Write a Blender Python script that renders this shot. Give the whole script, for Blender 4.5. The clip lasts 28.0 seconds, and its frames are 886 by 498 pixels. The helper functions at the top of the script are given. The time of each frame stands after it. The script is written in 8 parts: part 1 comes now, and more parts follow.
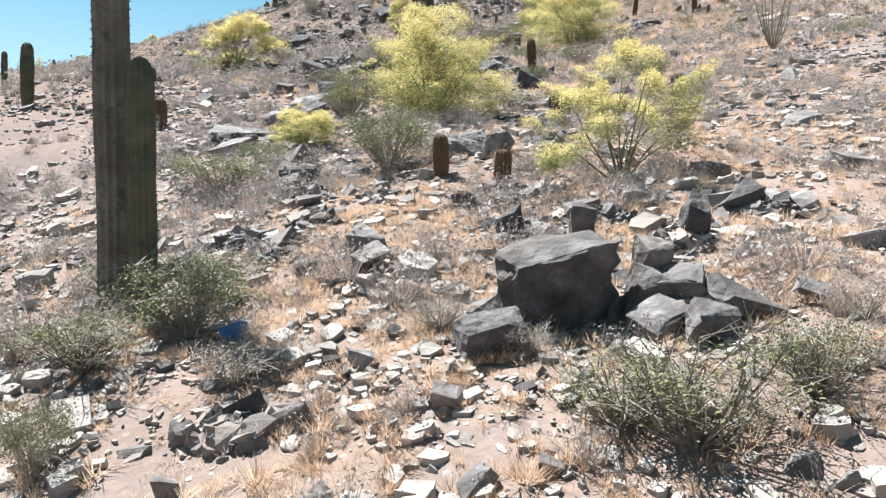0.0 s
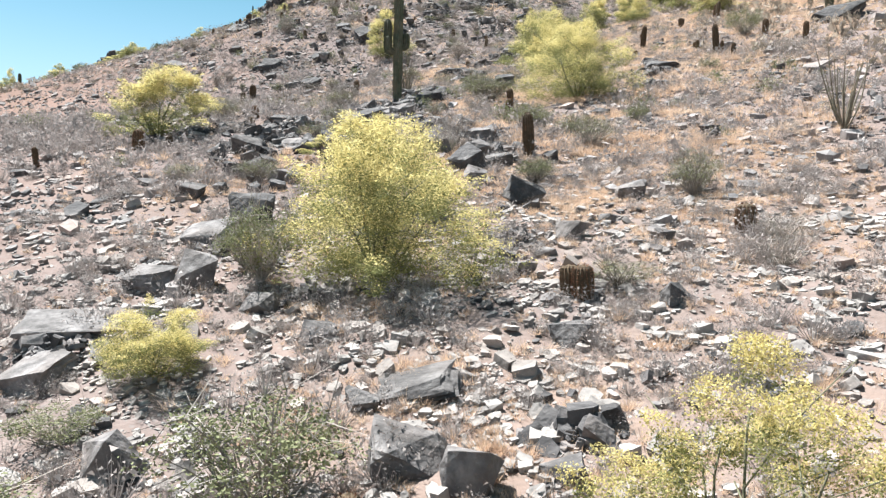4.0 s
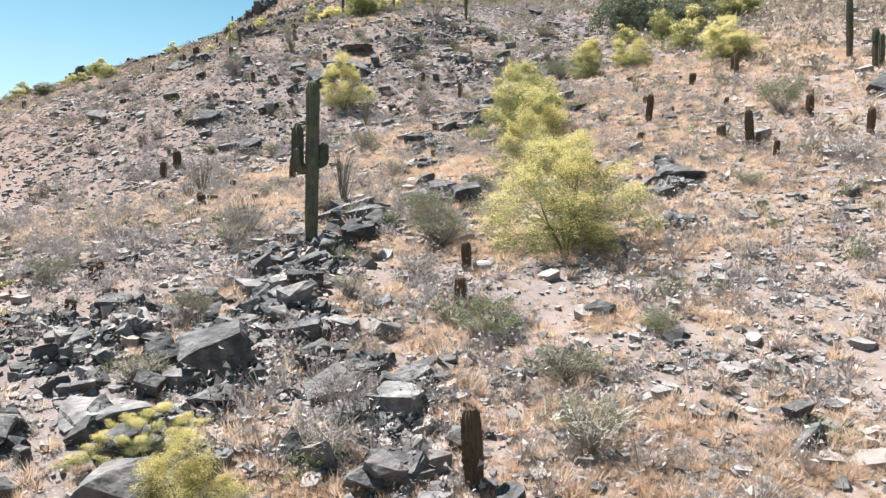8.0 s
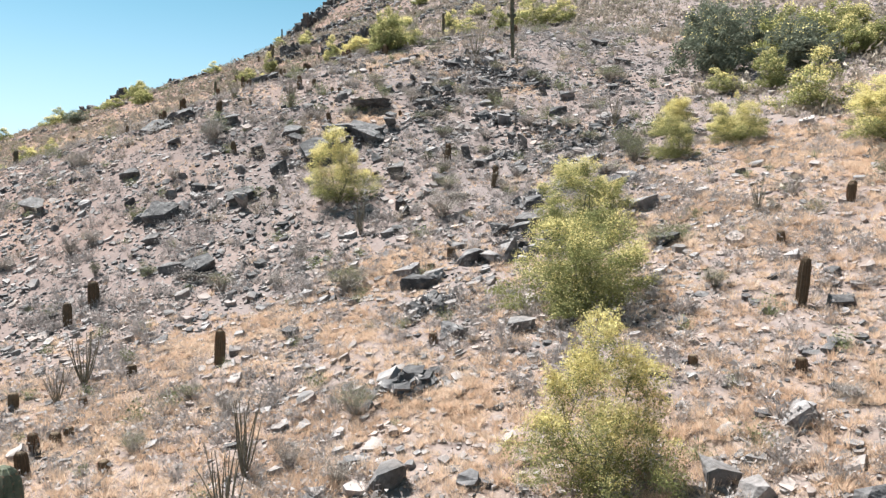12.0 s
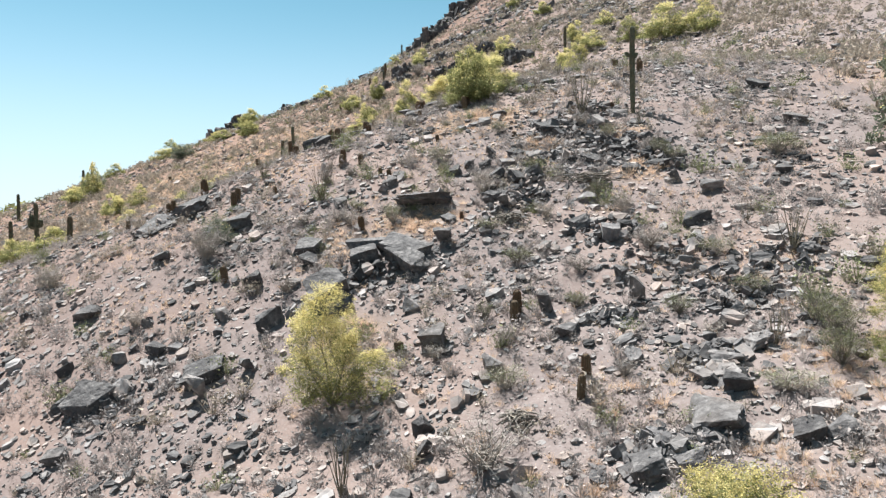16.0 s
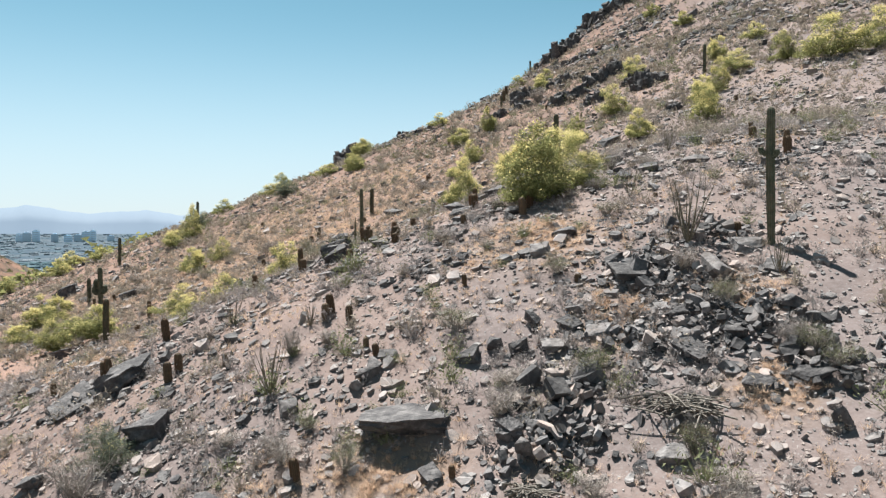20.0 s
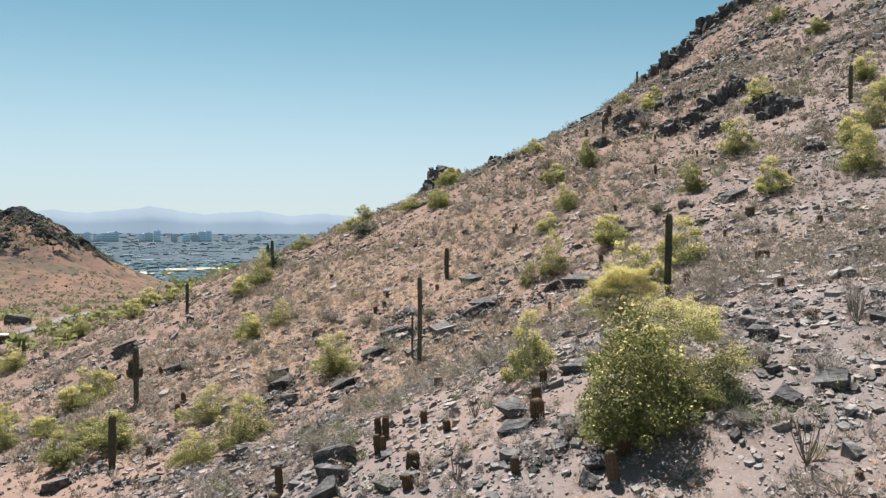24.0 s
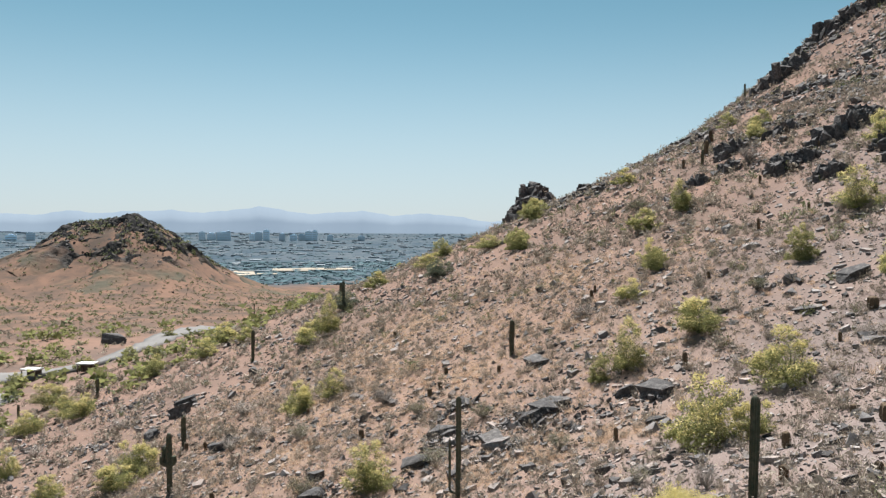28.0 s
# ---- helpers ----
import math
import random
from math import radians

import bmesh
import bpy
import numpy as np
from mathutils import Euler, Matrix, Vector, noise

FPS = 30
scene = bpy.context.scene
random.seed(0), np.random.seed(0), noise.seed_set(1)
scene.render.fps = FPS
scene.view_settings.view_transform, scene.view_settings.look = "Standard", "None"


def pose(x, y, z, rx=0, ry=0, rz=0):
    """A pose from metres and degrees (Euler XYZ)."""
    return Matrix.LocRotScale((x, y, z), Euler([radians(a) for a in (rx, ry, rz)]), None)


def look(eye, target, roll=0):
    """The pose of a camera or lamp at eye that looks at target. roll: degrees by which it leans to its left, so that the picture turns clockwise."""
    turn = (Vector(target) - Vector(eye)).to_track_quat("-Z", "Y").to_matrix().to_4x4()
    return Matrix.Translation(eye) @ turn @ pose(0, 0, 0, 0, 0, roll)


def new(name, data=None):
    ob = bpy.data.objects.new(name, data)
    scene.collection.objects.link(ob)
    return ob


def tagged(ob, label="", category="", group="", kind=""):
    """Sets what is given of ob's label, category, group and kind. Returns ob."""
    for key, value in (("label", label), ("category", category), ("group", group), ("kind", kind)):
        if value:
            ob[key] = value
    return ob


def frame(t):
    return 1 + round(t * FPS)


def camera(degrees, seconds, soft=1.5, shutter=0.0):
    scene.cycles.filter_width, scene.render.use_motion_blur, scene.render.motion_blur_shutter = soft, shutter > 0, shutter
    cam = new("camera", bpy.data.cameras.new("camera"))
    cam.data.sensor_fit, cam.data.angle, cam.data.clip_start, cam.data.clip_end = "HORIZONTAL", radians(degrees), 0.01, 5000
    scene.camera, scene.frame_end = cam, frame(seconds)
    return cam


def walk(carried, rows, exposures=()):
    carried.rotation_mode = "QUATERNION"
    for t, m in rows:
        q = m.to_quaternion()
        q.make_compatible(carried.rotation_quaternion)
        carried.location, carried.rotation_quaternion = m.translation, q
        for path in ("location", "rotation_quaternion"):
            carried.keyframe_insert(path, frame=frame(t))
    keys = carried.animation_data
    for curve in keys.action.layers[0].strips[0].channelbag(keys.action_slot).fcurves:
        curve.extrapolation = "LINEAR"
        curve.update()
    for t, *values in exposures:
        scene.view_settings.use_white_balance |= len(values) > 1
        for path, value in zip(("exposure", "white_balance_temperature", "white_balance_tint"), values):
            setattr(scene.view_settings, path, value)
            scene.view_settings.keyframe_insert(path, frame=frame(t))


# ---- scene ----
# the drone's camera and its way up the slope
cam = camera(58.56, 28.0, soft=1.35)
PATH = [
    (0, (-0.000, 0.000, 3.000), (-0.0000, 1.9989, 2.9336), 0.46),
    (0.5, (0.030, 0.648, 3.290), (0.0353, 2.6470, 3.2260), 0.48),
    (1, (0.098, 1.367, 3.611), (0.1076, 3.3661, 3.5476), 0.48),
    (1.5, (0.163, 2.159, 3.977), (0.1744, 4.1584, 3.9155), 0.45),
    (2, (0.235, 3.047, 4.390), (0.2492, 5.0465, 4.3309), 0.42),
    (2.5, (0.281, 3.992, 4.836), (0.2965, 5.9907, 4.7770), 0.41),
    (3, (0.373, 4.955, 5.371), (0.3918, 6.9542, 5.3113), 0.50),
    (3.5, (0.480, 5.932, 5.978), (0.4994, 7.9308, 5.9149), 0.54),
    (5.5, (1.163, 9.966, 8.313), (1.1848, 11.9652, 8.2574), 0.18),
    (6, (1.393, 11.197, 9.025), (1.4172, 13.1958, 8.9697), 0.17),
    (6.5, (1.651, 12.524, 9.796), (1.6798, 14.5226, 9.7403), 0.18),
    (7, (1.926, 13.955, 10.603), (1.9586, 15.9535, 10.5450), 0.18),
    (7.5, (2.197, 15.487, 11.448), (2.2333, 17.4863, 11.3891), 0.16),
    (8, (2.490, 17.111, 12.343), (2.5285, 19.1102, 12.2839), 0.12),
    (8.5, (2.781, 18.811, 13.253), (2.7798, 20.8100, 13.1933), 0.05),
    (9, (3.048, 20.581, 14.160), (3.0002, 22.5797, 14.0993), 0.01),
    (9.5, (3.293, 22.443, 15.063), (3.2406, 24.4414, 15.0032), -0.04),
    (10, (3.530, 24.416, 15.973), (3.4788, 26.4145, 15.9141), -0.06),
    (10.5, (3.791, 26.479, 16.864), (3.7350, 28.4769, 16.8060), -0.06),
    (11, (4.061, 28.598, 17.743), (3.9950, 30.5962, 17.6842), -0.07),
    (11.5, (4.314, 30.757, 18.646), (4.2215, 32.7536, 18.5886), -0.07),
    (12, (4.577, 32.925, 19.565), (4.4570, 34.9209, 19.5062), -0.10),
    (12.5, (4.848, 35.106, 20.496), (4.6968, 37.0992, 20.4361), -0.17),
    (14.5, (5.665, 43.998, 24.203), (5.3336, 45.9692, 24.1404), -0.37),
    (15, (5.784, 46.129, 25.049), (5.4092, 48.0927, 24.9903), -0.40),
    (15.5, (5.925, 48.187, 25.869), (5.5094, 50.1428, 25.8128), -0.47),
    (16, (6.133, 50.211, 26.718), (5.6769, 52.1574, 26.6658), -0.46),
    (16.5, (6.380, 52.232, 27.586), (5.8820, 54.1682, 27.5361), -0.43),
    (17, (6.641, 54.294, 28.484), (6.1011, 56.2193, 28.4366), -0.41),
    (17.5, (6.893, 56.421, 29.394), (6.3110, 58.3343, 29.3498), -0.41),
    (18, (7.123, 58.568, 30.319), (6.4996, 60.4679, 30.2761), -0.39),
    (18.5, (7.290, 60.690, 31.247), (6.6238, 62.5751, 31.2057), -0.34),
    (19, (7.343, 62.772, 32.153), (6.6324, 64.6416, 32.1141), -0.28),
    (19.5, (7.240, 64.851, 33.063), (6.4847, 66.7023, 33.0256), -0.21),
    (20, (6.977, 66.950, 34.019), (6.1796, 68.7838, 33.9827), -0.13),
    (20.5, (6.597, 69.045, 35.005), (5.7563, 70.8590, 34.9699), -0.08),
    (21, (6.149, 71.110, 35.984), (5.2653, 72.9040, 35.9496), -0.03),
    (21.5, (5.644, 73.133, 36.967), (4.7312, 74.9124, 36.9327), 0.05),
    (23.5, (3.041, 80.482, 40.993), (2.0348, 82.2102, 40.9570), 0.07),
    (24, (2.561, 82.170, 41.986), (1.5312, 83.8838, 41.9483), 0.07),
    (24.5, (2.133, 83.760, 42.993), (1.0775, 85.4584, 42.9545), 0.08),
    (25, (1.769, 85.233, 43.998), (0.6863, 86.9140, 43.9583), 0.10),
    (25.5, (1.487, 86.601, 44.979), (0.3759, 88.2630, 44.9391), 0.13),
    (26, (1.288, 87.894, 45.951), (0.1492, 89.5380, 45.9100), 0.19),
    (26.5, (1.140, 89.141, 46.901), (-0.0251, 90.7655, 46.8592), 0.23),
    (27, (1.007, 90.356, 47.820), (-0.1845, 91.9621, 47.7775), 0.23),
    (27.5, (0.867, 91.567, 48.725), (-0.3502, 93.1533, 48.6821), 0.24),
    (28, (0.709, 92.788, 49.622), (-0.5324, 94.3552, 49.5802), 0.27),
]
walk(cam, [(t, look(eye, target, roll)) for t, eye, target, roll in PATH],
     [(0, 1.81, 5990, 6), (12, 1.77, 6010, 6), (16, 1.66, 6060, 6), (21, 1.42, 6180, 7), (28, 1.17, 6200, 8)])

# ---- sky and sun ----
SUN_AZ, SUN_EL = 48.0, 60.0  # degrees to the left of straight ahead, and above the horizon
world = bpy.data.worlds.new("sky")
scene.world = world
world.use_nodes = True
wn = world.node_tree.nodes
sky = wn.new("ShaderNodeTexSky")
sky.sky_type, sky.sun_disc = "NISHITA", False
sky.sun_elevation, sky.sun_rotation = radians(SUN_EL), radians(-SUN_AZ)
sky.air_density, sky.dust_density, sky.ozone_density, sky.altitude = 0.4, 0.4, 1.0, 400
wn["Background"].inputs["Strength"].default_value = 0.061
tone = wn.new("ShaderNodeHueSaturation")  # a turquoise desert sky
tone.inputs["Hue"].default_value, tone.inputs["Saturation"].default_value = 0.46, 0.9
green = wn.new("ShaderNodeMix")
green.data_type, green.blend_type = "RGBA", "MULTIPLY"
green.inputs["Factor"].default_value, green.inputs["B"].default_value = 1.0, (0.91, 1.04, 1.0, 1)
side = wn.new("ShaderNodeTexCoord")  # pale dust haze all round the horizon
up = wn.new("ShaderNodeSeparateXYZ")
fade = wn.new("ShaderNodeMapRange")
fade.interpolation_type = "SMOOTHSTEP"
fade.inputs["From Min"].default_value, fade.inputs["From Max"].default_value = -0.05, 0.30
fade.inputs["To Min"].default_value, fade.inputs["To Max"].default_value = 0.95, 0.0
dust = wn.new("ShaderNodeMix")
dust.data_type = "RGBA"
dust.inputs["B"].default_value = (4.75, 4.75, 4.6, 1)
wl = world.node_tree.links
wl.new(sky.outputs[0], tone.inputs["Color"])
wl.new(tone.outputs["Color"], green.inputs["A"])
wl.new(side.outputs["Generated"], up.inputs["Vector"])
wl.new(up.outputs["Z"], fade.inputs["Value"])
wl.new(fade.outputs["Result"], dust.inputs["Factor"])
wl.new(green.outputs["Result"], dust.inputs["A"])
wl.new(dust.outputs["Result"], wn["Background"].inputs["Color"])
sun_data = bpy.data.lights.new("sun", "SUN")
sun_data.energy, sun_data.angle, sun_data.color = 5.0, radians(0.53), (1.0, 0.95, 0.88)
sun = new("sun", sun_data)
sun.matrix_world = look((-math.sin(radians(SUN_AZ)) * math.cos(radians(SUN_EL)) * 300,
                         math.cos(radians(SUN_AZ)) * math.cos(radians(SUN_EL)) * 300,
                         math.sin(radians(SUN_EL)) * 300), (0, 0, 0))

# ---- materials ----
def material(name, stops, scale=4.0, detail=6.0, rough=0.9, second=None, second_scale=0.6, second_amount=0.5,
             bump=0.3, bump_scale=20.0, bump_depth=0.02, random_tint=0.0, sheer=0.0, island=False, gloss=0.25):
    """A weathered surface: a colour ramp over noise, a second colour in larger patches, a tint of its own
    for each piece, and a fine relief."""
    m = bpy.data.materials.new(name)
    m.use_nodes = True
    n, l = m.node_tree.nodes, m.node_tree.links
    b = n["Principled BSDF"]
    b.inputs["Roughness"].default_value = rough
    b.inputs["Specular IOR Level"].default_value = gloss
    co = n.new("ShaderNodeNewGeometry").outputs["Position"]
    t1 = n.new("ShaderNodeTexNoise")
    t1.inputs["Scale"].default_value, t1.inputs["Detail"].default_value, t1.inputs["Roughness"].default_value = scale, detail, 0.65
    l.new(co, t1.inputs["Vector"])
    ramp = n.new("ShaderNodeValToRGB")
    while len(ramp.color_ramp.elements) < len(stops):
        ramp.color_ramp.elements.new(0.5)
    for e, (at, colour) in zip(ramp.color_ramp.elements, stops):
        e.position, e.color = at, (*colour, 1)
    l.new(t1.outputs["Fac"], ramp.inputs["Fac"])
    out = ramp.outputs["Color"]
    if second:
        t2 = n.new("ShaderNodeTexNoise")
        t2.inputs["Scale"].default_value, t2.inputs["Detail"].default_value = second_scale, 5
        l.new(co, t2.inputs["Vector"])
        r2 = n.new("ShaderNodeValToRGB")
        r2.color_ramp.elements[0].position, r2.color_ramp.elements[1].position = 0.45, 0.62
        l.new(t2.outputs["Fac"], r2.inputs["Fac"])
        f = n.new("ShaderNodeMath")
        f.operation = "MULTIPLY"
        f.inputs[1].default_value = second_amount
        l.new(r2.outputs["Color"], f.inputs[0])
        mix = n.new("ShaderNodeMix")
        mix.data_type = "RGBA"
        l.new(f.outputs[0], mix.inputs["Factor"])
        l.new(out, mix.inputs["A"])
        mix.inputs["B"].default_value = (*second, 1)
        out = mix.outputs["Result"]
    if random_tint:
        rnd = n.new("ShaderNodeNewGeometry").outputs["Random Per Island"] if island else n.new("ShaderNodeObjectInfo").outputs["Random"]
        mr = n.new("ShaderNodeMapRange")
        mr.inputs["To Min"].default_value, mr.inputs["To Max"].default_value = 1 - random_tint, 1 + random_tint
        l.new(rnd, mr.inputs["Value"])
        hs = n.new("ShaderNodeHueSaturation")
        l.new(mr.outputs["Result"], hs.inputs["Value"])
        l.new(out, hs.inputs["Color"])
        out = hs.outputs["Color"]
    l.new(out, b.inputs["Base Color"])
    if bump:
        t3 = n.new("ShaderNodeTexNoise")
        t3.inputs["Scale"].default_value, t3.inputs["Detail"].default_value = bump_scale, 8
        l.new(co, t3.inputs["Vector"])
        bp = n.new("ShaderNodeBump")
        bp.inputs["Strength"].default_value, bp.inputs["Distance"].default_value = bump, bump_depth
        l.new(t3.outputs["Fac"], bp.inputs["Height"])
        l.new(bp.outputs["Normal"], b.inputs["Normal"])
    if sheer:
        tr = n.new("ShaderNodeBsdfTranslucent")
        l.new(out, tr.inputs["Color"])
        ms = n.new("ShaderNodeMixShader")
        ms.inputs["Fac"].default_value = sheer
        l.new(b.outputs[0], ms.inputs[1])
        l.new(tr.outputs[0], ms.inputs[2])
        l.new(ms.outputs[0], n["Material Output"].inputs["Surface"])
    return m


def soil_material():
    """Pinkish decomposed granite with pale gravel, tan dry-grass litter in patches and a coarse relief."""
    m = material("desert_soil", [(0.3, (0.142, 0.115, 0.109)), (0.5, (0.174, 0.142, 0.135)), (0.68, (0.202, 0.169, 0.162))], scale=5.0, detail=10,
                 second=(0.26, 0.178, 0.142), second_scale=0.10, second_amount=0.3, gloss=0.0, bump=0.4, bump_scale=11.0, bump_depth=0.05)
    n, l = m.node_tree.nodes, m.node_tree.links
    b = n["Principled BSDF"]
    old = b.inputs["Base Color"].links[0].from_socket
    co = n.new("ShaderNodeNewGeometry").outputs["Position"]
    v = n.new("ShaderNodeTexVoronoi")
    v.inputs["Scale"].default_value, v.inputs["Randomness"].default_value = 9.0, 1.0
    l.new(co, v.inputs["Vector"])
    cr = n.new("ShaderNodeValToRGB")
    cr.color_ramp.elements[0].position, cr.color_ramp.elements[0].color = 0.18, (1, 1, 1, 1)
    cr.color_ramp.elements[1].position, cr.color_ramp.elements[1].color = 0.34, (0, 0, 0, 1)
    l.new(v.outputs["Distance"], cr.inputs["Fac"])
    sep = n.new("ShaderNodeSeparateColor")
    l.new(v.outputs["Color"], sep.inputs["Color"])
    pick = n.new("ShaderNodeMath")
    pick.operation = "GREATER_THAN"
    pick.inputs[1].default_value = 0.45
    l.new(sep.outputs["Red"], pick.inputs[0])
    f = n.new("ShaderNodeMath")
    f.operation = "MULTIPLY"
    l.new(cr.outputs["Color"], f.inputs[0])
    l.new(pick.outputs[0], f.inputs[1])
    stone = n.new("ShaderNodeMix")
    stone.data_type = "RGBA"
    stone.inputs["A"].default_value, stone.inputs["B"].default_value = (0.13, 0.112, 0.108, 1), (0.255, 0.226, 0.216, 1)
    l.new(sep.outputs["Green"], stone.inputs["Factor"])
    mix = n.new("ShaderNodeMix")
    mix.data_type = "RGBA"
    l.new(f.outputs[0], mix.inputs["Factor"])
    l.new(old, mix.inputs["A"])
    l.new(stone.outputs["Result"], mix.inputs["B"])
    # redder earth towards the valley and on the far knoll
    sp = n.new("ShaderNodeSeparateXYZ")
    l.new(co, sp.inputs["Vector"])
    near, valley = n.new("ShaderNodeMapRange"), n.new("ShaderNodeMapRange")
    for node, a, c, top in ((near, -4.0, -42.0, 0.75), (valley, -150.0, -330.0, 0.85)):
        node.inputs["From Min"].default_value, node.inputs["From Max"].default_value = a, c
        node.inputs["To Min"].default_value, node.inputs["To Max"].default_value = 0.0, top
        l.new(sp.outputs["X"], node.inputs["Value"])
    earth = n.new("ShaderNodeMix")
    earth.data_type = "RGBA"
    l.new(near.outputs["Result"], earth.inputs["Factor"])
    l.new(mix.outputs["Result"], earth.inputs["A"])
    wide = n.new("ShaderNodeTexNoise")
    wide.inputs["Scale"].default_value, wide.inputs["Detail"].default_value, wide.inputs["Roughness"].default_value = 0.035, 9, 0.7
    l.new(co, wide.inputs["Vector"])
    red = n.new("ShaderNodeValToRGB")
    red.color_ramp.elements[0].position, red.color_ramp.elements[0].color = 0.36, (0.135, 0.094, 0.078, 1)
    red.color_ramp.elements[1].position, red.color_ramp.elements[1].color = 0.62, (0.235, 0.148, 0.115, 1)
    l.new(wide.outputs["Fac"], red.inputs["Fac"])
    l.new(red.outputs["Color"], earth.inputs["B"])
    brown = n.new("ShaderNodeValToRGB")
    brown.color_ramp.elements[0].position, brown.color_ramp.elements[0].color = 0.40, (0.08, 0.064, 0.054, 1)
    brown.color_ramp.elements[1].position, brown.color_ramp.elements[1].color = 0.60, (0.175, 0.108, 0.08, 1)
    l.new(wide.outputs["Fac"], brown.inputs["Fac"])
    floor_mix = n.new("ShaderNodeMix")
    floor_mix.data_type = "RGBA"
    l.new(valley.outputs["Result"], floor_mix.inputs["Factor"])
    l.new(earth.outputs["Result"], floor_mix.inputs["A"])
    l.new(brown.outputs["Color"], floor_mix.inputs["B"])
    # paved ground of the town on the plain, haze blue put into its colour
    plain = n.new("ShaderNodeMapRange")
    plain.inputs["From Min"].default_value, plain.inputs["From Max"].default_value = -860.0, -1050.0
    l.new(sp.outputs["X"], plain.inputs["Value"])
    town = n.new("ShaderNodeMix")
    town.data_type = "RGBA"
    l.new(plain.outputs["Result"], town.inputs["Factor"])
    # rust-coloured litter where the dry grass grows, broken up by grain
    grow = n.new("ShaderNodeAttribute")
    grow.attribute_name = "litter"
    grain = n.new("ShaderNodeTexNoise")
    grain.inputs["Scale"].default_value, grain.inputs["Detail"].default_value, grain.inputs["Roughness"].default_value = 1.7, 8, 0.75
    l.new(co, grain.inputs["Vector"])
    spots = n.new("ShaderNodeMapRange")
    spots.inputs["From Min"].default_value, spots.inputs["From Max"].default_value = 0.30, 0.52
    l.new(grain.outputs["Fac"], spots.inputs["Value"])
    share = n.new("ShaderNodeMath")
    share.operation = "MULTIPLY"
    l.new(grow.outputs["Fac"], share.inputs[0])
    l.new(spots.outputs["Result"], share.inputs[1])
    litter = n.new("ShaderNodeMix")
    litter.data_type = "RGBA"
    litter.inputs["B"].default_value = (0.245, 0.175, 0.13, 1)
    l.new(share.outputs[0], litter.inputs["Factor"])
    l.new(floor_mix.outputs["Result"], litter.inputs["A"])
    # the town's mottle of paving and yards, in tones blued for haze
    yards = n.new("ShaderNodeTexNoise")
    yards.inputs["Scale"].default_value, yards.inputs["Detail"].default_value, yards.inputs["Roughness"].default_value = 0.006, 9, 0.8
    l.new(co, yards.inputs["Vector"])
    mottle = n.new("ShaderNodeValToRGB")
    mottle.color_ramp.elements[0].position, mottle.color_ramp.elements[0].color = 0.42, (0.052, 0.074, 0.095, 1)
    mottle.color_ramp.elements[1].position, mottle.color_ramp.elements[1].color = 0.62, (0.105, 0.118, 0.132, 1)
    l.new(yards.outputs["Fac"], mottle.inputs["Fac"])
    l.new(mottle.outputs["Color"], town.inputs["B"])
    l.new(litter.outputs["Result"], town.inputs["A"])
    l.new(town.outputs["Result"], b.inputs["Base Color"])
    return m


SOIL = soil_material()
ROCK = material("schist", [(0.28, (0.05, 0.046, 0.045)), (0.5, (0.125, 0.114, 0.112)), (0.72, (0.26, 0.24, 0.234))], scale=3.0, detail=10,
                second=(0.25, 0.20, 0.175), second_scale=1.3, second_amount=0.2, bump=0.9, bump_scale=7.0, bump_depth=0.06, random_tint=0.30)
ROCK_BITS = material("schist_rubble", [(0.25, (0.11, 0.10, 0.098)), (0.5, (0.198, 0.18, 0.175)), (0.72, (0.262, 0.242, 0.235))], scale=4.0, detail=8,
                     second=(0.36, 0.26, 0.21), second_scale=0.8, second_amount=0.4, bump=0.6, bump_scale=14.0, bump_depth=0.03, random_tint=0.32, island=True)
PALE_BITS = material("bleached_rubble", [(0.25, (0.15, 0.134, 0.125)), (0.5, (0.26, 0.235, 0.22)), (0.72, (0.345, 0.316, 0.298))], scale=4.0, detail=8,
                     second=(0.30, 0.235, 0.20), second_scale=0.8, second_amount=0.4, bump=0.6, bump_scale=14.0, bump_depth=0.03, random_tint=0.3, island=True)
DARK_ROCK = material("varnished_rock", [(0.28, (0.03, 0.028, 0.03)), (0.5, (0.075, 0.069, 0.069)), (0.72, (0.18, 0.165, 0.16))], scale=2.2, detail=10,
                     bump=1.0, bump_scale=5.0, bump_depth=0.12, random_tint=0.25)
GREY_ROCK = material("grey_schist", [(0.28, (0.032, 0.03, 0.03)), (0.5, (0.075, 0.069, 0.068)), (0.72, (0.165, 0.153, 0.15))], scale=3.5, detail=12,
                     second=(0.13, 0.10, 0.088), second_scale=1.6, second_amount=0.4, bump=1.0, bump_scale=9.0, bump_depth=0.05, random_tint=0.1)
DARK_BITS = material("varnished_rubble", [(0.28, (0.035, 0.033, 0.035)), (0.5, (0.09, 0.083, 0.083)), (0.72, (0.20, 0.184, 0.178))], scale=1.6, detail=8,
                     bump=0.8, bump_scale=5.0, bump_depth=0.08, random_tint=0.4, island=True)
SAGUARO = material("saguaro_skin", [(0.3, (0.052, 0.06, 0.04)), (0.6, (0.10, 0.107, 0.073)), (0.8, (0.16, 0.155, 0.115))], scale=5.0,
                   second=(0.16, 0.13, 0.09), second_scale=2.0, second_amount=0.5, bump=0.5, bump_scale=40, random_tint=0.2)
OLD_SAGUARO = material("weathered_saguaro_skin", [(0.3, (0.06, 0.056, 0.047)), (0.55, (0.165, 0.155, 0.132)), (0.8, (0.25, 0.228, 0.195))], scale=6.0,
                       second=(0.10, 0.085, 0.06), second_scale=3.0, second_amount=0.7, bump=0.8, bump_scale=30, bump_depth=0.03)
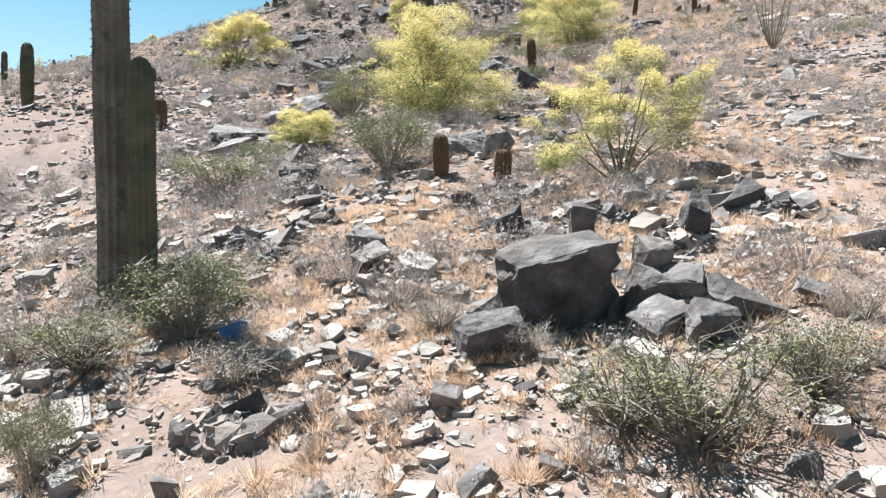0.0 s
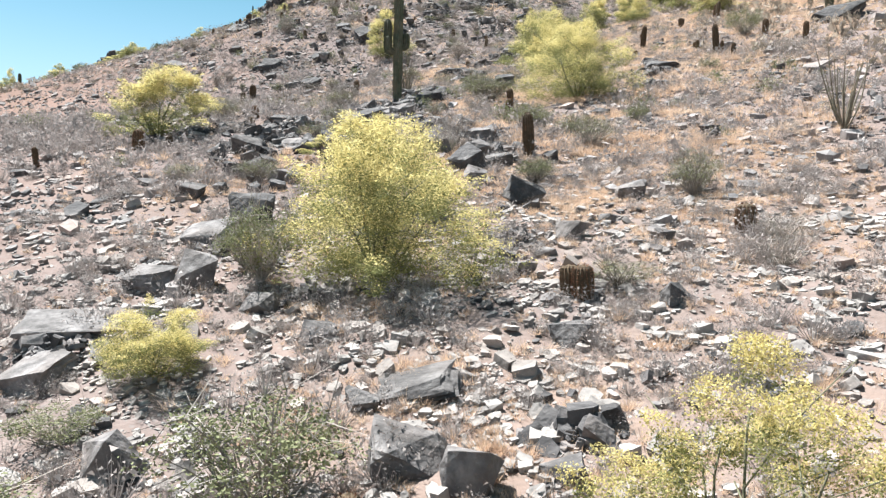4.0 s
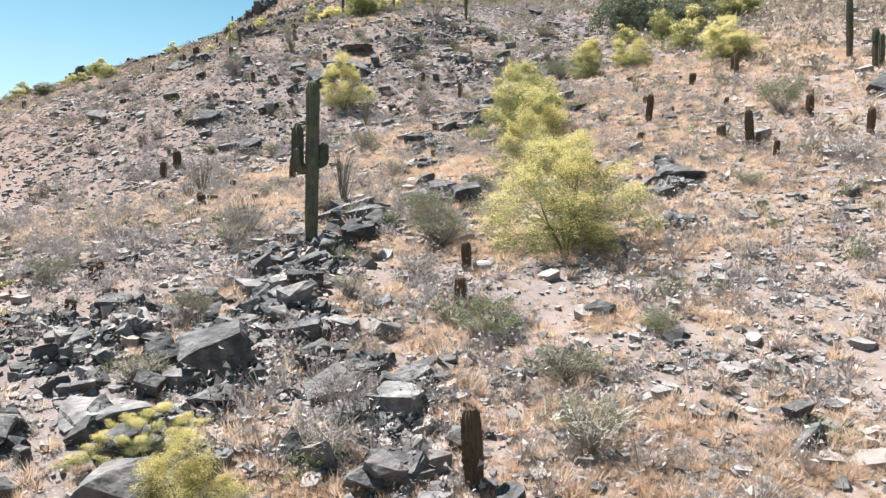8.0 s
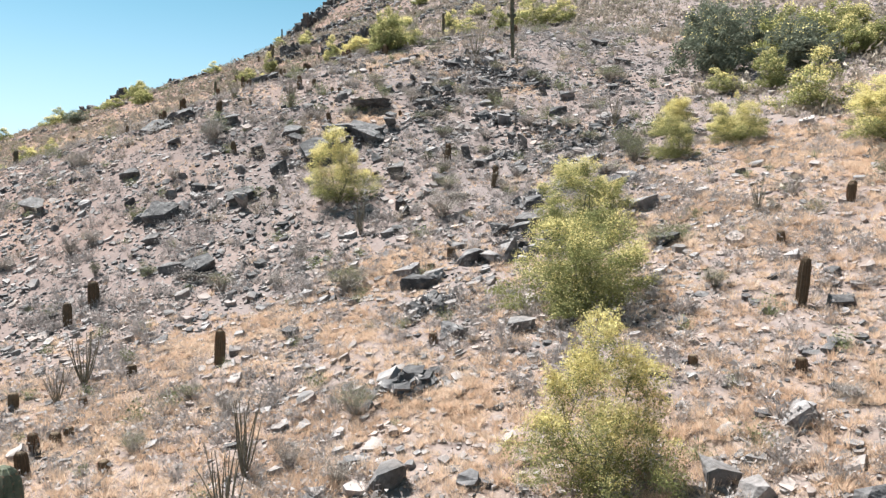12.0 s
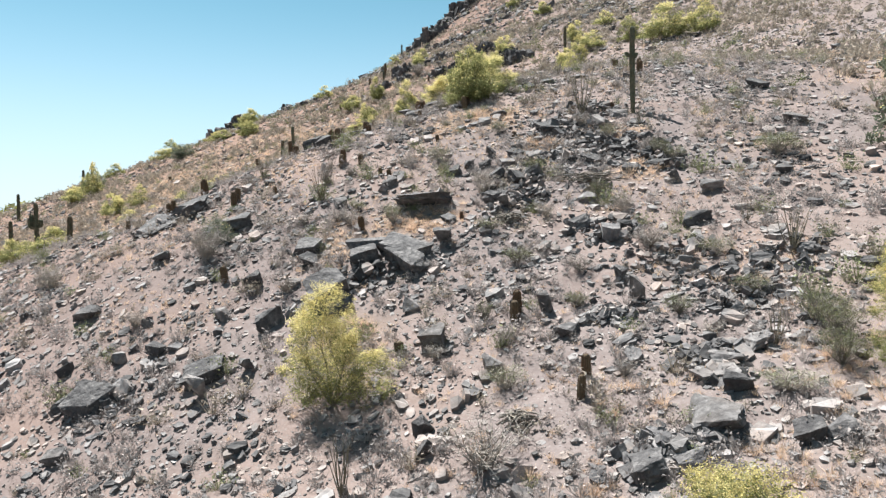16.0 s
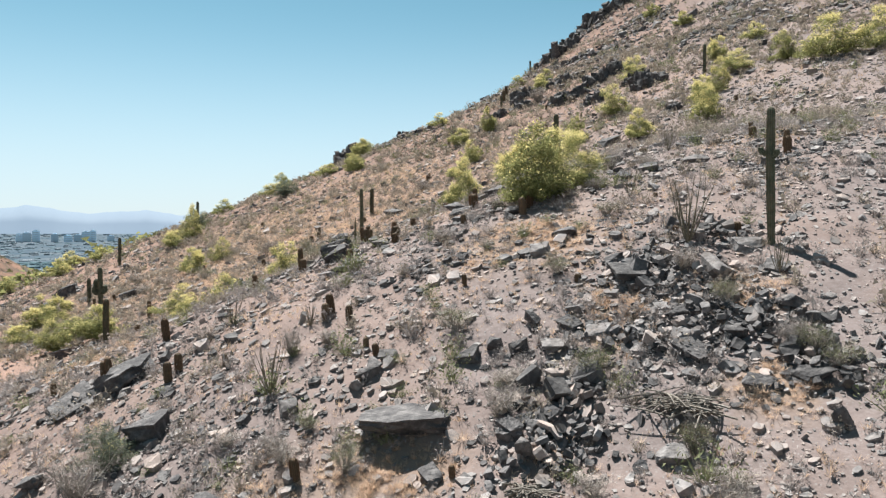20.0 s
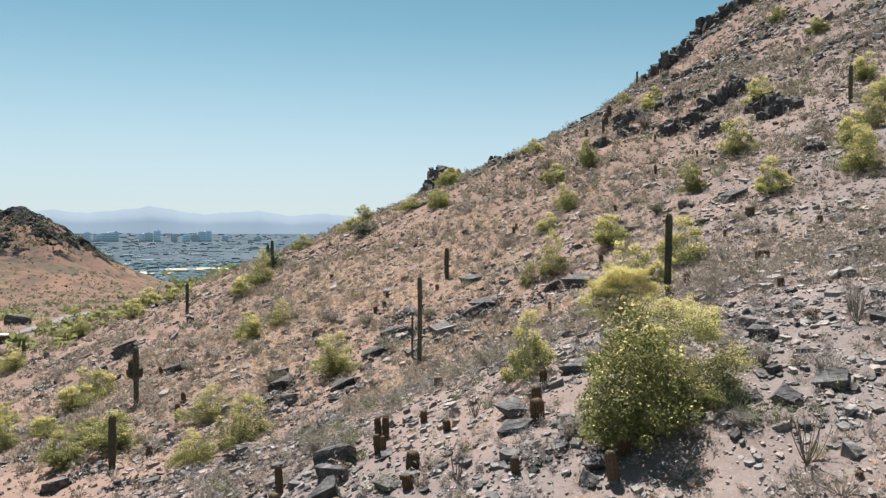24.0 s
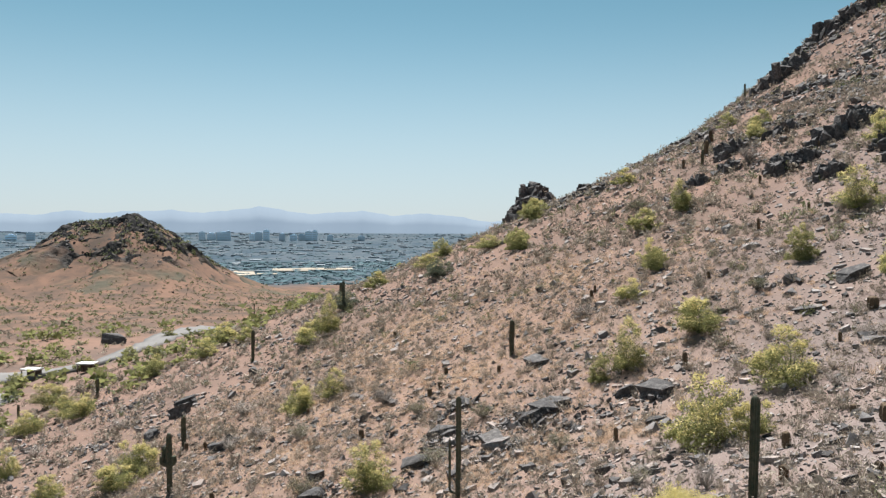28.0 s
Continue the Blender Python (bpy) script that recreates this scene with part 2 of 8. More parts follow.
BARREL = material("barrel_skin", [(0.3, (0.07, 0.05, 0.032)), (0.7, (0.13, 0.09, 0.056))], scale=9.0, bump=0.4, bump_scale=50, random_tint=0.2)
SPINES = material("barrel_spines", [(0.35, (0.17, 0.072, 0.045)), (0.7, (0.32, 0.175, 0.105))], scale=8.0, bump=0, random_tint=0.3)
OLD_SPINES = material("old_barrel_spines", [(0.35, (0.13, 0.072, 0.05)), (0.7, (0.25, 0.155, 0.11))], scale=8.0, bump=0, random_tint=0.3)
BARK = material("palo_verde_bark", [(0.3, (0.07, 0.066, 0.042)), (0.7, (0.18, 0.175, 0.11))], scale=9.0, bump=0.6, bump_scale=30)
TWIG = material("grey_twigs", [(0.3, (0.19, 0.163, 0.142)), (0.7, (0.38, 0.335, 0.295))], scale=6.0, bump=0, random_tint=0.25)
DEAD_WOOD = material("dead_wood", [(0.3, (0.085, 0.073, 0.062)), (0.7, (0.24, 0.21, 0.18))], scale=9.0, bump=0.5, bump_scale=40, random_tint=0.2)
BLOOM = material("palo_verde_bloom", [(0.3, (0.50, 0.42, 0.165)), (0.55, (0.575, 0.495, 0.225)), (0.75, (0.64, 0.57, 0.31))], scale=3.0, bump=0, random_tint=0.06, sheer=0.7, island=True)
LEAF = material("palo_verde_leaf", [(0.3, (0.15, 0.158, 0.062)), (0.7, (0.265, 0.26, 0.11))], scale=3.0, bump=0, random_tint=0.25, sheer=0.5, island=True)
DUSTY_LEAF = material("dusty_grey_green_leaf", [(0.3, (0.10, 0.112, 0.078)), (0.7, (0.195, 0.205, 0.15))], scale=1.5, bump=0, random_tint=0.25, sheer=0.3, island=True)
CREOSOTE = material("creosote_leaf", [(0.3, (0.125, 0.135, 0.065)), (0.7, (0.25, 0.255, 0.14))], scale=4.0, bump=0, random_tint=0.35, sheer=0.2, island=True)
GREY_LEAF = material("brittlebush_leaf", [(0.3, (0.26, 0.225, 0.21)), (0.7, (0.41, 0.365, 0.345))], scale=4.0, bump=0, random_tint=0.3, sheer=0.2, island=True, gloss=0.0)
BRUSH = material("dry_brush_leaf", [(0.3, (0.225, 0.187, 0.15)), (0.7, (0.37, 0.32, 0.265))], scale=0.4, bump=0, random_tint=0.35, sheer=0.2, island=True, gloss=0.0)
STRAW = material("dry_grass", [(0.3, (0.46, 0.32, 0.225)), (0.55, (0.56, 0.42, 0.315)), (0.75, (0.62, 0.51, 0.415))], scale=0.5, bump=0, random_tint=0.2, sheer=0.4, island=True, gloss=0.0)
WAND = material("ocotillo_wand", [(0.3, (0.09, 0.075, 0.055)), (0.7, (0.22, 0.19, 0.14))], scale=12.0, bump=0.4, bump_scale=60, random_tint=0.2)
PAVING = material("asphalt", [(0.3, (0.15, 0.143, 0.14)), (0.7, (0.21, 0.20, 0.195))], scale=0.5, bump=0.2, gloss=0.0)
PALE_LOT = material("pale_concrete", [(0.3, (0.26, 0.225, 0.185)), (0.7, (0.38, 0.335, 0.28))], scale=0.02, bump=0, gloss=0.0)
ROOF = material("pale_metal_roof", [(0.3, (0.55, 0.54, 0.52)), (0.7, (0.75, 0.74, 0.72))], scale=1.0, rough=0.5, bump=0)
POST = material("brown_post", [(0.3, (0.10, 0.07, 0.05)), (0.7, (0.16, 0.12, 0.09))], scale=3.0, bump=0)
# town trees and walls: the blue of distance haze is mixed into their colours
HAZY_TREES = material("town_trees", [(0.3, (0.062, 0.095, 0.11)), (0.7, (0.10, 0.14, 0.155))], scale=0.02, bump=0, random_tint=0.25, island=True, gloss=0.0)
HAZY_WALLS = material("hazy_walls", [(0.3, (0.20, 0.225, 0.255)), (0.7, (0.30, 0.315, 0.33))], scale=0.01, bump=0, random_tint=0.35, island=True, gloss=0.0)
# towers and their glass: paled and blued in base colour to stand for haze
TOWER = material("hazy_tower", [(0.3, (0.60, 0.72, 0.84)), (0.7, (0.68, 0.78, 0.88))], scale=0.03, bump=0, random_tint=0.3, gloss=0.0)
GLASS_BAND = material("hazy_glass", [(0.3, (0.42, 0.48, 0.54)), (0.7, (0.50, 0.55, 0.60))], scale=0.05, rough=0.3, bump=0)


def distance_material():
    """Far hills: the blue light of hazy air is put in as a faint emission."""
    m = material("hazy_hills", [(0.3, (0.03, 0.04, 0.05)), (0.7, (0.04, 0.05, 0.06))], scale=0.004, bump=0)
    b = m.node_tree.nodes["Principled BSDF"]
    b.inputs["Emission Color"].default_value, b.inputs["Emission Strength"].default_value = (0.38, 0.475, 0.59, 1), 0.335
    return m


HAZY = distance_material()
BLUE = material("blue_slab", [(0.3, (0.03, 0.09, 0.22)), (0.7, (0.06, 0.16, 0.34))], scale=9.0, rough=0.5, bump=0.1)

# ---- the lie of the land ----
BASE_RISE = (12.2, 12.36, 14.86)
BROAD_X, BROAD_Y, BROAD_W = (-290, -200, -110, -20, 70, 160), (-40, 50, 140, 230, 320, 410, 500), 75.0
BROAD = (
    2.59, 0.57, -6.47, -20.36, -1.59, -9.09,
    16.32, 8.08, 3.55, 11.32, -2.01, -1.7,
    4.17, -5.05, -12.69, -5.31, 0.85, 4.63,
    4.39, -5.23, 19.67, 6.06, 12.84, -7.88,
    1.04, -10.65, -3.68, 3.43, 11.94, -1.51,
    -18.73, -24.73, 17.61, 52.05, 30.2, 10.96,
    -11.51, -23.85, -14.13, 13.58, 12.83, 5.25,
)
KNOLL_X, KNOLL_Y, KNOLL_W = (-32, -12, 8), (5, 25, 45, 65, 85, 105, 125), 15.0
KNOLLS = (
    -0.26, -0.03, 1.13,
    0.29, 0.45, -1.29,
    0.98, 0.53, -0.87,
    -2.36, -3.47, -0.35,
    0.93, 1.99, -1.44,
    1.09, 2.74, 2.2,
    -1.21, 2.48, 3.09,
)


def smooth(a, b, v):
    s = np.clip((v - a) / (b - a), 0.0, 1.0)
    return s * s * (3 - 2 * s)


def hill_side(x, y):
    """Height of the smooth hillside, without its small bumps."""
    z = BASE_RISE[0] + BASE_RISE[1] * x / 100 + BASE_RISE[2] * y / 100
    for n, w in enumerate(BROAD):
        cx, cy = BROAD_X[n % 6], BROAD_Y[n // 6]
        z = z + w * np.exp(-((x - cx) ** 2 + (y - cy) ** 2) / (2 * BROAD_W**2))
    for n, w in enumerate(KNOLLS):
        cx, cy = KNOLL_X[n % 3], KNOLL_Y[n // 3]
        z = z + w * np.exp(-((x - cx) ** 2 + (y - cy) ** 2) / (2 * KNOLL_W**2))
    return z + 31.0 * np.exp(-((x + 158) ** 2 + (y - 347) ** 2) / 330.0)  # a rocky knob behind the spur


def land(x, y):
    """Height of the ground anywhere: the hillside, the valley, the far knoll and the plain."""
    x, y = np.asarray(x, float), np.asarray(y, float)
    d = np.hypot(x, y - 92)
    low = np.interp(d, (0, 300, 400, 500, 680, 1000, 1740, 2500, 3500, 4700, 6000), (14, 10, 3, -5, -17, -31, -39, -33, -11, 43, 60))
    v = (x + 672) * 0.59 + (y - 483) * 0.81
    k = np.hypot(((x + 672) * 0.81 - (y - 483) * 0.59) * 0.95, v * (1.1 + 0.32 * np.tanh(v / 30)))
    side = 1 + 0.10 * np.sin(np.arctan2(y - 483, x + 672) * 5) + 0.05 * np.sin(np.arctan2(y - 483, x + 672) * 11)
    low = low + 11 * np.exp(-((x + 716) ** 2 + (y - 449) ** 2) / 900.0) + 12 * np.exp(-((x + 612) ** 2 + (y - 505) ** 2) / 500.0)
    low = low + 66 * np.exp(-((k * side / 92) ** 1.7)) + 17 * np.exp(-((k / 270) ** 2))
    far = smooth(250, 400, np.hypot(x + 60, y - 200))
    return hill_side(x, y) * (1 - far) + low * far

# ---- building tools ----
GOLDEN = 2.399963


def tri_mesh(name, verts, tris, mat, smooth_shade=False):
    """A mesh from arrays of places and of triangles, quickly."""
    verts, tris = np.asarray(verts, np.float32), np.asarray(tris, np.int32)
    me = bpy.data.meshes.new(name)
    me.vertices.add(len(verts))
    me.vertices.foreach_set("co", verts.ravel())
    me.loops.add(tris.size)
    me.loops.foreach_set("vertex_index", tris.ravel())
    me.polygons.add(len(tris))
    me.polygons.foreach_set("loop_start", np.arange(0, tris.size, 3, dtype=np.int32))
    me.polygons.foreach_set("use_smooth", np.full(len(tris), smooth_shade))
    me.materials.append(mat)
    me.update(calc_edges=True)
    return me


def part(name, me, parent, label=""):
    ob = new(name, me)
    ob.parent = parent
    return tagged(ob, label)


def thing(name, label, category, group="", kind=""):
    return tagged(new(name), label, category, group, kind)


def turns(rng, n, flat=None):
    """n random turns as matrices; flat: mostly about z, leaning by about so many radians."""
    a, b, c = rng.uniform(0, 2 * np.pi, n), rng.uniform(-1, 1, n), rng.uniform(-1, 1, n)
    lean = flat if flat is not None else np.pi
    b, c = b * lean, c * lean
    ca, sa, cb, sb, cc, sc = np.cos(a), np.sin(a), np.cos(b), np.sin(b), np.cos(c), np.sin(c)
    z, o = np.zeros(n), np.ones(n)
    rz = np.stack([ca, -sa, z, sa, ca, z, z, z, o], -1).reshape(n, 3, 3)
    rx = np.stack([o, z, z, z, cb, -sb, z, sb, cb], -1).reshape(n, 3, 3)
    ry = np.stack([cc, z, sc, z, o, z, -sc, z, cc], -1).reshape(n, 3, 3)
    return rx @ ry @ rz


def lie_of(x, y):
    """The turns that lay things flat on the slope at these places."""
    x, y = np.atleast_1d(np.asarray(x, float)), np.atleast_1d(np.asarray(y, float))
    gx, gy = (land(x + 0.6, y) - land(x - 0.6, y)) / 1.2, (land(x, y + 0.6) - land(x, y - 0.6)) / 1.2
    n = np.stack([-gx, -gy, np.ones_like(gx)], -1)
    u = np.stack([np.ones_like(gx), np.zeros_like(gx), gx], -1)
    n /= np.linalg.norm(n, axis=1)[:, None]
    u /= np.linalg.norm(u, axis=1)[:, None]
    return np.stack([u, np.cross(n, u), n], -1)


def laid(x, y):
    return Matrix(lie_of(x, y)[0].tolist()).to_4x4()


def strewn(shapes, which, places, mats):
    """One pair of arrays out of many copies: shape which[i], turned and sized by mats[i], at places[i]."""
    vs, ts, base = [], [], 0
    for k, (v, t) in enumerate(shapes):
        sel = np.nonzero(which == k)[0]
        if not len(sel):
            continue
        vv = np.einsum("nij,vj->nvi", mats[sel], v) + places[sel][:, None]
        tt = t[None] + (np.arange(len(sel)) * len(v))[:, None, None] + base
        vs.append(vv.reshape(-1, 3))
        ts.append(tt.reshape(-1, 3))
        base += len(sel) * len(v)
    return np.concatenate(vs), np.concatenate(ts)


def hull_shape(rng, size, count, square=0.5):
    """A broken stone: the convex hull of points in a box, as places and triangles."""
    bm = bmesh.new()
    for p in rng.uniform(-1, 1, (count, 3)):
        p = np.sign(p) * np.abs(p) ** square
        bm.verts.new(p * size)
    res = bmesh.ops.convex_hull(bm, input=bm.verts)
    junk = [g for g in res["geom_interior"] + res["geom_unused"] if isinstance(g, bmesh.types.BMVert)]
    bmesh.ops.delete(bm, geom=list(set(junk)), context="VERTS")
    bmesh.ops.triangulate(bm, faces=bm.faces)
    bm.verts.index_update()
    v = np.array([q.co[:] for q in bm.verts])
    t = np.array([[q.index for q in f.verts] for f in bm.faces])
    bm.free()
    return v, t


def slab_shape(seed, deep, thick, sides, under=True):
    """A broken plate of schist 1 long: a many-sided outline with sheer, uneven edges, as places and triangles."""
    r = np.random.default_rng(seed)
    a = (np.arange(sides) + r.uniform(-0.32, 0.32, sides)) * 2 * np.pi / sides
    rad = r.uniform(0.36, 0.56, sides)
    top = np.stack([np.cos(a) * rad, np.sin(a) * rad * deep, thick * (0.5 + r.uniform(-0.22, 0.12, sides))], -1)
    low = np.stack([np.cos(a) * rad, np.sin(a) * rad * deep, np.full(sides, -0.5 * thick)], -1) * [1, 1, 1]
    low[:, :2] *= r.uniform(0.82, 1.12, (sides, 1))
    t = []
    for i in range(sides):
        j = (i + 1) % sides
        t += [[i + sides, j + sides, j], [i + sides, j, i]]
    t += [[0, i, i + 1] for i in range(1, sides - 1)]
    if under:
        t += [[sides, sides + i + 1, sides + i] for i in range(1, sides - 1)]
    return np.vstack([top, low]), np.array(t)


def tube(path, radii, sides=6, cap=True):
    """Places and triangles of a tapered tube along a path."""
    path, radii = np.asarray(path, float), np.asarray(radii, float)
    ahead = np.gradient(path, axis=0)
    ahead /= np.linalg.norm(ahead, axis=1)[:, None] + 1e-9
    ref = np.where(np.abs(ahead[:, 2:3]) > 0.9, [[1.0, 0, 0]], [[0, 0, 1.0]])
    u = np.cross(ahead, ref)
    u /= np.linalg.norm(u, axis=1)[:, None] + 1e-9
    w = np.cross(ahead, u)
    a = np.arange(sides) * 2 * np.pi / sides
    ring = path[:, None] + radii[:, None, None] * (np.cos(a)[None, :, None] * u[:, None] + np.sin(a)[None, :, None] * w[:, None])
    v = ring.reshape(-1, 3)
    t = []
    for i in range(len(path) - 1):
        for j in range(sides):
            p, q = i * sides + j, i * sides + (j + 1) % sides
            t += [[p, q, q + sides], [p, q + sides, p + sides]]
    if cap:
        v = np.vstack([v, path[-1]])
        last = (len(path) - 1) * sides
        t += [[last + j, last + (j + 1) % sides, len(v) - 1] for j in range(sides)]
    return v, np.array(t)


def joined(pieces):
    vs, ts, base = [], [], 0
    for v, t in pieces:
        vs.append(v)
        ts.append(np.asarray(t) + base)
        base += len(v)
    return np.vstack(vs), np.vstack(ts)


def at(x, y, sink=0.0):
    return float(land(x, y)) - sink

# ---- the ground, one sheet to the horizon ----
def spread(lo, hi, step, ends, growth):
    """Steps of one size from lo to hi, then growing ones out to the ends."""
    mid = list(np.arange(lo, hi + step / 2, step))
    up, s = [mid[-1]], step
    while up[-1] < ends[1]:
        s *= growth
        up.append(up[-1] + s)
    down, s = [mid[0]], step
    while down[-1] > ends[0]:
        s *= growth
        down.append(down[-1] - s)
    return np.array(down[:0:-1] + mid + up[1:])


GX = spread(-30, 20, 0.5, (-5600, 5600), 1.045)
GY = spread(0, 125, 0.5, (-5600, 5600), 1.045)


def fold(x, y, scale, seed):
    """Cheap rolling bumps from crossed waves, about -1 to 1."""
    r = np.random.default_rng(seed)
    z = np.zeros_like(x)
    for k in range(7):
        a, f, p = r.uniform(0, np.pi), r.uniform(0.6, 1.7) / scale, r.uniform(0, 6.28)
        z += np.sin((x * np.cos(a) + y * np.sin(a)) * 2 * np.pi * f + p)
    return z / 4.0


def bumps(x, y):
    near = np.exp(-((np.maximum(np.abs(x + 5) - 25, 0) / 60) ** 2 + (np.maximum(np.abs(y - 62) - 62, 0) / 60) ** 2))
    far = smooth(420, 620, np.hypot(x + 60, y - 200))
    return 0.10 * near * fold(x, y, 3.1, 3) + 0.05 * near * fold(x, y, 1.3, 4) + 0.5 * (1 - near) * (1 - far) * fold(x, y, 15.0, 5)


def ground_z(x, y):
    x, y = np.asarray(x, float), np.asarray(y, float)
    return land(x, y) + bumps(x, y)


PATCHES = []


def grass_patch(x, y, reach, amount=1.0):
    PATCHES.append((x, y, reach * 1.25, amount))


grass_patch(-0.3, 7.1, 0.5)
grass_patch(-1.7, 7.2, 0.5)
grass_patch(3.2, 7.3, 0.5)
grass_patch(-0.9, 8.0, 0.5)
grass_patch(0.4, 8.1, 0.5)
grass_patch(-1.5, 8.1, 0.5)
grass_patch(2.4, 8.2, 0.5)
grass_patch(-0.8, 8.4, 0.5)
grass_patch(0.2, 8.4, 0.5)
grass_patch(2.0, 8.6, 0.5)
grass_patch(4.1, 8.6, 0.5)
grass_patch(0.6, 9.2, 0.5)
grass_patch(-1.4, 9.8, 0.5)
grass_patch(0.1, 10.4, 0.6)
grass_patch(-0.9, 11.1, 0.6)
grass_patch(1.7, 11.2, 0.5)
grass_patch(2.1, 11.2, 0.5)
grass_patch(-0.5, 11.7, 0.5)
grass_patch(-1.7, 13.2, 0.5)
grass_patch(-0.7, 15.5, 0.5)
grass_patch(0.5, 16.1, 0.6)
grass_patch(-0.9, 18.4, 0.6)
grass_patch(2.4, 25.2, 0.8)
grass_patch(4.0, 24.0, 0.8)
grass_patch(5.6, 22.4, 0.8)
grass_patch(3.2, 22.9, 0.6)
grass_patch(1.0, 28.6, 0.8)
grass_patch(0.5, 27.9, 0.7)
grass_patch(0.8, 26.9, 0.6)
grass_patch(-0.5, 30.6, 0.6)
grass_patch(-5.2, 26.4, 0.9)
grass_patch(8.0, 28.5, 1.2)
grass_patch(5.5, 30.5, 0.9)
grass_patch(2.9, 33.9, 0.6)
grass_patch(8.7, 34.1, 0.6)
grass_patch(1.9, 34.2, 0.6)
grass_patch(6.6, 34.2, 0.7)
grass_patch(-2.9, 34.7, 0.6)
grass_patch(1.2, 36.6, 0.7)
grass_patch(-2.9, 37.5, 0.6)
grass_patch(9.5, 37.8, 0.7)
grass_patch(10.8, 38.3, 0.7)
grass_patch(8.8, 39.4, 0.8)
grass_patch(6.2, 38.8, 0.6)
grass_patch(4.2, 39.8, 0.8)
grass_patch(1.4, 40.6, 0.8)
grass_patch(4.8, 41.0, 0.7)
grass_patch(-0.1, 45.0, 1.0)
grass_patch(3.2, 45.4, 0.7)
grass_patch(9.0, 45.6, 0.8)
grass_patch(-11.3, 46.2, 1.2)
grass_patch(1.6, 46.6, 0.8)
grass_patch(12.1, 46.4, 1.0)
grass_patch(10.1, 46.8, 0.8)
grass_patch(11.3, 48.2, 0.9)
grass_patch(8.8, 49.2, 0.9)
grass_patch(-9.9, 49.6, 1.2)
grass_patch(4.8, 49.9, 0.9)
grass_patch(0.5, 49.9, 1.0)
grass_patch(9.8, 50.3, 0.9)
grass_patch(12.9, 50.8, 1.0)
grass_patch(11.1, 51.4, 1.0)
grass_patch(-9.8, 53.4, 1.2)
grass_patch(3.9, 53.2, 1.1)
grass_patch(-6.4, 54.4, 1.5)
grass_patch(2.6, 54.0, 1.0)
grass_patch(-7.1, 56.0, 1.2)
grass_patch(-0.3, 60.7, 1.3)
grass_patch(14.6, 60.9, 1.3)
grass_patch(-6.6, 61.3, 1.4)
grass_patch(-3.4, 62.8, 1.6)
grass_patch(13.2, 65.7, 1.5)
grass_patch(0.5, 66.0, 1.8)
grass_patch(20.6, 67.3, 1.6)
grass_patch(26.9, 68.3, 1.8)
grass_patch(18.3, 70.6, 1.8)
grass_patch(-4.2, 79.1, 0.9)
grass_patch(-7.1, 85.7, 1.2)
grass_patch(-4.2, 87.1, 1.3)
grass_patch(-3.0, 87.6, 1.0)
grass_patch(6.7, 91.5, 0.9)
grass_patch(1.6, 94.4, 1.1)
grass_patch(5.3, 96.2, 1.2)
grass_patch(-26.5, 98.2, 1.8)
grass_patch(-3.4, 100.9, 2.0)
grass_patch(-31.1, 128.8, 2.2)
grass_patch(-32.7, 138.5, 3.0)
grass_patch(-29.2, 141.2, 3.0)
grass_patch(-57.0, 142.3, 3.2)
grass_patch(-23.3, 143.9, 2.4)
grass_patch(-66.3, 156.5, 4.0)
grass_patch(-48.8, 158.6, 3.5)
grass_patch(-60.0, 162.0, 4.0)
grass_patch(-70.8, 169.2, 4.5)
grass_patch(-71.0, 178.4, 4.6)
grass_patch(-52.1, 185.7, 4.0)
# broad thin swards round the thicker patches
grass_patch(9.5, 47.0, 7.0, 0.45)
grass_patch(13.0, 60.0, 9.0, 0.36)
grass_patch(-7.0, 55.0, 6.0, 0.49)
grass_patch(2.0, 52.0, 6.0, 0.49)
grass_patch(5.0, 26.0, 6.0, 0.49)
grass_patch(0.5, 9.0, 4.5, 0.45)
grass_patch(0.3, 5.8, 2.6, 0.6)
grass_patch(3.0, 13.0, 4.0, 0.4)
grass_patch(24.0, 70.0, 9.0, 0.4)
grass_patch(-58.0, 160.0, 26.0, 0.42)


def grass_cover(x, y):
    """How thick dry grass grows, 0 to 1."""
    x, y = np.asarray(x, float), np.asarray(y, float)
    c = np.zeros_like(x)
    for px, py, reach, amount in PATCHES:
        d2 = ((x - px) ** 2 + (y - py) ** 2) / reach**2
        near = d2 < 6
        c[near] = np.maximum(c[near], amount * np.exp(-d2[near]))
    return np.clip(c * (1 + 0.45 * fold(x, y, 1.1, 12) + 0.3 * fold(x, y, 4.0, 13)), 0, 1)


xx, yy = np.meshgrid(GX, GY)
zz = ground_z(xx, yy)
verts = np.stack([xx, yy, zz], -1).reshape(-1, 3)
nx, ny = len(GX), len(GY)
idx = np.arange(nx * ny).reshape(ny, nx)
q = np.stack([idx[:-1, :-1], idx[:-1, 1:], idx[1:, 1:], idx[1:, :-1]], -1).reshape(-1, 4)
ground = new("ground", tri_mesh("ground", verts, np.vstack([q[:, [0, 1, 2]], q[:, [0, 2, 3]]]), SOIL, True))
litter = ground.data.attributes.new("litter", "FLOAT", "POINT")
litter.data.foreach_set("value", grass_cover(xx, yy).ravel().astype(np.float32))
tagged(ground, "pinkish tan rocky desert soil of a steep hillside", "ground", kind="structure")

# ---- kinds of things ----
rng = np.random.default_rng(11)


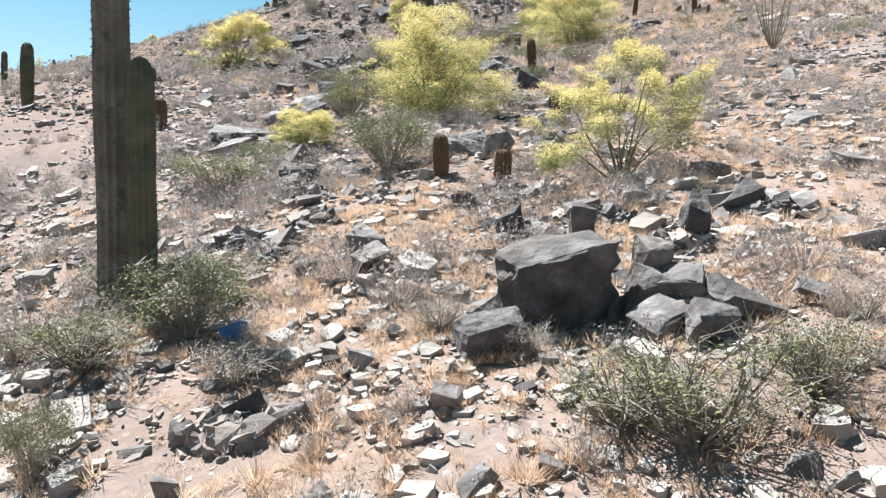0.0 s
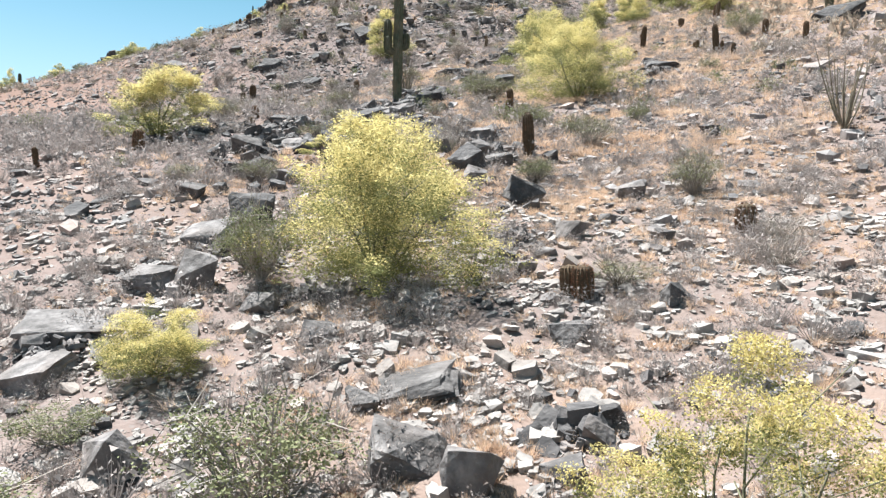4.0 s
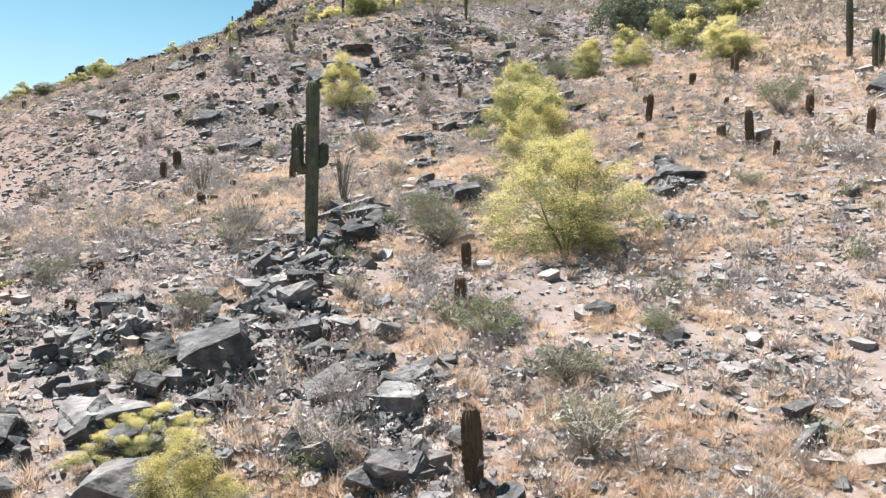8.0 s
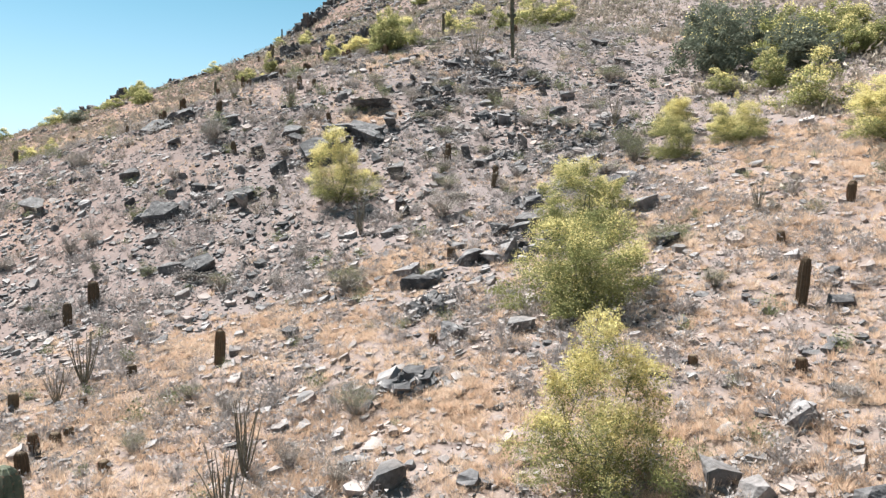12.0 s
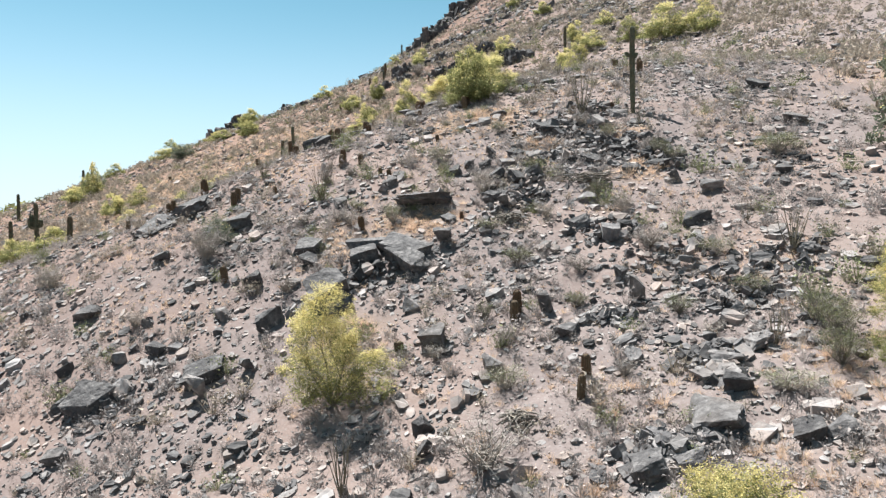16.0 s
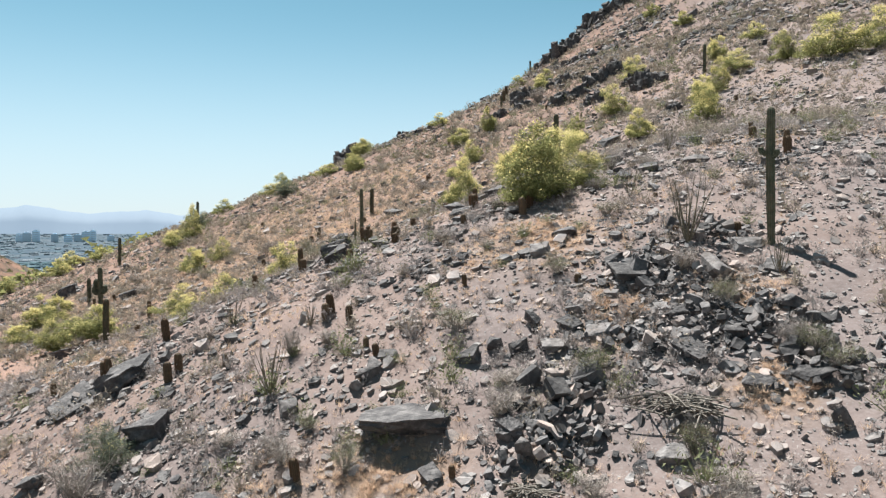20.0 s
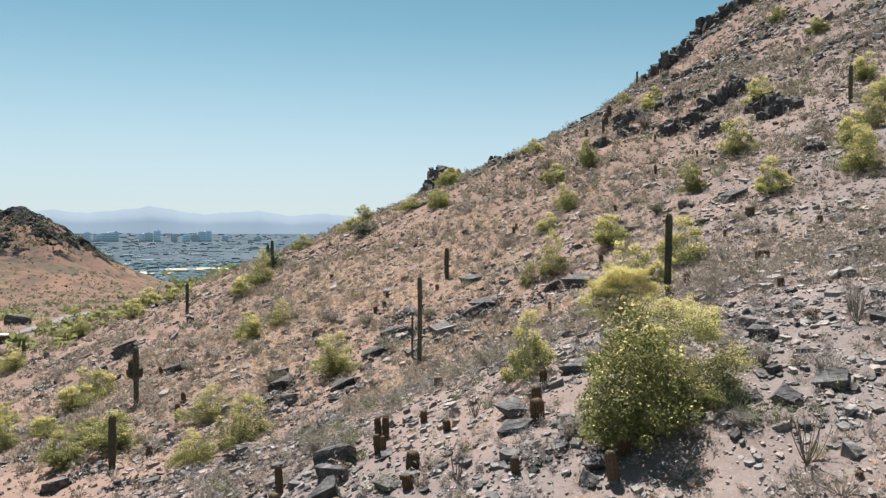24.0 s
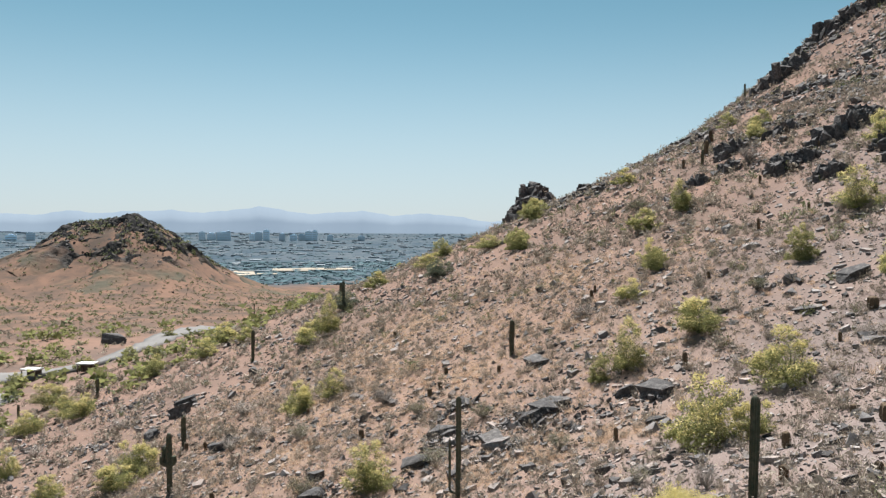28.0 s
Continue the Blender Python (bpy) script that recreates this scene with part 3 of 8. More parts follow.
def rough_block(seed, size, cuts, rugged, layers=0.0, square=None, corners=16):
    """A broken block of layered rock, about 1 across: a hull, cut finer, its faces roughened and stepped."""
    r = np.random.default_rng(seed)
    v, t = hull_shape(r, np.array(size), corners, square or (0.7 if seed % 2 else 0.5))
    bm = bmesh.new()
    vs = [bm.verts.new(p) for p in v]
    for f in t:
        bm.faces.new([vs[i] for i in f])
    bmesh.ops.subdivide_edges(bm, edges=[e for e in bm.edges if e.calc_length() > 0.16], cuts=cuts, use_grid_fill=True)
    bmesh.ops.triangulate(bm, faces=bm.faces)
    for q in bm.verts:
        p = q.co.copy()
        n1 = noise.noise(p * 2.3 + Vector((seed, 0, 0)))
        n2 = noise.noise(Vector((p.x * 3, p.y * 3, p.z * 11 + seed)))
        q.co = p * (1 + rugged * (0.5 * n1 + 0.5 * n2))
        if layers:
            step = 1 if noise.noise(Vector((seed * 3.1, p.x * 0.6, p.z * 8.0))) > 0 else -1
            q.co.x *= 1 + layers * step
            q.co.y *= 1 + layers * step
    v = np.array([q.co[:] for q in bm.verts])
    bm.verts.index_update()
    t = np.array([[q.index for q in f.verts] for f in bm.faces])
    bm.free()
    v[:, 2] -= v[:, 2].min()
    v[:, :2] -= (v[:, :2].max(0) + v[:, :2].min(0)) / 2
    return v / (np.ptp(v, axis=0) + 1e-6), t


BLOCKS = [rough_block(20 + k, ((0.5, 0.4, 0.35), (0.5, 0.35, 0.2), (0.5, 0.45, 0.5), (0.5, 0.3, 0.26))[k % 4], 2, 0.13) for k in range(16)]
PALE_BLOCKS = [tri_mesh("rock", v, t, ROCK) for v, t in BLOCKS]
DARK_BLOCKS = [tri_mesh("rock", v, t, DARK_ROCK) for v, t in BLOCKS]
SQUARE_BLOCK = ((-0.5, -0.2, 0.66), (-0.12, -0.4, 0.74), (0.25, -0.44, 0.9), (0.5, -0.3, 0.94), (-0.46, 0.35, 0.82), (0.1, 0.5, 1.0), (0.48, 0.35, 1.0),
                (-0.44, -0.08, 0.25), (-0.22, -0.12, 0.0), (0.4, -0.18, 0.0), (0.5, -0.24, 0.3), (-0.4, 0.4, 0.0), (0.45, 0.4, 0.0), (-0.5, 0.1, 0.5))


def layered_block(seed, loose, flip):
    """A large block with a sloping top and an overhanging, layered front."""
    r = np.random.default_rng(seed)
    pts = np.array(SQUARE_BLOCK) + r.uniform(-loose, loose, (14, 3))
    if flip:
        pts[:, 0] *= -1
    bm = bmesh.new()
    for p in pts:
        bm.verts.new(p)
    res = bmesh.ops.convex_hull(bm, input=bm.verts)
    junk = [g for g in res["geom_interior"] + res["geom_unused"] if isinstance(g, bmesh.types.BMVert)]
    bmesh.ops.delete(bm, geom=list(set(junk)), context="VERTS")
    bmesh.ops.triangulate(bm, faces=bm.faces)
    bmesh.ops.subdivide_edges(bm, edges=list(bm.edges), cuts=5, use_grid_fill=True)
    bmesh.ops.triangulate(bm, faces=bm.faces)
    for q in bm.verts:
        p = q.co.copy()
        d = 0.05 * noise.noise(p * 3.0 + Vector((seed, 0, 0))) + 0.03 * noise.noise(Vector((p.x * 5, p.y * 5, p.z * 18 + seed)))
        step = 0.022 if noise.noise(Vector((seed * 3.1, p.x * 0.7, p.z * 9.0))) > 0 else -0.022
        away = p - Vector((0, 0, 0.5))
        q.co = p + away * d * 2 + Vector((away.x, away.y, 0)) * step * 2
    bm.verts.index_update()
    v = np.array([q.co[:] for q in bm.verts])
    t = np.array([[q.index for q in f.verts] for f in bm.faces])
    bm.free()
    return v, t


BIG_BLOCKS = [rough_block(220 + k, ((0.5, 0.42, 0.45), (0.5, 0.3, 0.4), (0.5, 0.46, 0.34))[k % 3], 3, 0.16, 0.05, 0.42, 18) for k in range(14)]
BIG_PALE = [tri_mesh("boulder", v, t, ROCK) for v, t in BIG_BLOCKS]
BIG_DARK = [tri_mesh("boulder", v, t, DARK_ROCK) for v, t in BIG_BLOCKS]
ROCK_TALLY = [0]


def boulder(x, y, w, h, turn, dark=False):
    """A lone block of schist, w across and h high, sunk a little into the soil."""
    k = ROCK_TALLY[0] = ROCK_TALLY[0] + 1
    r = np.random.default_rng(900 + k)
    if w > 0.8:
        ob = new("boulder", (BIG_DARK if dark else BIG_PALE)[(k * 3) % 14])
    else:
        ob = new("rock", (DARK_BLOCKS if dark else PALE_BLOCKS)[(k * 5) % 16])
    deep = w * r.uniform(0.55, 0.9)
    ob.matrix_world = (pose(x, y, float(ground_z(x, y)) - 0.2 * h) @ laid(x, y) @ pose(0, 0, 0, *(r.uniform(-10, 10, 2) if w > 0.8 else r.uniform(-24, 24, 2)), r.uniform(-40, 40))
                       @ Matrix.Diagonal((w * 1.05, deep, h * (1.0 if w > 0.8 else 1.1), 1)))
    size = "large" if w > 1.2 else "middling" if w > 0.5 else "small"
    look_of = "dark varnished" if dark else "pale grey"
    tagged(ob, f"{size} {look_of} angular schist block lying on the slope", "rock", "schist blocks on the slope")
    return ob


def tumbled_block(x, y, w, deep, h, turn, lean, dark=False):
    """A sharp-edged block that has come to rest leaning on its neighbours."""
    k = ROCK_TALLY[0] = ROCK_TALLY[0] + 1
    ob = new("rock", tri_mesh("rock", *rough_block(400 + k, (0.5, 0.45, 0.42), 3, 0.12, 0.03, 0.4, 18), DARK_ROCK if dark else ROCK))
    ob.matrix_world = (pose(x, y, float(ground_z(x, y)) - 0.12 * h) @ laid(x, y) @ pose(0, 0, 0, lean * 0.6, lean * (1 if k % 2 else -1), turn)
                       @ Matrix.Diagonal((w, deep, h * 1.12, 1)))
    look_of = "dark varnished" if dark else "grey"
    return tagged(ob, f"{look_of} sharp-edged schist block tumbled among other blocks", "rock", "schist blocks on the slope")


def blue_rock(x, y, w, h, turn):
    """A broken slab, blue all over."""
    ob = new("rock", tri_mesh("rock", *BLOCKS[2], BLUE))
    ob.matrix_world = pose(x, y, float(ground_z(x, y)) - 0.1 * h, 6, 4, turn) @ Matrix.Diagonal((w, w * 0.6, h * 1.1, 1))
    return tagged(ob, "small blue rock slab lying under a shrub", "rock", "schist blocks on the slope")


def great_boulder(x, y, w, h, turn, dark=False):
    """One of the two landmark blocks: a sloping top, an overhanging front."""
    ob = new("boulder", tri_mesh("boulder", *layered_block(7 if dark else 3, 0.05 if dark else 0.0, False), DARK_ROCK if dark else GREY_ROCK))
    ob.matrix_world = pose(x, y, float(ground_z(x, y)) - 0.05, 0, 0, turn) @ Matrix.Diagonal((w, w * 0.8, h, 1))
    return tagged(ob, "big dark layered outcrop block with a flat top" if dark else "big grey schist boulder with an overhanging shaded face", "rock", "schist blocks on the slope")


def outcrop(x, y, w, h, turn):
    """A jagged dark crag: several upright blocks wedged together."""
    k = ROCK_TALLY[0] = ROCK_TALLY[0] + 1
    r = np.random.default_rng(700 + k)
    crag = thing("rock_outcrop", "dark jagged rock outcrop breaking out of the steep slope", "rock", "crags on the hill")
    crag.matrix_world = pose(x, y, float(ground_z(x, y)), 0, 0, turn)
    n = 22
    for i in range(n):
        ob = part("crag_block", DARK_BLOCKS[(k + i * 5) % 16], crag)
        u = i / (n - 1) - 0.5
        s = r.uniform(0.12, 0.34)
        hh = min(h, 0.42 * w) * r.uniform(0.45, 1.0) * (1.1 - 2.8 * u * u)
        px, py = u * w * 0.85, r.uniform(-0.25, 0.25) * w
        wx, wy = x + px * math.cos(radians(turn)) - py * math.sin(radians(turn)), y + px * math.sin(radians(turn)) + py * math.cos(radians(turn))
        ob.matrix_local = (pose(px, py, float(ground_z(wx, wy)) - float(ground_z(x, y)) - 0.3 * hh, *r.uniform(-20, 20, 2), r.uniform(0, 360))
                           @ Matrix.Diagonal((w * s, w * s * 0.9, hh * 1.3, 1)))
    return crag


def leaf_cloud(r, lobes, count, size, long=1.9, rise=0.0):
    """Places and triangles of many small leaves in and on the lobes (rows of x, y, z, rx, ry, rz)."""
    lobes = np.asarray(lobes)
    share = (lobes[:, 3] * lobes[:, 4] * lobes[:, 5]) ** 0.85
    which = r.choice(len(lobes), count, p=share / share.sum())
    d = r.normal(size=(count, 3))
    d /= np.linalg.norm(d, axis=1)[:, None]
    rad = r.uniform(0.25, 1.0, count) ** 0.55
    lump = 1 + 0.25 * np.sin(d[:, 0] * 7 + which * 2.0) * np.sin(d[:, 1] * 6 + which) + 0.15 * np.sin(d[:, 2] * 9 + which)
    c = lobes[which, :3] + d * lobes[which, 3:] * (rad * lump)[:, None]
    # rise: more of the leaves high up and on the outside (above 0) or low down and within (below 0)
    out = np.clip(c[:, 2] * 0.85 + 0.35 * (rad - 0.6) + 0.25 * d[:, 2], 0, 1)
    keep = (c[:, 2] > 0.03) & (r.uniform(0, 1, count) < np.clip(1 - abs(rise) * np.where(rise > 0, 1 - out, out), 0, 1))
    c = c[keep]
    n = len(c)
    m = turns(r, n) * (size * r.uniform(0.6, 1.4, n))[:, None, None]
    kite = np.array([[-0.5 * long, 0, 0], [0, -0.5, 0.08], [0.5 * long, 0, 0], [0, 0.5, 0.08]])
    return strewn([(kite, np.array([[0, 1, 2], [0, 2, 3]]))], np.zeros(n, int), c, m)


def stems_to(r, ends, base_r, tip_r, sides=5, bow=0.12):
    pieces = []
    for e in ends:
        e = np.asarray(e, float)
        s = np.linspace(0, 1, 6)[:, None]
        side = r.normal(size=3) * bow * np.linalg.norm(e)
        path = e * s + np.sin(s * np.pi) * side * [1, 1, 0.3] + np.array([0, 0, 0.12]) * np.sin(s * np.pi) * np.linalg.norm(e)
        pieces.append(tube(path, base_r + (tip_r - base_r) * s[:, 0], sides))
        for _ in range(2):
            k = r.integers(2, 5)
            tip = path[k] + r.normal(size=3) * 0.16 + [0, 0, 0.1]
            pieces.append(tube([path[k], (path[k] + tip) / 2 + r.normal(size=3) * 0.02, tip], [base_r * 0.4, base_r * 0.28, tip_r * 0.6], 4))
    return joined(pieces)


def tree_pattern(seed, count, size, bloom, spread=1.0, open_crown=0.0, sprigs=30):
    """Meshes of a palo verde about 1 wide and 1 high: trunk with limbs, green foliage, yellow bloom."""
    r = np.random.default_rng(seed)
    swell = r.uniform(0, 6.28, 3)
    lean = r.uniform(-0.1, 0.1, 2)
    lobes = [[lean[0], lean[1], 0.32, 0.29, 0.29, 0.26], [-lean[0], -lean[1], 0.16, 0.30, 0.30, 0.15]]
    for k in range(46):
        a = k * GOLDEN + r.uniform(-0.3, 0.3)
        up = r.uniform(0.0, 1.0) ** 1.25 if not open_crown else r.uniform(0.1, 1.0)
        reach = (1 + 0.22 * math.sin(2 * a + swell[0]) + 0.20 * math.sin(3 * a + swell[1])) * spread
        d = 0.43 * reach * math.sqrt(max(0.03, 1 - up**2)) * r.uniform(0.62, 1.0)
        s = r.uniform(0.05, 0.125) * (1 + 0.2 * up) if not open_crown else r.uniform(0.04, 0.085)
        lobes.append([math.cos(a) * d, math.sin(a) * d, 0.07 + 0.78 * up * (1 + 0.22 * math.sin(a + swell[2])), s, s, s * 0.95])
    sprays = []
    for k in range(sprigs):
        l = lobes[2 + r.integers(0, 46)]
        out = np.array([l[0], l[1], l[2] - 0.3]) + r.normal(size=3) * 0.1
        out /= np.linalg.norm(out)
        for step, thin in ((0.6, 0.05), (1.0, 0.036), (1.4, 0.024)):
            p = np.array(l[:3]) + out * l[3] * step * 1.25
            sprays.append([*p, thin, thin, thin])
    lobes += [p for p in sprays if 0.02 < p[2] < 1.04]
    ends = [np.array(l[:3]) * 0.92 for l in lobes[2:48] if l[2] > 0.22]
    trunk = stems_to(r, ends[: 18 if open_crown else 10], 0.006 if open_crown else 0.0085, 0.0022, bow=0.05 if open_crown else 0.12)
    if open_crown:
        lobes = lobes[2:]
    green = leaf_cloud(r, lobes, int(count * (1 - bloom) * 1.35), size, rise=-0.6)
    bright = [l for l in lobes if r.uniform(0, 1) < 0.68]
    outer = [[l[0] * 1.06, l[1] * 1.06, l[2] * 1.05 + 0.01, l[3] * 1.05, l[4] * 1.05, l[5] * 1.05] for l in bright]
    yellow = leaf_cloud(r, outer, int(count * bloom * 1.45) + 1, size * 0.95, 1.3, 1.15)
    return (tri_mesh("trunk", *trunk, BARK, True), tri_mesh("foliage", *green, LEAF), tri_mesh("bloom", *yellow, BLOOM))


def grey_pattern(seed, count, size):
    t, f, b = tree_pattern(seed, count, size, 0.06)
    f.materials[0] = DUSTY_LEAF
    return t, f, b


TREES = {
    "v": [tree_pattern(21, 125000, 0.0056, 0.72)],
    "y": [tree_pattern(s, 86000, 0.0074, 0.72) for s in (1, 2, 3)],
    "p": [tree_pattern(s, 80000, 0.0050, 0.7, 1.05, 1.0) for s in (4, 5)],
    "g": [tree_pattern(s, 72000, 0.0072, 0.4) for s in (6, 7)],
    "n": [grey_pattern(s, 14000, 0.0115) for s in (8, 9)],
    "fy": [tree_pattern(s, 15000, 0.0155, 0.52, sprigs=12) for s in (10, 11, 12)],
    "fg": [tree_pattern(s, 15000, 0.0155, 0.2, sprigs=12) for s in (13, 14)],
    "fn": [grey_pattern(s, 9000, 0.02) for s in (15,)],
}
TREE_LABELS = {"v": "dense palo verde tree in full yellow bloom on the slope", "y": "palo verde tree covered in yellow bloom on the stony slope", "p": "sparse palo verde with pale yellow bloom and bare stems",
               "g": "green palo verde with a little yellow bloom on the slope", "n": "grey-green desert tree without bloom on the slope"}
TREE_TALLY = [0]


def palo_verde(x, y, w, h, sort, far=False):
    k = TREE_TALLY[0] = TREE_TALLY[0] + 1
    r = np.random.default_rng(300 + k)
    key = ("f" + sort.replace("p", "y")) if far else sort
    trunk, foliage, bloom = TREES[key][k % len(TREES[key])]
    tree = thing("palo_verde_tree", TREE_LABELS[sort], "tree", "palo verdes on the hillside")
    part("trunk", trunk, tree)
    tagged(part("foliage", foliage, tree), kind="stuff")
    tagged(part("bloom", bloom, tree, "yellow blossom"), kind="stuff")
    tree.matrix_world = pose(x, y, float(ground_z(x, y)) - 0.04 * h, 0, 0, r.uniform(0, 360)) @ Matrix.Diagonal((w * 1.08, w * 1.08, h * (1.18 if far else 1.06), 1))
    return tree


def ribbed(path, radii, ribs, depth=0.13):
    """A ribbed cactus stem along a path, rounded off at its end."""
    path, radii = np.asarray(path, float), np.asarray(radii, float)
    ahead = np.gradient(path, axis=0)
    ahead /= np.linalg.norm(ahead, axis=1)[:, None] + 1e-9
    u = np.cross(ahead, [0.31, 0.95, 0.02])
    u /= np.linalg.norm(u, axis=1)[:, None]
    w = np.cross(ahead, u)
    sides = ribs * 2
    a = np.arange(sides) * 2 * np.pi / sides
    flute = np.where(np.arange(sides) % 2 == 0, 1.0, 1 - depth * 2)
    ring = path[:, None] + (radii[:, None] * flute)[:, :, None] * (np.cos(a)[None, :, None] * u[:, None] + np.sin(a)[None, :, None] * w[:, None])
    v = np.vstack([ring.reshape(-1, 3), path[-1] + ahead[-1] * radii[-1] * 0.3])
    t = []
    for i in range(len(path) - 1):
        for j in range(sides):
            p, q2 = i * sides + j, i * sides + (j + 1) % sides
            t += [[p, q2, q2 + sides], [p, q2 + sides, p + sides]]
    last = (len(path) - 1) * sides
    t += [[last + j, last + (j + 1) % sides, len(v) - 1] for j in range(sides)]
    return v, np.array(t)


def column(h, rad, seed=0, wobble=0.02):
    r = np.random.default_rng(seed)
    e = rad / h
    s = np.r_[np.linspace(0, 1 - 1.7 * e, 11), 1 - 0.9 * e, 1 - 0.4 * e, 1 - 0.12 * e, 1.0]
    path = np.stack([np.sin(s * 3 + seed) * wobble * h * 0.3, np.cos(s * 2.4 + seed) * wobble * h * 0.2, s * h - 0.15 * (s == 0)], -1)
    path[:, :2] -= path[0, :2]
    shape = np.interp(s, [0, 0.15, 0.5, 1 - 1.7 * e, 1 - 0.9 * e, 1 - 0.4 * e, 1 - 0.12 * e, 1.0], [0.82, 0.92, 1.0, 0.97, 0.88, 0.68, 0.42, 0.15])
    return path, rad * shape * (1 + 0.04 * np.sin(s * 17 + seed)) + 0 * r.uniform()


def arm_path(start, out, reach, rise):
    s = np.linspace(0, 1, 12)
    bend = np.minimum(s / 0.35, 1)
    p = np.stack([out[0] * reach * np.sin(bend * np.pi / 2), out[1] * reach * np.sin(bend * np.pi / 2),
                  reach * 0.6 * (1 - np.cos(bend * np.pi / 2)) + np.maximum(s - 0.35, 0) / 0.65 * rise], -1)
    return np.asarray(start) + p


SAGUARO_TALLY = [0]


def saguaro(x, y, h, w, style="plain"):
    """A saguaro h high with a stem w across; arms: three thick arms; buds: short stubs; pair: a second thin stem; old: scarred skin."""
    k = SAGUARO_TALLY[0] = SAGUARO_TALLY[0] + 1
    words = {"plain": "single-stemmed dark green saguaro cactus", "arms": "dark green saguaro cactus with short upturned arms", "buds": "tall saguaro with two small round arm buds",
             "pair": "thin tall saguaro with a slim second stem", "old": "old grey-brown saguaro with a scarred trunk"}
    top = thing("saguaro_cactus", words[style] + " on the hillside", "cactus", "saguaros on the hillside")
    top.matrix_world = pose(x, y, float(ground_z(x, y)) - 0.05)
    skin = OLD_SAGUARO if style == "old" else SAGUARO
    ribs = 13 if w > 0.2 else 9
    path, rad = column(h, w * (0.58 if y < 50 else 0.45), k)
    part("stem", tri_mesh("stem", *ribbed(path, rad, ribs, 0.07 if style == "old" else 0.1), skin), top)
    r = np.random.default_rng(40 + k)
    zz = np.arange(0.25, h * 0.985, max(0.07, h / 60))
    aa, zs = np.meshgrid(np.arange(ribs) * 2 * np.pi / ribs, zz)
    aa, zs = aa.ravel(), zs.ravel()
    px, py, pr = (np.interp(zs, path[:, 2], c) for c in (path[:, 0], path[:, 1], rad))
    root = np.stack([px + pr * np.cos(aa), py + pr * np.sin(aa), zs], -1)
    tufts = []
    for _ in range(3):
        d = np.stack([np.cos(aa), np.sin(aa), 0 * aa], -1) * 0.6 + r.normal(size=root.shape) * 0.6
        d *= 0.09 * w / (np.linalg.norm(d, axis=1)[:, None] + 1e-6)
        side = r.normal(size=root.shape) * 0.012 * w
        tufts.append(np.stack([root - side, root + side, root + d], 1).reshape(-1, 3))
    tufts = np.vstack(tufts)
    tagged(part("spine_cover", tri_mesh("spines", tufts, np.arange(len(tufts)).reshape(-1, 3), OLD_SPINES), top, "pale brown spines along the ribs"), kind="stuff")

    def arm(z, ang, reach, rise, thick):
        d = (math.cos(radians(ang)), math.sin(radians(ang)))
        p = arm_path((d[0] * w * 0.3, d[1] * w * 0.3, z), d, reach, rise)
        s = np.linspace(0, 1, 12)
        shape = np.interp(s, [0, 0.15, 0.86, 0.95, 1.0], [0.75, 1, 1, 0.8, 0.35])
        part("arm", tri_mesh("arm", *ribbed(p, thick / 2 * shape, max(ribs - 3, 7)), skin), top)
    if style == "arms":
        arm(0.47 * h, 180, w * 0.82, 0.24 * h, w * 1.05)
        arm(0.50 * h, 5, w * 0.75, 0.10 * h, w * 0.85)
        arm(0.46 * h, 215, w * 1.0, 0.09 * h, w * 0.55)
    if style == "buds":
        arm(0.66 * h, 185, w * 0.75, w * 0.25, w * 0.62)
        arm(0.64 * h, 300, w * 0.7, w * 0.2, w * 0.6)
    if style == "pair":
        arm(0.05 * h, 200, w * 1.1, 0.5 * h, w * 0.42)
    if style == "old":
        r = np.random.default_rng(5)
        for i in range(16):
            a, z = r.uniform(3.4, 6.0), r.uniform(0.3, 0.95) * h
            rr = float(np.interp(z / h, [0, 0.5, 1], [0.85, 1.0, 0.9])) * w / 2 * 0.9
            v, t = hull_shape(np.random.default_rng(i), np.array([0.02, 0.018, 0.045]), 14)
            hole = part("scar", tri_mesh("scar", v, t, DEAD_WOOD), top, "dark woodpecker scar")
            hole.matrix_local = pose(rr * math.cos(a), rr * math.sin(a), z, 0, 0, math.degrees(a))
    return top


def barrel_pattern(seed, ribs, rows, spiny):
    """Body and spines of a barrel cactus, 1 high and 1 across."""
    s = np.array([0, 0.08, 0.22, 0.4, 0.6, 0.8, 0.92, 0.975, 1.0])
    prof = np.array([0.40, 0.46, 0.49, 0.5, 0.5, 0.48, 0.42, 0.31, 0.1])
    path = np.stack([0 * s, 0 * s, s], -1)
    body = ribbed(path, prof, ribs, 0.08)
    r = np.random.default_rng(seed)
    z = np.linspace(0.05, 0.985, rows)
    a = np.arange(ribs) * 2 * np.pi / ribs
    zz2, aa = np.meshgrid(z, a)
    rr = np.interp(zz2, s, prof)
    up = np.interp(zz2, [0, 0.75, 1], [0.0, 0.2, 1.4])
    c = np.stack([rr * np.cos(aa), rr * np.sin(aa), zz2], -1).reshape(-1, 3)
    out = np.stack([np.cos(aa), np.sin(aa), up], -1).reshape(-1, 3)
    vs = []
    for _ in range(spiny):
        d = out * 0.55 + r.normal(size=c.shape) * 0.55
        d /= np.linalg.norm(d, axis=1)[:, None]
        side = np.cross(d, r.normal(size=c.shape))
        side /= np.linalg.norm(side, axis=1)[:, None]
        ln = r.uniform(0.05, 0.11, len(c))[:, None]
        vs.append(np.stack([c - side * 0.009, c + side * 0.009, c + d * ln], 1).reshape(-1, 3))
    v = np.vstack(vs)
    return body, (v, np.arange(len(v)).reshape(-1, 3))


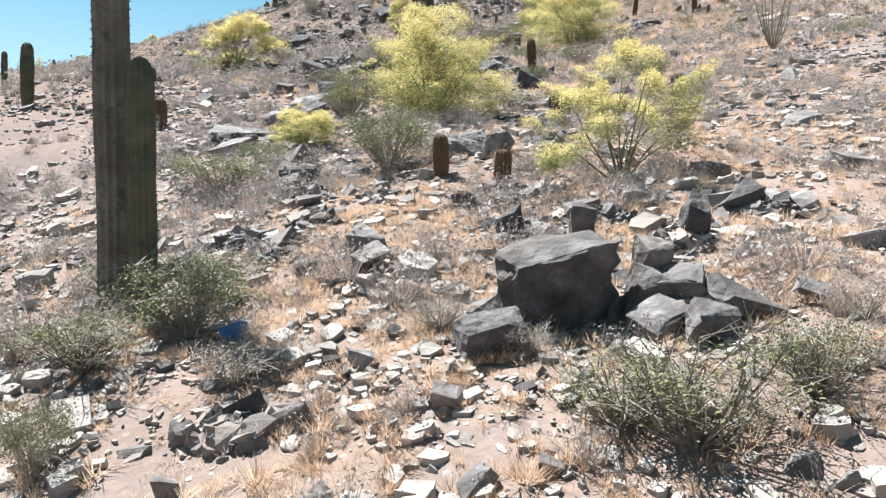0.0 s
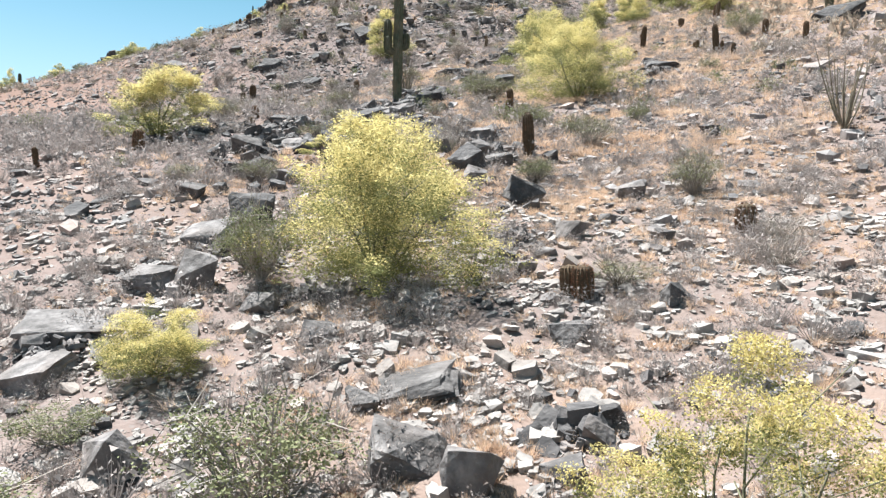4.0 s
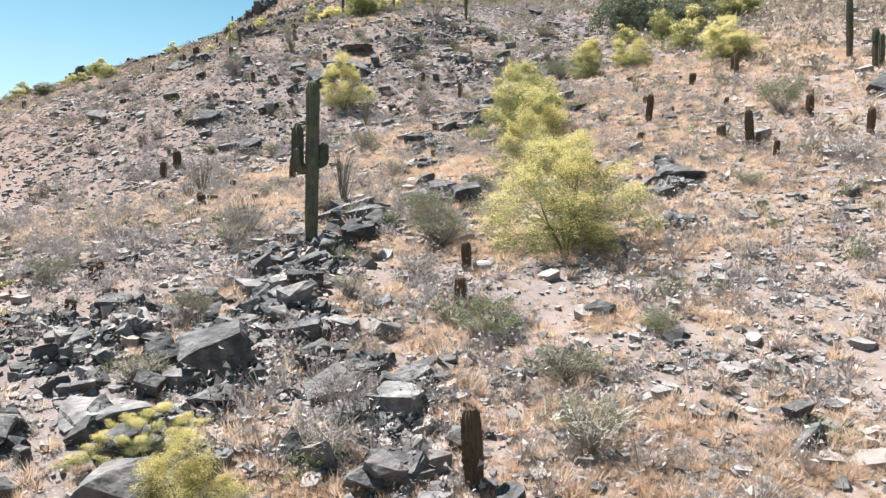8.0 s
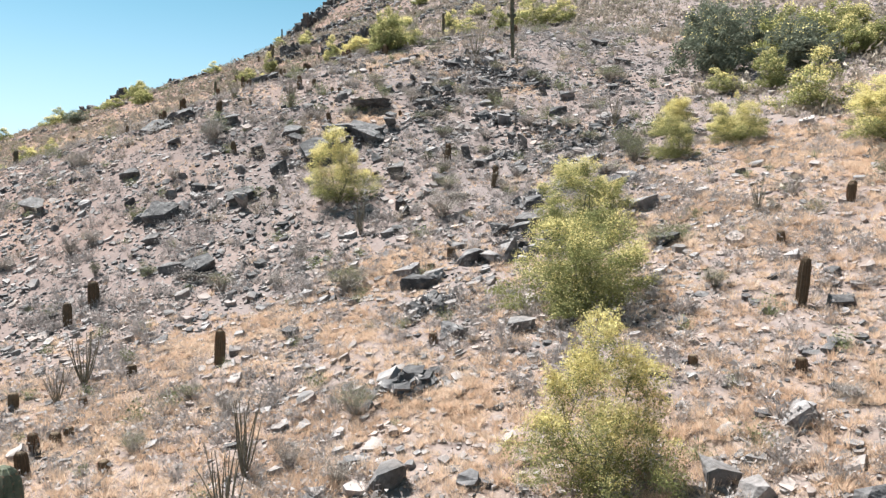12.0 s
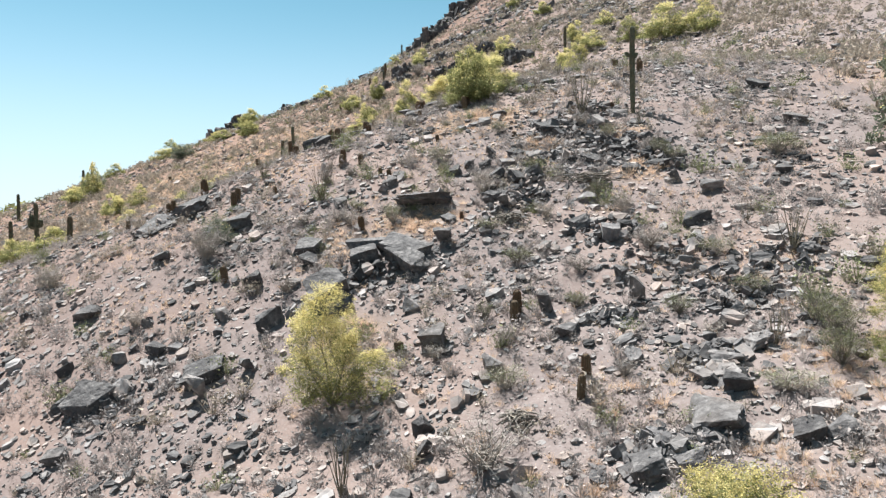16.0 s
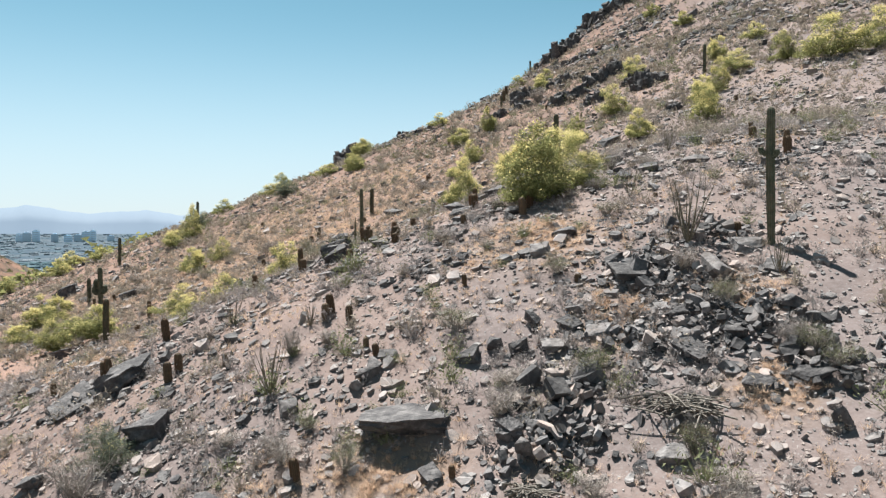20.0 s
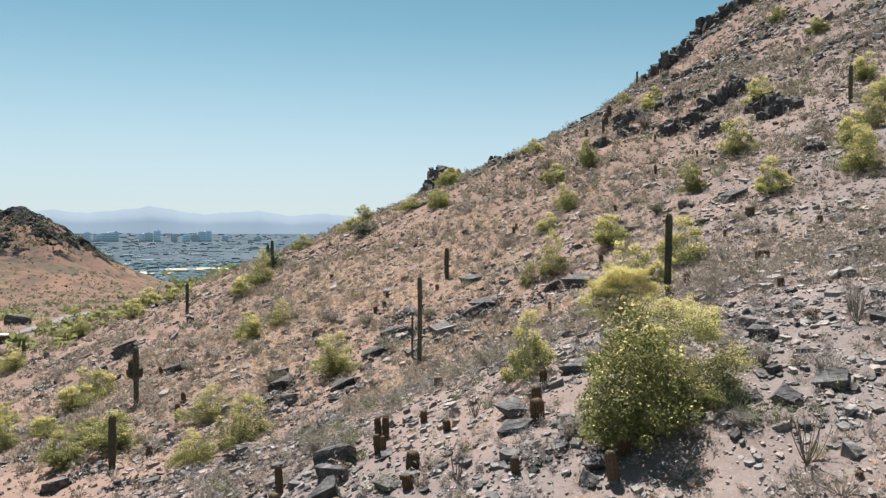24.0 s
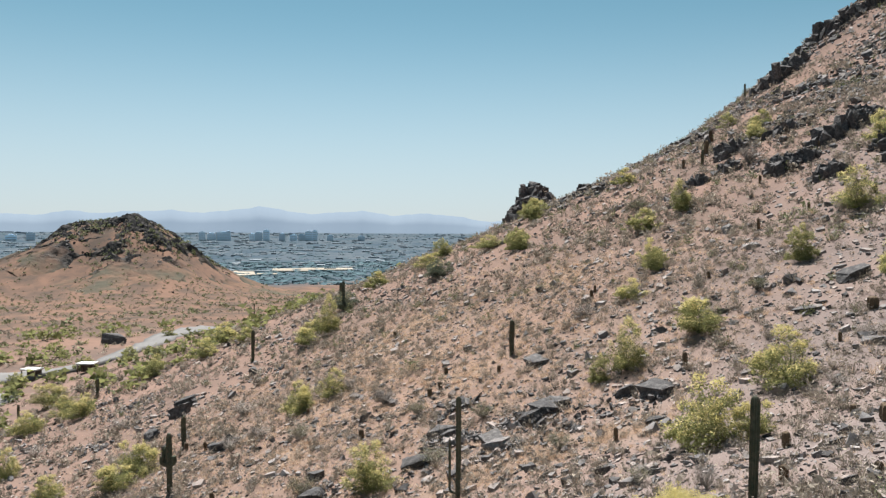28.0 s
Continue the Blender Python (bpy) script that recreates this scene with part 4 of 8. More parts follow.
BARRELS = []
for s in range(3):
    b, sp = barrel_pattern(s, 15, 15, 5)
    BARRELS.append((tri_mesh("body", *b, BARREL), tri_mesh("spines", *sp, SPINES if s != 1 else OLD_SPINES)))
b, sp = barrel_pattern(9, 9, 7, 4)
FAR_BARREL = (tri_mesh("body", *b, BARREL), tri_mesh("spines", *sp, OLD_SPINES))
BARREL_TALLY = [0]


def barrel_cactus(x, y, h, w, far=False):
    k = BARREL_TALLY[0] = BARREL_TALLY[0] + 1
    r = np.random.default_rng(500 + k)
    body, spines = FAR_BARREL if far else BARRELS[k % 3]
    shape = "tall columnar" if h > 2.4 * w else "squat rounded" if h < 1.4 * w else "upright"
    top = thing("barrel_cactus", f"{shape} barrel cactus with reddish brown spines among stones", "cactus", "barrel cacti on the slope")
    part("body", body, top)
    tagged(part("spine_cover", spines, top, "reddish brown spines"), kind="stuff")
    top.matrix_world = pose(x, y, float(ground_z(x, y)) - 0.05 * h, r.uniform(2, 9), r.uniform(-5, 5), 0) @ pose(0, 0, 0, 0, 0, r.uniform(0, 360)) @ Matrix.Diagonal((w, w, h * 1.05, 1))
    return top


def ocotillo(x, y, h, w):
    """A fan of long thorny wands from one root."""
    r = np.random.default_rng(int(abs(x * 31 + y * 17) * 10) % 9999)
    top = thing("ocotillo", "ocotillo with a fan of bare grey thorny wands", "shrub", "ocotillos on the slope")
    top.matrix_world = pose(x, y, float(ground_z(x, y)) - 0.03)
    for i in range(14):
        a = i * GOLDEN
        d = w * 0.5 * r.uniform(0.35, 1.1)
        e = np.array([math.cos(a) * d, math.sin(a) * d, h * r.uniform(0.75, 1.05)])
        s = np.linspace(0, 1, 7)[:, None]
        path = e * np.hstack([s**0.8, s**0.8, s]) + np.sin(s * np.pi) * r.normal(size=3) * 0.03 * h
        part("wand", tri_mesh("wand", *tube(path, np.linspace(0.017, 0.006, 7) * max(h, 1) * 0.75, 5), WAND), top)
    return top


def shrub_pattern(seed, leaf, count, size, stems, twig=TWIG):
    r = np.random.default_rng(seed)
    ends = []
    for k in range(stems):
        a, d = k * GOLDEN, r.uniform(0.15, 0.46)
        ends.append(np.array([math.cos(a) * d, math.sin(a) * d, r.uniform(0.5, 0.95) * (1 - 0.6 * d)]))
    wood = []
    for e in ends:
        s = np.linspace(0, 1, 4)[:, None]
        path = e * s + r.normal(size=3) * 0.05 * np.sin(s * np.pi)
        wood.append(tube(path, np.linspace(0.009, 0.003, 4), 3))
        for _ in range(7):
            q0 = path[r.integers(1, 4)]
            q1 = q0 + r.normal(size=3) * 0.13 + [0, 0, 0.07]
            wood.append(tube([q0, q1], [0.0036, 0.0014], 3, False))
    lobes = [[*(e * [0.95, 0.95, 0.9]), 0.12, 0.12, 0.12] for e in ends] + [[0, 0, 0.35, 0.3, 0.3, 0.25]]
    return tri_mesh("stems", *joined(wood), twig), tri_mesh("leaves", *leaf_cloud(r, lobes, count, size, 1.7), leaf)


SHRUBS = {
    "g": [shrub_pattern(s, CREOSOTE, 4400, 0.0135, 34) for s in (31, 32)],
    "d": [shrub_pattern(s, CREOSOTE, 2600, 0.012, 44, DEAD_WOOD) for s in (33, 34)],
    "b": [shrub_pattern(s, CREOSOTE, 2000, 0.012, 44) for s in (35, 36)],
    "n": [shrub_pattern(s, GREY_LEAF, 1300, 0.012, 46) for s in (37, 38)],
}
SHRUB_LABELS = {"g": "leafy green creosote bush", "d": "dark green desert shrub with grey stems", "b": "half-bare olive brown creosote bush", "n": "dry grey leafless brittlebush"}
SHRUB_TALLY = [0]


def shrub(x, y, w, h, sort):
    k = SHRUB_TALLY[0] = SHRUB_TALLY[0] + 1
    r = np.random.default_rng(100 + k)
    stems, leaves = SHRUBS[sort][k % 2]
    bush = thing("desert_shrub", SHRUB_LABELS[sort] + " among stones", "shrub", "shrubs on the slope")
    tagged(part("twig_frame", stems, bush), kind="stuff")
    tagged(part("foliage", leaves, bush), kind="stuff")
    bush.matrix_world = pose(x, y, float(ground_z(x, y)) - 0.03, 0, 0, r.uniform(0, 360)) @ Matrix.Diagonal((w * 1.22, w * 1.22, h * 1.1, 1))
    return bush


def brush_pile(x, y, w, h):
    """Fallen dead branches, heaped flat."""
    r = np.random.default_rng(int(x * 100 + y * 10) % 997)
    pile = thing("dead_branches", "heap of dry dead branches lying on stones", "dead wood")
    pile.matrix_world = pose(x, y, float(ground_z(x, y)))
    for i in range(60):
        a, ln = r.uniform(0, 6.28), w * r.uniform(0.25, 0.6)
        c = np.array([r.uniform(-0.3, 0.3) * w, r.uniform(-0.2, 0.2) * w, r.uniform(0.02, 0.6) * h])
        s = np.linspace(-0.5, 0.5, 6)[:, None]
        path = c + s * ln * np.array([math.cos(a), math.sin(a), r.uniform(-0.1, 0.35)]) + np.cos(s * 3) * np.array([0, 0, 0.12 * h])
        part("branch", tri_mesh("branch", *tube(path, np.linspace(0.034, 0.010, 6), 5), DEAD_WOOD), pile)
    return pile

# ---- things, by kind, from the foot of the hill upwards ----

# saguaros
saguaro(-3.74, 8.98, 5.45, 0.36, "old")
saguaro(-3.24, 8.56, 2.88, 0.27, "plain")
saguaro(-13.34, 25.45, 2.17, 0.36, "plain")
saguaro(-18.20, 32.89, 1.29, 0.22, "plain")
saguaro(-1.12, 41.67, 5.15, 0.37, "arms")
saguaro(25.70, 57.41, 1.82, 0.35, "plain")
saguaro(25.72, 57.97, 2.11, 0.41, "plain")
saguaro(26.33, 61.66, 3.45, 0.42, "plain")
saguaro(6.44, 99.90, 5.33, 0.37, "buds")
saguaro(-49.47, 120.22, 4.18, 0.62, "plain")
saguaro(-9.10, 125.34, 4.65, 0.43, "plain")
saguaro(-31.44, 135.10, 6.99, 0.41, "pair")
saguaro(-66.50, 135.57, 5.84, 0.62, "arms")
saguaro(-79.25, 145.56, 3.50, 0.62, "plain")
saguaro(-148.89, 157.21, 2.68, 0.52, "plain")
saguaro(-45.23, 162.56, 3.71, 0.62, "plain")
saguaro(-135.80, 165.24, 3.36, 0.62, "plain")
saguaro(-103.18, 174.18, 5.09, 0.62, "plain")
saguaro(-102.05, 193.59, 5.35, 0.62, "plain")
saguaro(-105.56, 196.90, 3.28, 0.62, "plain")
saguaro(-108.54, 199.28, 4.31, 0.62, "plain")
saguaro(-5.45, 202.90, 5.27, 0.62, "plain")
saguaro(-50.63, 231.75, 2.91, 0.62, "plain")
saguaro(-72.58, 323.75, 4.73, 0.62, "plain")
saguaro(-320.73, 345.45, 8.55, 0.62, "plain")

# palo verdes and other trees
palo_verde(2.61, 11.59, 2.75, 2.15, "p")
palo_verde(-2.96, 16.90, 1.53, 0.89, "y")
palo_verde(-0.31, 19.72, 3.60, 2.50, "v")
palo_verde(-8.95, 34.34, 3.60, 2.21, "y")
palo_verde(6.33, 39.08, 4.30, 3.10, "v")
palo_verde(6.77, 48.60, 3.18, 2.97, "y")
palo_verde(7.61, 58.00, 4.60, 3.60, "g")
palo_verde(8.55, 65.90, 3.90, 2.90, "g")
palo_verde(22.57, 69.57, 4.91, 2.39, "y")
palo_verde(13.94, 73.73, 2.37, 2.30, "g")
palo_verde(17.23, 74.77, 3.37, 2.33, "y")
palo_verde(-3.69, 75.38, 3.97, 3.37, "y")
palo_verde(14.73, 77.84, 2.58, 1.96, "y")
palo_verde(22.65, 79.05, 4.18, 2.70, "y", True)
palo_verde(22.93, 85.79, 2.59, 2.12, "g", True)
palo_verde(19.88, 85.95, 2.60, 1.55, "y", True)
palo_verde(-14.48, 87.19, 2.30, 1.43, "n")
palo_verde(31.87, 94.33, 4.09, 2.42, "g", True)
palo_verde(27.31, 94.91, 5.94, 3.32, "g", True)
palo_verde(22.99, 98.57, 5.33, 3.66, "n", True)
palo_verde(-5.06, 106.13, 4.10, 3.34, "g", True)
palo_verde(-4.35, 108.47, 4.78, 3.27, "g")
palo_verde(-11.33, 112.19, 2.14, 2.31, "y", True)
palo_verde(-38.16, 118.19, 3.67, 2.07, "y", True)
palo_verde(-10.28, 120.71, 4.30, 2.61, "y")
palo_verde(-56.99, 121.08, 3.87, 2.34, "g", True)
palo_verde(-38.55, 122.92, 4.56, 3.07, "y", True)
palo_verde(-54.37, 124.17, 5.08, 2.60, "g", True)
palo_verde(-59.68, 126.34, 6.57, 1.77, "g", True)
palo_verde(-74.41, 126.48, 2.77, 2.69, "y", True)
palo_verde(-70.61, 128.46, 4.65, 2.22, "y", True)
palo_verde(-49.68, 129.65, 4.55, 2.46, "y", True)
palo_verde(-86.98, 133.60, 3.83, 2.22, "y", True)
palo_verde(-76.94, 135.98, 4.95, 2.88, "y", True)
palo_verde(-104.30, 136.38, 3.55, 3.10, "y", True)
palo_verde(-41.52, 137.17, 4.45, 3.26, "y", True)
palo_verde(-78.76, 139.55, 5.02, 3.38, "y", True)
palo_verde(-14.11, 148.82, 4.86, 3.23, "y", True)
palo_verde(-129.30, 150.23, 6.45, 3.21, "y", True)
palo_verde(-68.23, 153.34, 4.29, 3.29, "y", True)
palo_verde(-30.65, 153.95, 2.35, 2.01, "g", True)
palo_verde(-28.92, 155.59, 3.65, 3.92, "y", True)
palo_verde(-124.20, 156.18, 5.50, 3.29, "y", True)
palo_verde(-130.47, 157.18, 5.20, 2.91, "y", True)
palo_verde(-66.40, 156.91, 3.89, 2.88, "y", True)
palo_verde(-24.96, 161.90, 5.24, 3.22, "y", True)
palo_verde(-10.45, 169.66, 4.16, 3.03, "y", True)
palo_verde(-2.24, 170.30, 4.30, 3.96, "y", True)
palo_verde(-185.78, 172.77, 5.20, 2.91, "g", True)
palo_verde(-37.19, 173.92, 3.87, 1.84, "y", True)
palo_verde(-133.35, 174.60, 5.20, 2.62, "g", True)
palo_verde(-92.30, 176.29, 5.20, 2.91, "y", True)
palo_verde(-20.32, 177.35, 2.98, 3.02, "g", True)
palo_verde(-139.08, 178.52, 5.20, 2.91, "g", True)
palo_verde(-3.55, 180.64, 4.98, 3.86, "y", True)
palo_verde(-126.06, 180.84, 5.20, 2.91, "y", True)
palo_verde(-37.80, 182.12, 3.01, 2.27, "g", True)
palo_verde(-97.78, 183.08, 4.88, 2.62, "y", True)
palo_verde(-39.18, 184.31, 3.25, 2.55, "y", True)
palo_verde(-120.34, 186.22, 4.34, 2.32, "g", True)
palo_verde(-187.56, 189.44, 5.20, 2.91, "g", True)
palo_verde(-2.43, 189.23, 4.00, 4.34, "y", True)
palo_verde(-17.79, 190.84, 5.13, 4.19, "y", True)
palo_verde(-133.60, 191.24, 5.20, 2.91, "y", True)
palo_verde(18.65, 193.06, 7.03, 4.54, "y", True)
palo_verde(12.68, 194.52, 9.64, 5.22, "y", True)
palo_verde(-101.98, 193.78, 5.20, 2.91, "n", True)
palo_verde(-137.85, 193.87, 5.20, 2.91, "y", True)
palo_verde(-174.77, 193.95, 5.20, 2.86, "g", True)
palo_verde(-46.79, 199.33, 5.20, 2.62, "g", True)
palo_verde(-85.07, 199.83, 5.20, 2.91, "n", True)
palo_verde(-0.72, 200.53, 6.64, 2.92, "y", True)
palo_verde(6.66, 201.67, 4.81, 3.82, "g", True)
palo_verde(-43.25, 203.73, 3.63, 3.78, "g", True)
palo_verde(-71.93, 205.34, 5.20, 2.62, "g", True)
palo_verde(-106.03, 206.65, 4.85, 2.62, "g", True)
palo_verde(-74.59, 208.56, 4.40, 2.62, "g", True)
palo_verde(-81.82, 210.87, 5.20, 1.71, "g", True)
palo_verde(-97.44, 212.02, 5.20, 2.91, "y", True)
palo_verde(-84.61, 213.39, 4.72, 2.03, "y", True)
palo_verde(-19.11, 215.84, 6.04, 4.05, "y", True)
palo_verde(-4.55, 216.96, 4.64, 3.84, "y", True)
palo_verde(-99.10, 218.96, 5.20, 2.91, "g", True)
palo_verde(1.21, 227.43, 5.20, 2.62, "y", True)
palo_verde(-85.86, 233.18, 5.20, 2.91, "g", True)
palo_verde(-67.04, 234.83, 4.36, 2.62, "y", True)
palo_verde(-90.87, 239.13, 5.20, 2.91, "g", True)
palo_verde(-44.21, 241.65, 5.20, 2.91, "y", True)
palo_verde(-238.14, 244.92, 5.20, 2.91, "g", True)
palo_verde(-46.54, 251.24, 5.20, 2.91, "g", True)
palo_verde(-58.56, 269.05, 5.20, 2.91, "g", True)
palo_verde(-16.54, 269.61, 5.07, 2.62, "g", True)
palo_verde(-28.99, 300.86, 5.20, 2.91, "g", True)
palo_verde(-309.58, 333.31, 5.20, 2.91, "g", True)
palo_verde(-338.58, 370.89, 5.20, 2.91, "g", True)

palo_verde(-15.60, 138.00, 4.60, 3.60, "y", True)
palo_verde(-13.20, 138.60, 2.60, 2.10, "y", True)
palo_verde(-84.20, 229.40, 5.20, 3.40, "g", True)
palo_verde(-92.30, 180.50, 4.60, 5.40, "y", True)
palo_verde(-146.80, 162.10, 7.40, 4.40, "y", True)
palo_verde(21.11, 92.37, 5.30, 4.40, "n", True)
palo_verde(26.60, 91.03, 5.60, 3.60, "n", True)
palo_verde(31.87, 98.32, 4.80, 3.20, "g", True)
palo_verde(28.15, 104.04, 5.30, 3.60, "n", True)
palo_verde(23.64, 106.18, 4.20, 3.40, "n", True)
palo_verde(33.77, 97.14, 5.00, 2.80, "g", True)

palo_verde(-0.35, 23.40, 3.20, 1.90, "y")
palo_verde(-0.90, 28.20, 1.75, 1.30, "y")
palo_verde(-2.15, 29.70, 1.90, 0.95, "p")

# barrel cacti
barrel_cactus(0.92, 12.43, 0.53, 0.27)
barrel_cactus(-0.04, 13.03, 0.65, 0.26)
barrel_cactus(2.76, 18.27, 0.49, 0.32)
barrel_cactus(2.61, 18.45, 0.43, 0.31)
barrel_cactus(-7.50, 20.86, 0.73, 0.43)
barrel_cactus(6.16, 20.98, 0.54, 0.38)
barrel_cactus(3.19, 28.88, 1.27, 0.32)
barrel_cactus(-10.79, 29.62, 0.56, 0.17)
barrel_cactus(-8.79, 31.98, 0.67, 0.37)
barrel_cactus(-7.98, 32.52, 0.34, 0.22)
barrel_cactus(3.27, 35.84, 0.66, 0.29)
barrel_cactus(-6.37, 36.81, 0.38, 0.27)
barrel_cactus(3.54, 38.29, 0.76, 0.27)
barrel_cactus(-6.72, 39.04, 0.47, 0.27)
barrel_cactus(-6.81, 39.67, 0.48, 0.29)
barrel_cactus(14.86, 45.05, 0.64, 0.22)
barrel_cactus(18.83, 46.10, 1.00, 0.29)
barrel_cactus(14.87, 46.72, 0.70, 0.19)
barrel_cactus(14.77, 47.06, 1.52, 0.32)
barrel_cactus(14.46, 49.07, 0.55, 0.21)
barrel_cactus(14.43, 49.35, 0.44, 0.26)
barrel_cactus(-6.55, 49.35, 0.29, 0.20)
barrel_cactus(-6.83, 49.46, 0.30, 0.21)
barrel_cactus(18.46, 50.05, 0.94, 0.33)
barrel_cactus(15.27, 50.73, 0.36, 0.25)
barrel_cactus(11.87, 51.83, 0.30, 0.26)
barrel_cactus(-5.08, 52.01, 0.37, 0.30)
barrel_cactus(-7.57, 52.64, 0.65, 0.35)
barrel_cactus(9.66, 53.05, 0.23, 0.24)
barrel_cactus(-8.01, 53.91, 0.57, 0.29)
barrel_cactus(-7.73, 54.44, 0.38, 0.32)
barrel_cactus(-7.60, 54.97, 0.38, 0.29)
barrel_cactus(16.88, 55.16, 0.49, 0.22)
barrel_cactus(13.13, 55.26, 1.31, 0.32)
barrel_cactus(-8.43, 57.35, 0.34, 0.26)
barrel_cactus(2.80, 57.67, 0.37, 0.29)
barrel_cactus(-11.22, 58.06, 0.58, 0.35, True)
barrel_cactus(-4.76, 59.54, 1.25, 0.36)
barrel_cactus(-7.90, 59.64, 0.45, 0.36, True)
barrel_cactus(14.32, 60.09, 0.49, 0.27)
barrel_cactus(17.63, 62.47, 0.64, 0.31)
barrel_cactus(17.90, 63.05, 0.56, 0.30, True)
barrel_cactus(20.58, 63.49, 1.23, 0.30, True)
barrel_cactus(20.66, 64.16, 1.04, 0.37)
barrel_cactus(0.52, 64.34, 0.24, 0.27)
barrel_cactus(2.14, 65.24, 0.26, 0.31)
barrel_cactus(2.93, 65.99, 0.48, 0.35)
barrel_cactus(-13.78, 66.15, 1.04, 0.40, True)
barrel_cactus(-13.43, 67.75, 1.11, 0.50)
barrel_cactus(4.73, 74.21, 0.75, 0.26, True)
barrel_cactus(4.88, 75.28, 0.89, 0.30)
barrel_cactus(-1.99, 77.74, 0.35, 0.35)
barrel_cactus(2.07, 79.04, 0.83, 0.36, True)
barrel_cactus(2.10, 79.62, 0.86, 0.33)
barrel_cactus(-12.00, 83.42, 0.80, 0.33)
barrel_cactus(-6.47, 86.78, 0.67, 0.30)
barrel_cactus(-1.64, 87.39, 0.37, 0.19)
barrel_cactus(-6.55, 90.71, 0.28, 0.23)
barrel_cactus(-15.89, 91.69, 0.81, 0.36, True)
barrel_cactus(-6.80, 92.47, 0.43, 0.25)
barrel_cactus(-16.05, 92.48, 0.77, 0.33)
barrel_cactus(-13.70, 92.55, 0.48, 0.24, True)
barrel_cactus(-23.44, 92.62, 0.56, 0.26, True)
barrel_cactus(-7.48, 92.96, 0.44, 0.23, True)
barrel_cactus(-20.69, 93.21, 0.91, 0.32)
barrel_cactus(-21.09, 93.32, 0.80, 0.29, True)
barrel_cactus(-9.30, 94.82, 0.62, 0.31, True)
barrel_cactus(-10.57, 95.04, 0.72, 0.34, True)
barrel_cactus(-10.58, 95.55, 0.84, 0.34)
barrel_cactus(-20.32, 96.45, 1.08, 0.34)
barrel_cactus(-20.70, 96.80, 1.00, 0.38, True)
barrel_cactus(-5.11, 96.98, 0.47, 0.22, True)
barrel_cactus(-0.50, 97.30, 0.32, 0.26)
barrel_cactus(12.57, 98.89, 0.35, 0.26, True)
barrel_cactus(5.16, 100.85, 0.39, 0.31)
barrel_cactus(2.77, 100.88, 0.28, 0.28)
barrel_cactus(-19.63, 102.49, 0.68, 0.31)
barrel_cactus(-13.78, 102.62, 0.56, 0.37, True)
barrel_cactus(-17.08, 103.16, 0.75, 0.42)
barrel_cactus(-11.72, 103.72, 0.48, 0.37)
barrel_cactus(-4.83, 103.95, 0.87, 0.36, True)
barrel_cactus(-8.14, 104.40, 0.52, 0.30, True)
barrel_cactus(-18.03, 104.47, 1.17, 0.30)
barrel_cactus(1.34, 104.84, 0.17, 0.20)
barrel_cactus(-12.36, 104.96, 0.72, 0.47)
barrel_cactus(-4.99, 105.31, 0.96, 0.46)
barrel_cactus(-5.32, 106.00, 0.96, 0.46)
barrel_cactus(-14.80, 106.66, 0.71, 0.26, True)
barrel_cactus(-15.07, 106.71, 0.74, 0.30, True)
barrel_cactus(-8.80, 107.58, 0.78, 0.50)
barrel_cactus(-12.65, 107.80, 0.43, 0.30)
barrel_cactus(-16.25, 108.42, 0.92, 0.28)
barrel_cactus(-16.03, 108.58, 0.88, 0.28)
barrel_cactus(-9.58, 109.20, 0.63, 0.38)
barrel_cactus(-14.65, 109.30, 0.51, 0.28)
barrel_cactus(7.02, 110.51, 0.92, 0.40)
barrel_cactus(-9.90, 110.54, 0.66, 0.29)
barrel_cactus(6.91, 112.18, 0.87, 0.36, True)
barrel_cactus(-13.41, 114.19, 0.43, 0.33)
barrel_cactus(-0.88, 115.02, 0.32, 0.47)
barrel_cactus(5.21, 115.57, 0.72, 0.46, True)
barrel_cactus(-18.93, 117.44, 0.50, 0.41, True)
barrel_cactus(4.97, 118.47, 0.62, 0.31, True)
barrel_cactus(-2.70, 120.64, 0.43, 0.31)
barrel_cactus(-47.65, 122.13, 0.90, 0.50, True)
barrel_cactus(-5.13, 128.41, 0.68, 0.36)
barrel_cactus(-8.93, 129.12, 0.69, 0.40)
barrel_cactus(-54.01, 130.31, 1.48, 0.51, True)
barrel_cactus(-57.70, 134.20, 0.98, 0.43, True)
barrel_cactus(-10.41, 135.10, 0.82, 0.45, True)
barrel_cactus(-6.34, 138.48, 0.87, 0.94, True)
barrel_cactus(-8.45, 141.11, 0.47, 0.44, True)
barrel_cactus(-23.11, 141.80, 0.95, 0.31, True)
barrel_cactus(-77.35, 144.70, 0.88, 0.41, True)
barrel_cactus(-74.06, 144.95, 0.94, 0.38, True)
barrel_cactus(-71.04, 145.22, 0.74, 0.43, True)
barrel_cactus(-51.02, 145.94, 0.88, 0.47, True)
barrel_cactus(-69.43, 147.92, 0.93, 0.44, True)
barrel_cactus(-65.31, 152.07, 0.82, 0.38, True)
barrel_cactus(7.55, 152.23, 1.90, 0.62, True)
barrel_cactus(-49.60, 154.31, 0.76, 0.51, True)
barrel_cactus(-23.26, 154.59, 1.24, 0.43, True)
barrel_cactus(-4.51, 155.05, 0.71, 0.47, True)
barrel_cactus(-49.33, 155.68, 0.81, 0.46, True)
barrel_cactus(-12.39, 156.53, 0.71, 0.29, True)
barrel_cactus(-44.00, 158.38, 0.68, 0.40, True)
barrel_cactus(-51.88, 159.85, 0.73, 0.43, True)
barrel_cactus(-11.41, 163.15, 0.96, 0.90, True)
barrel_cactus(-71.10, 173.08, 0.77, 0.46, True)
barrel_cactus(-42.89, 175.96, 0.89, 0.37, True)
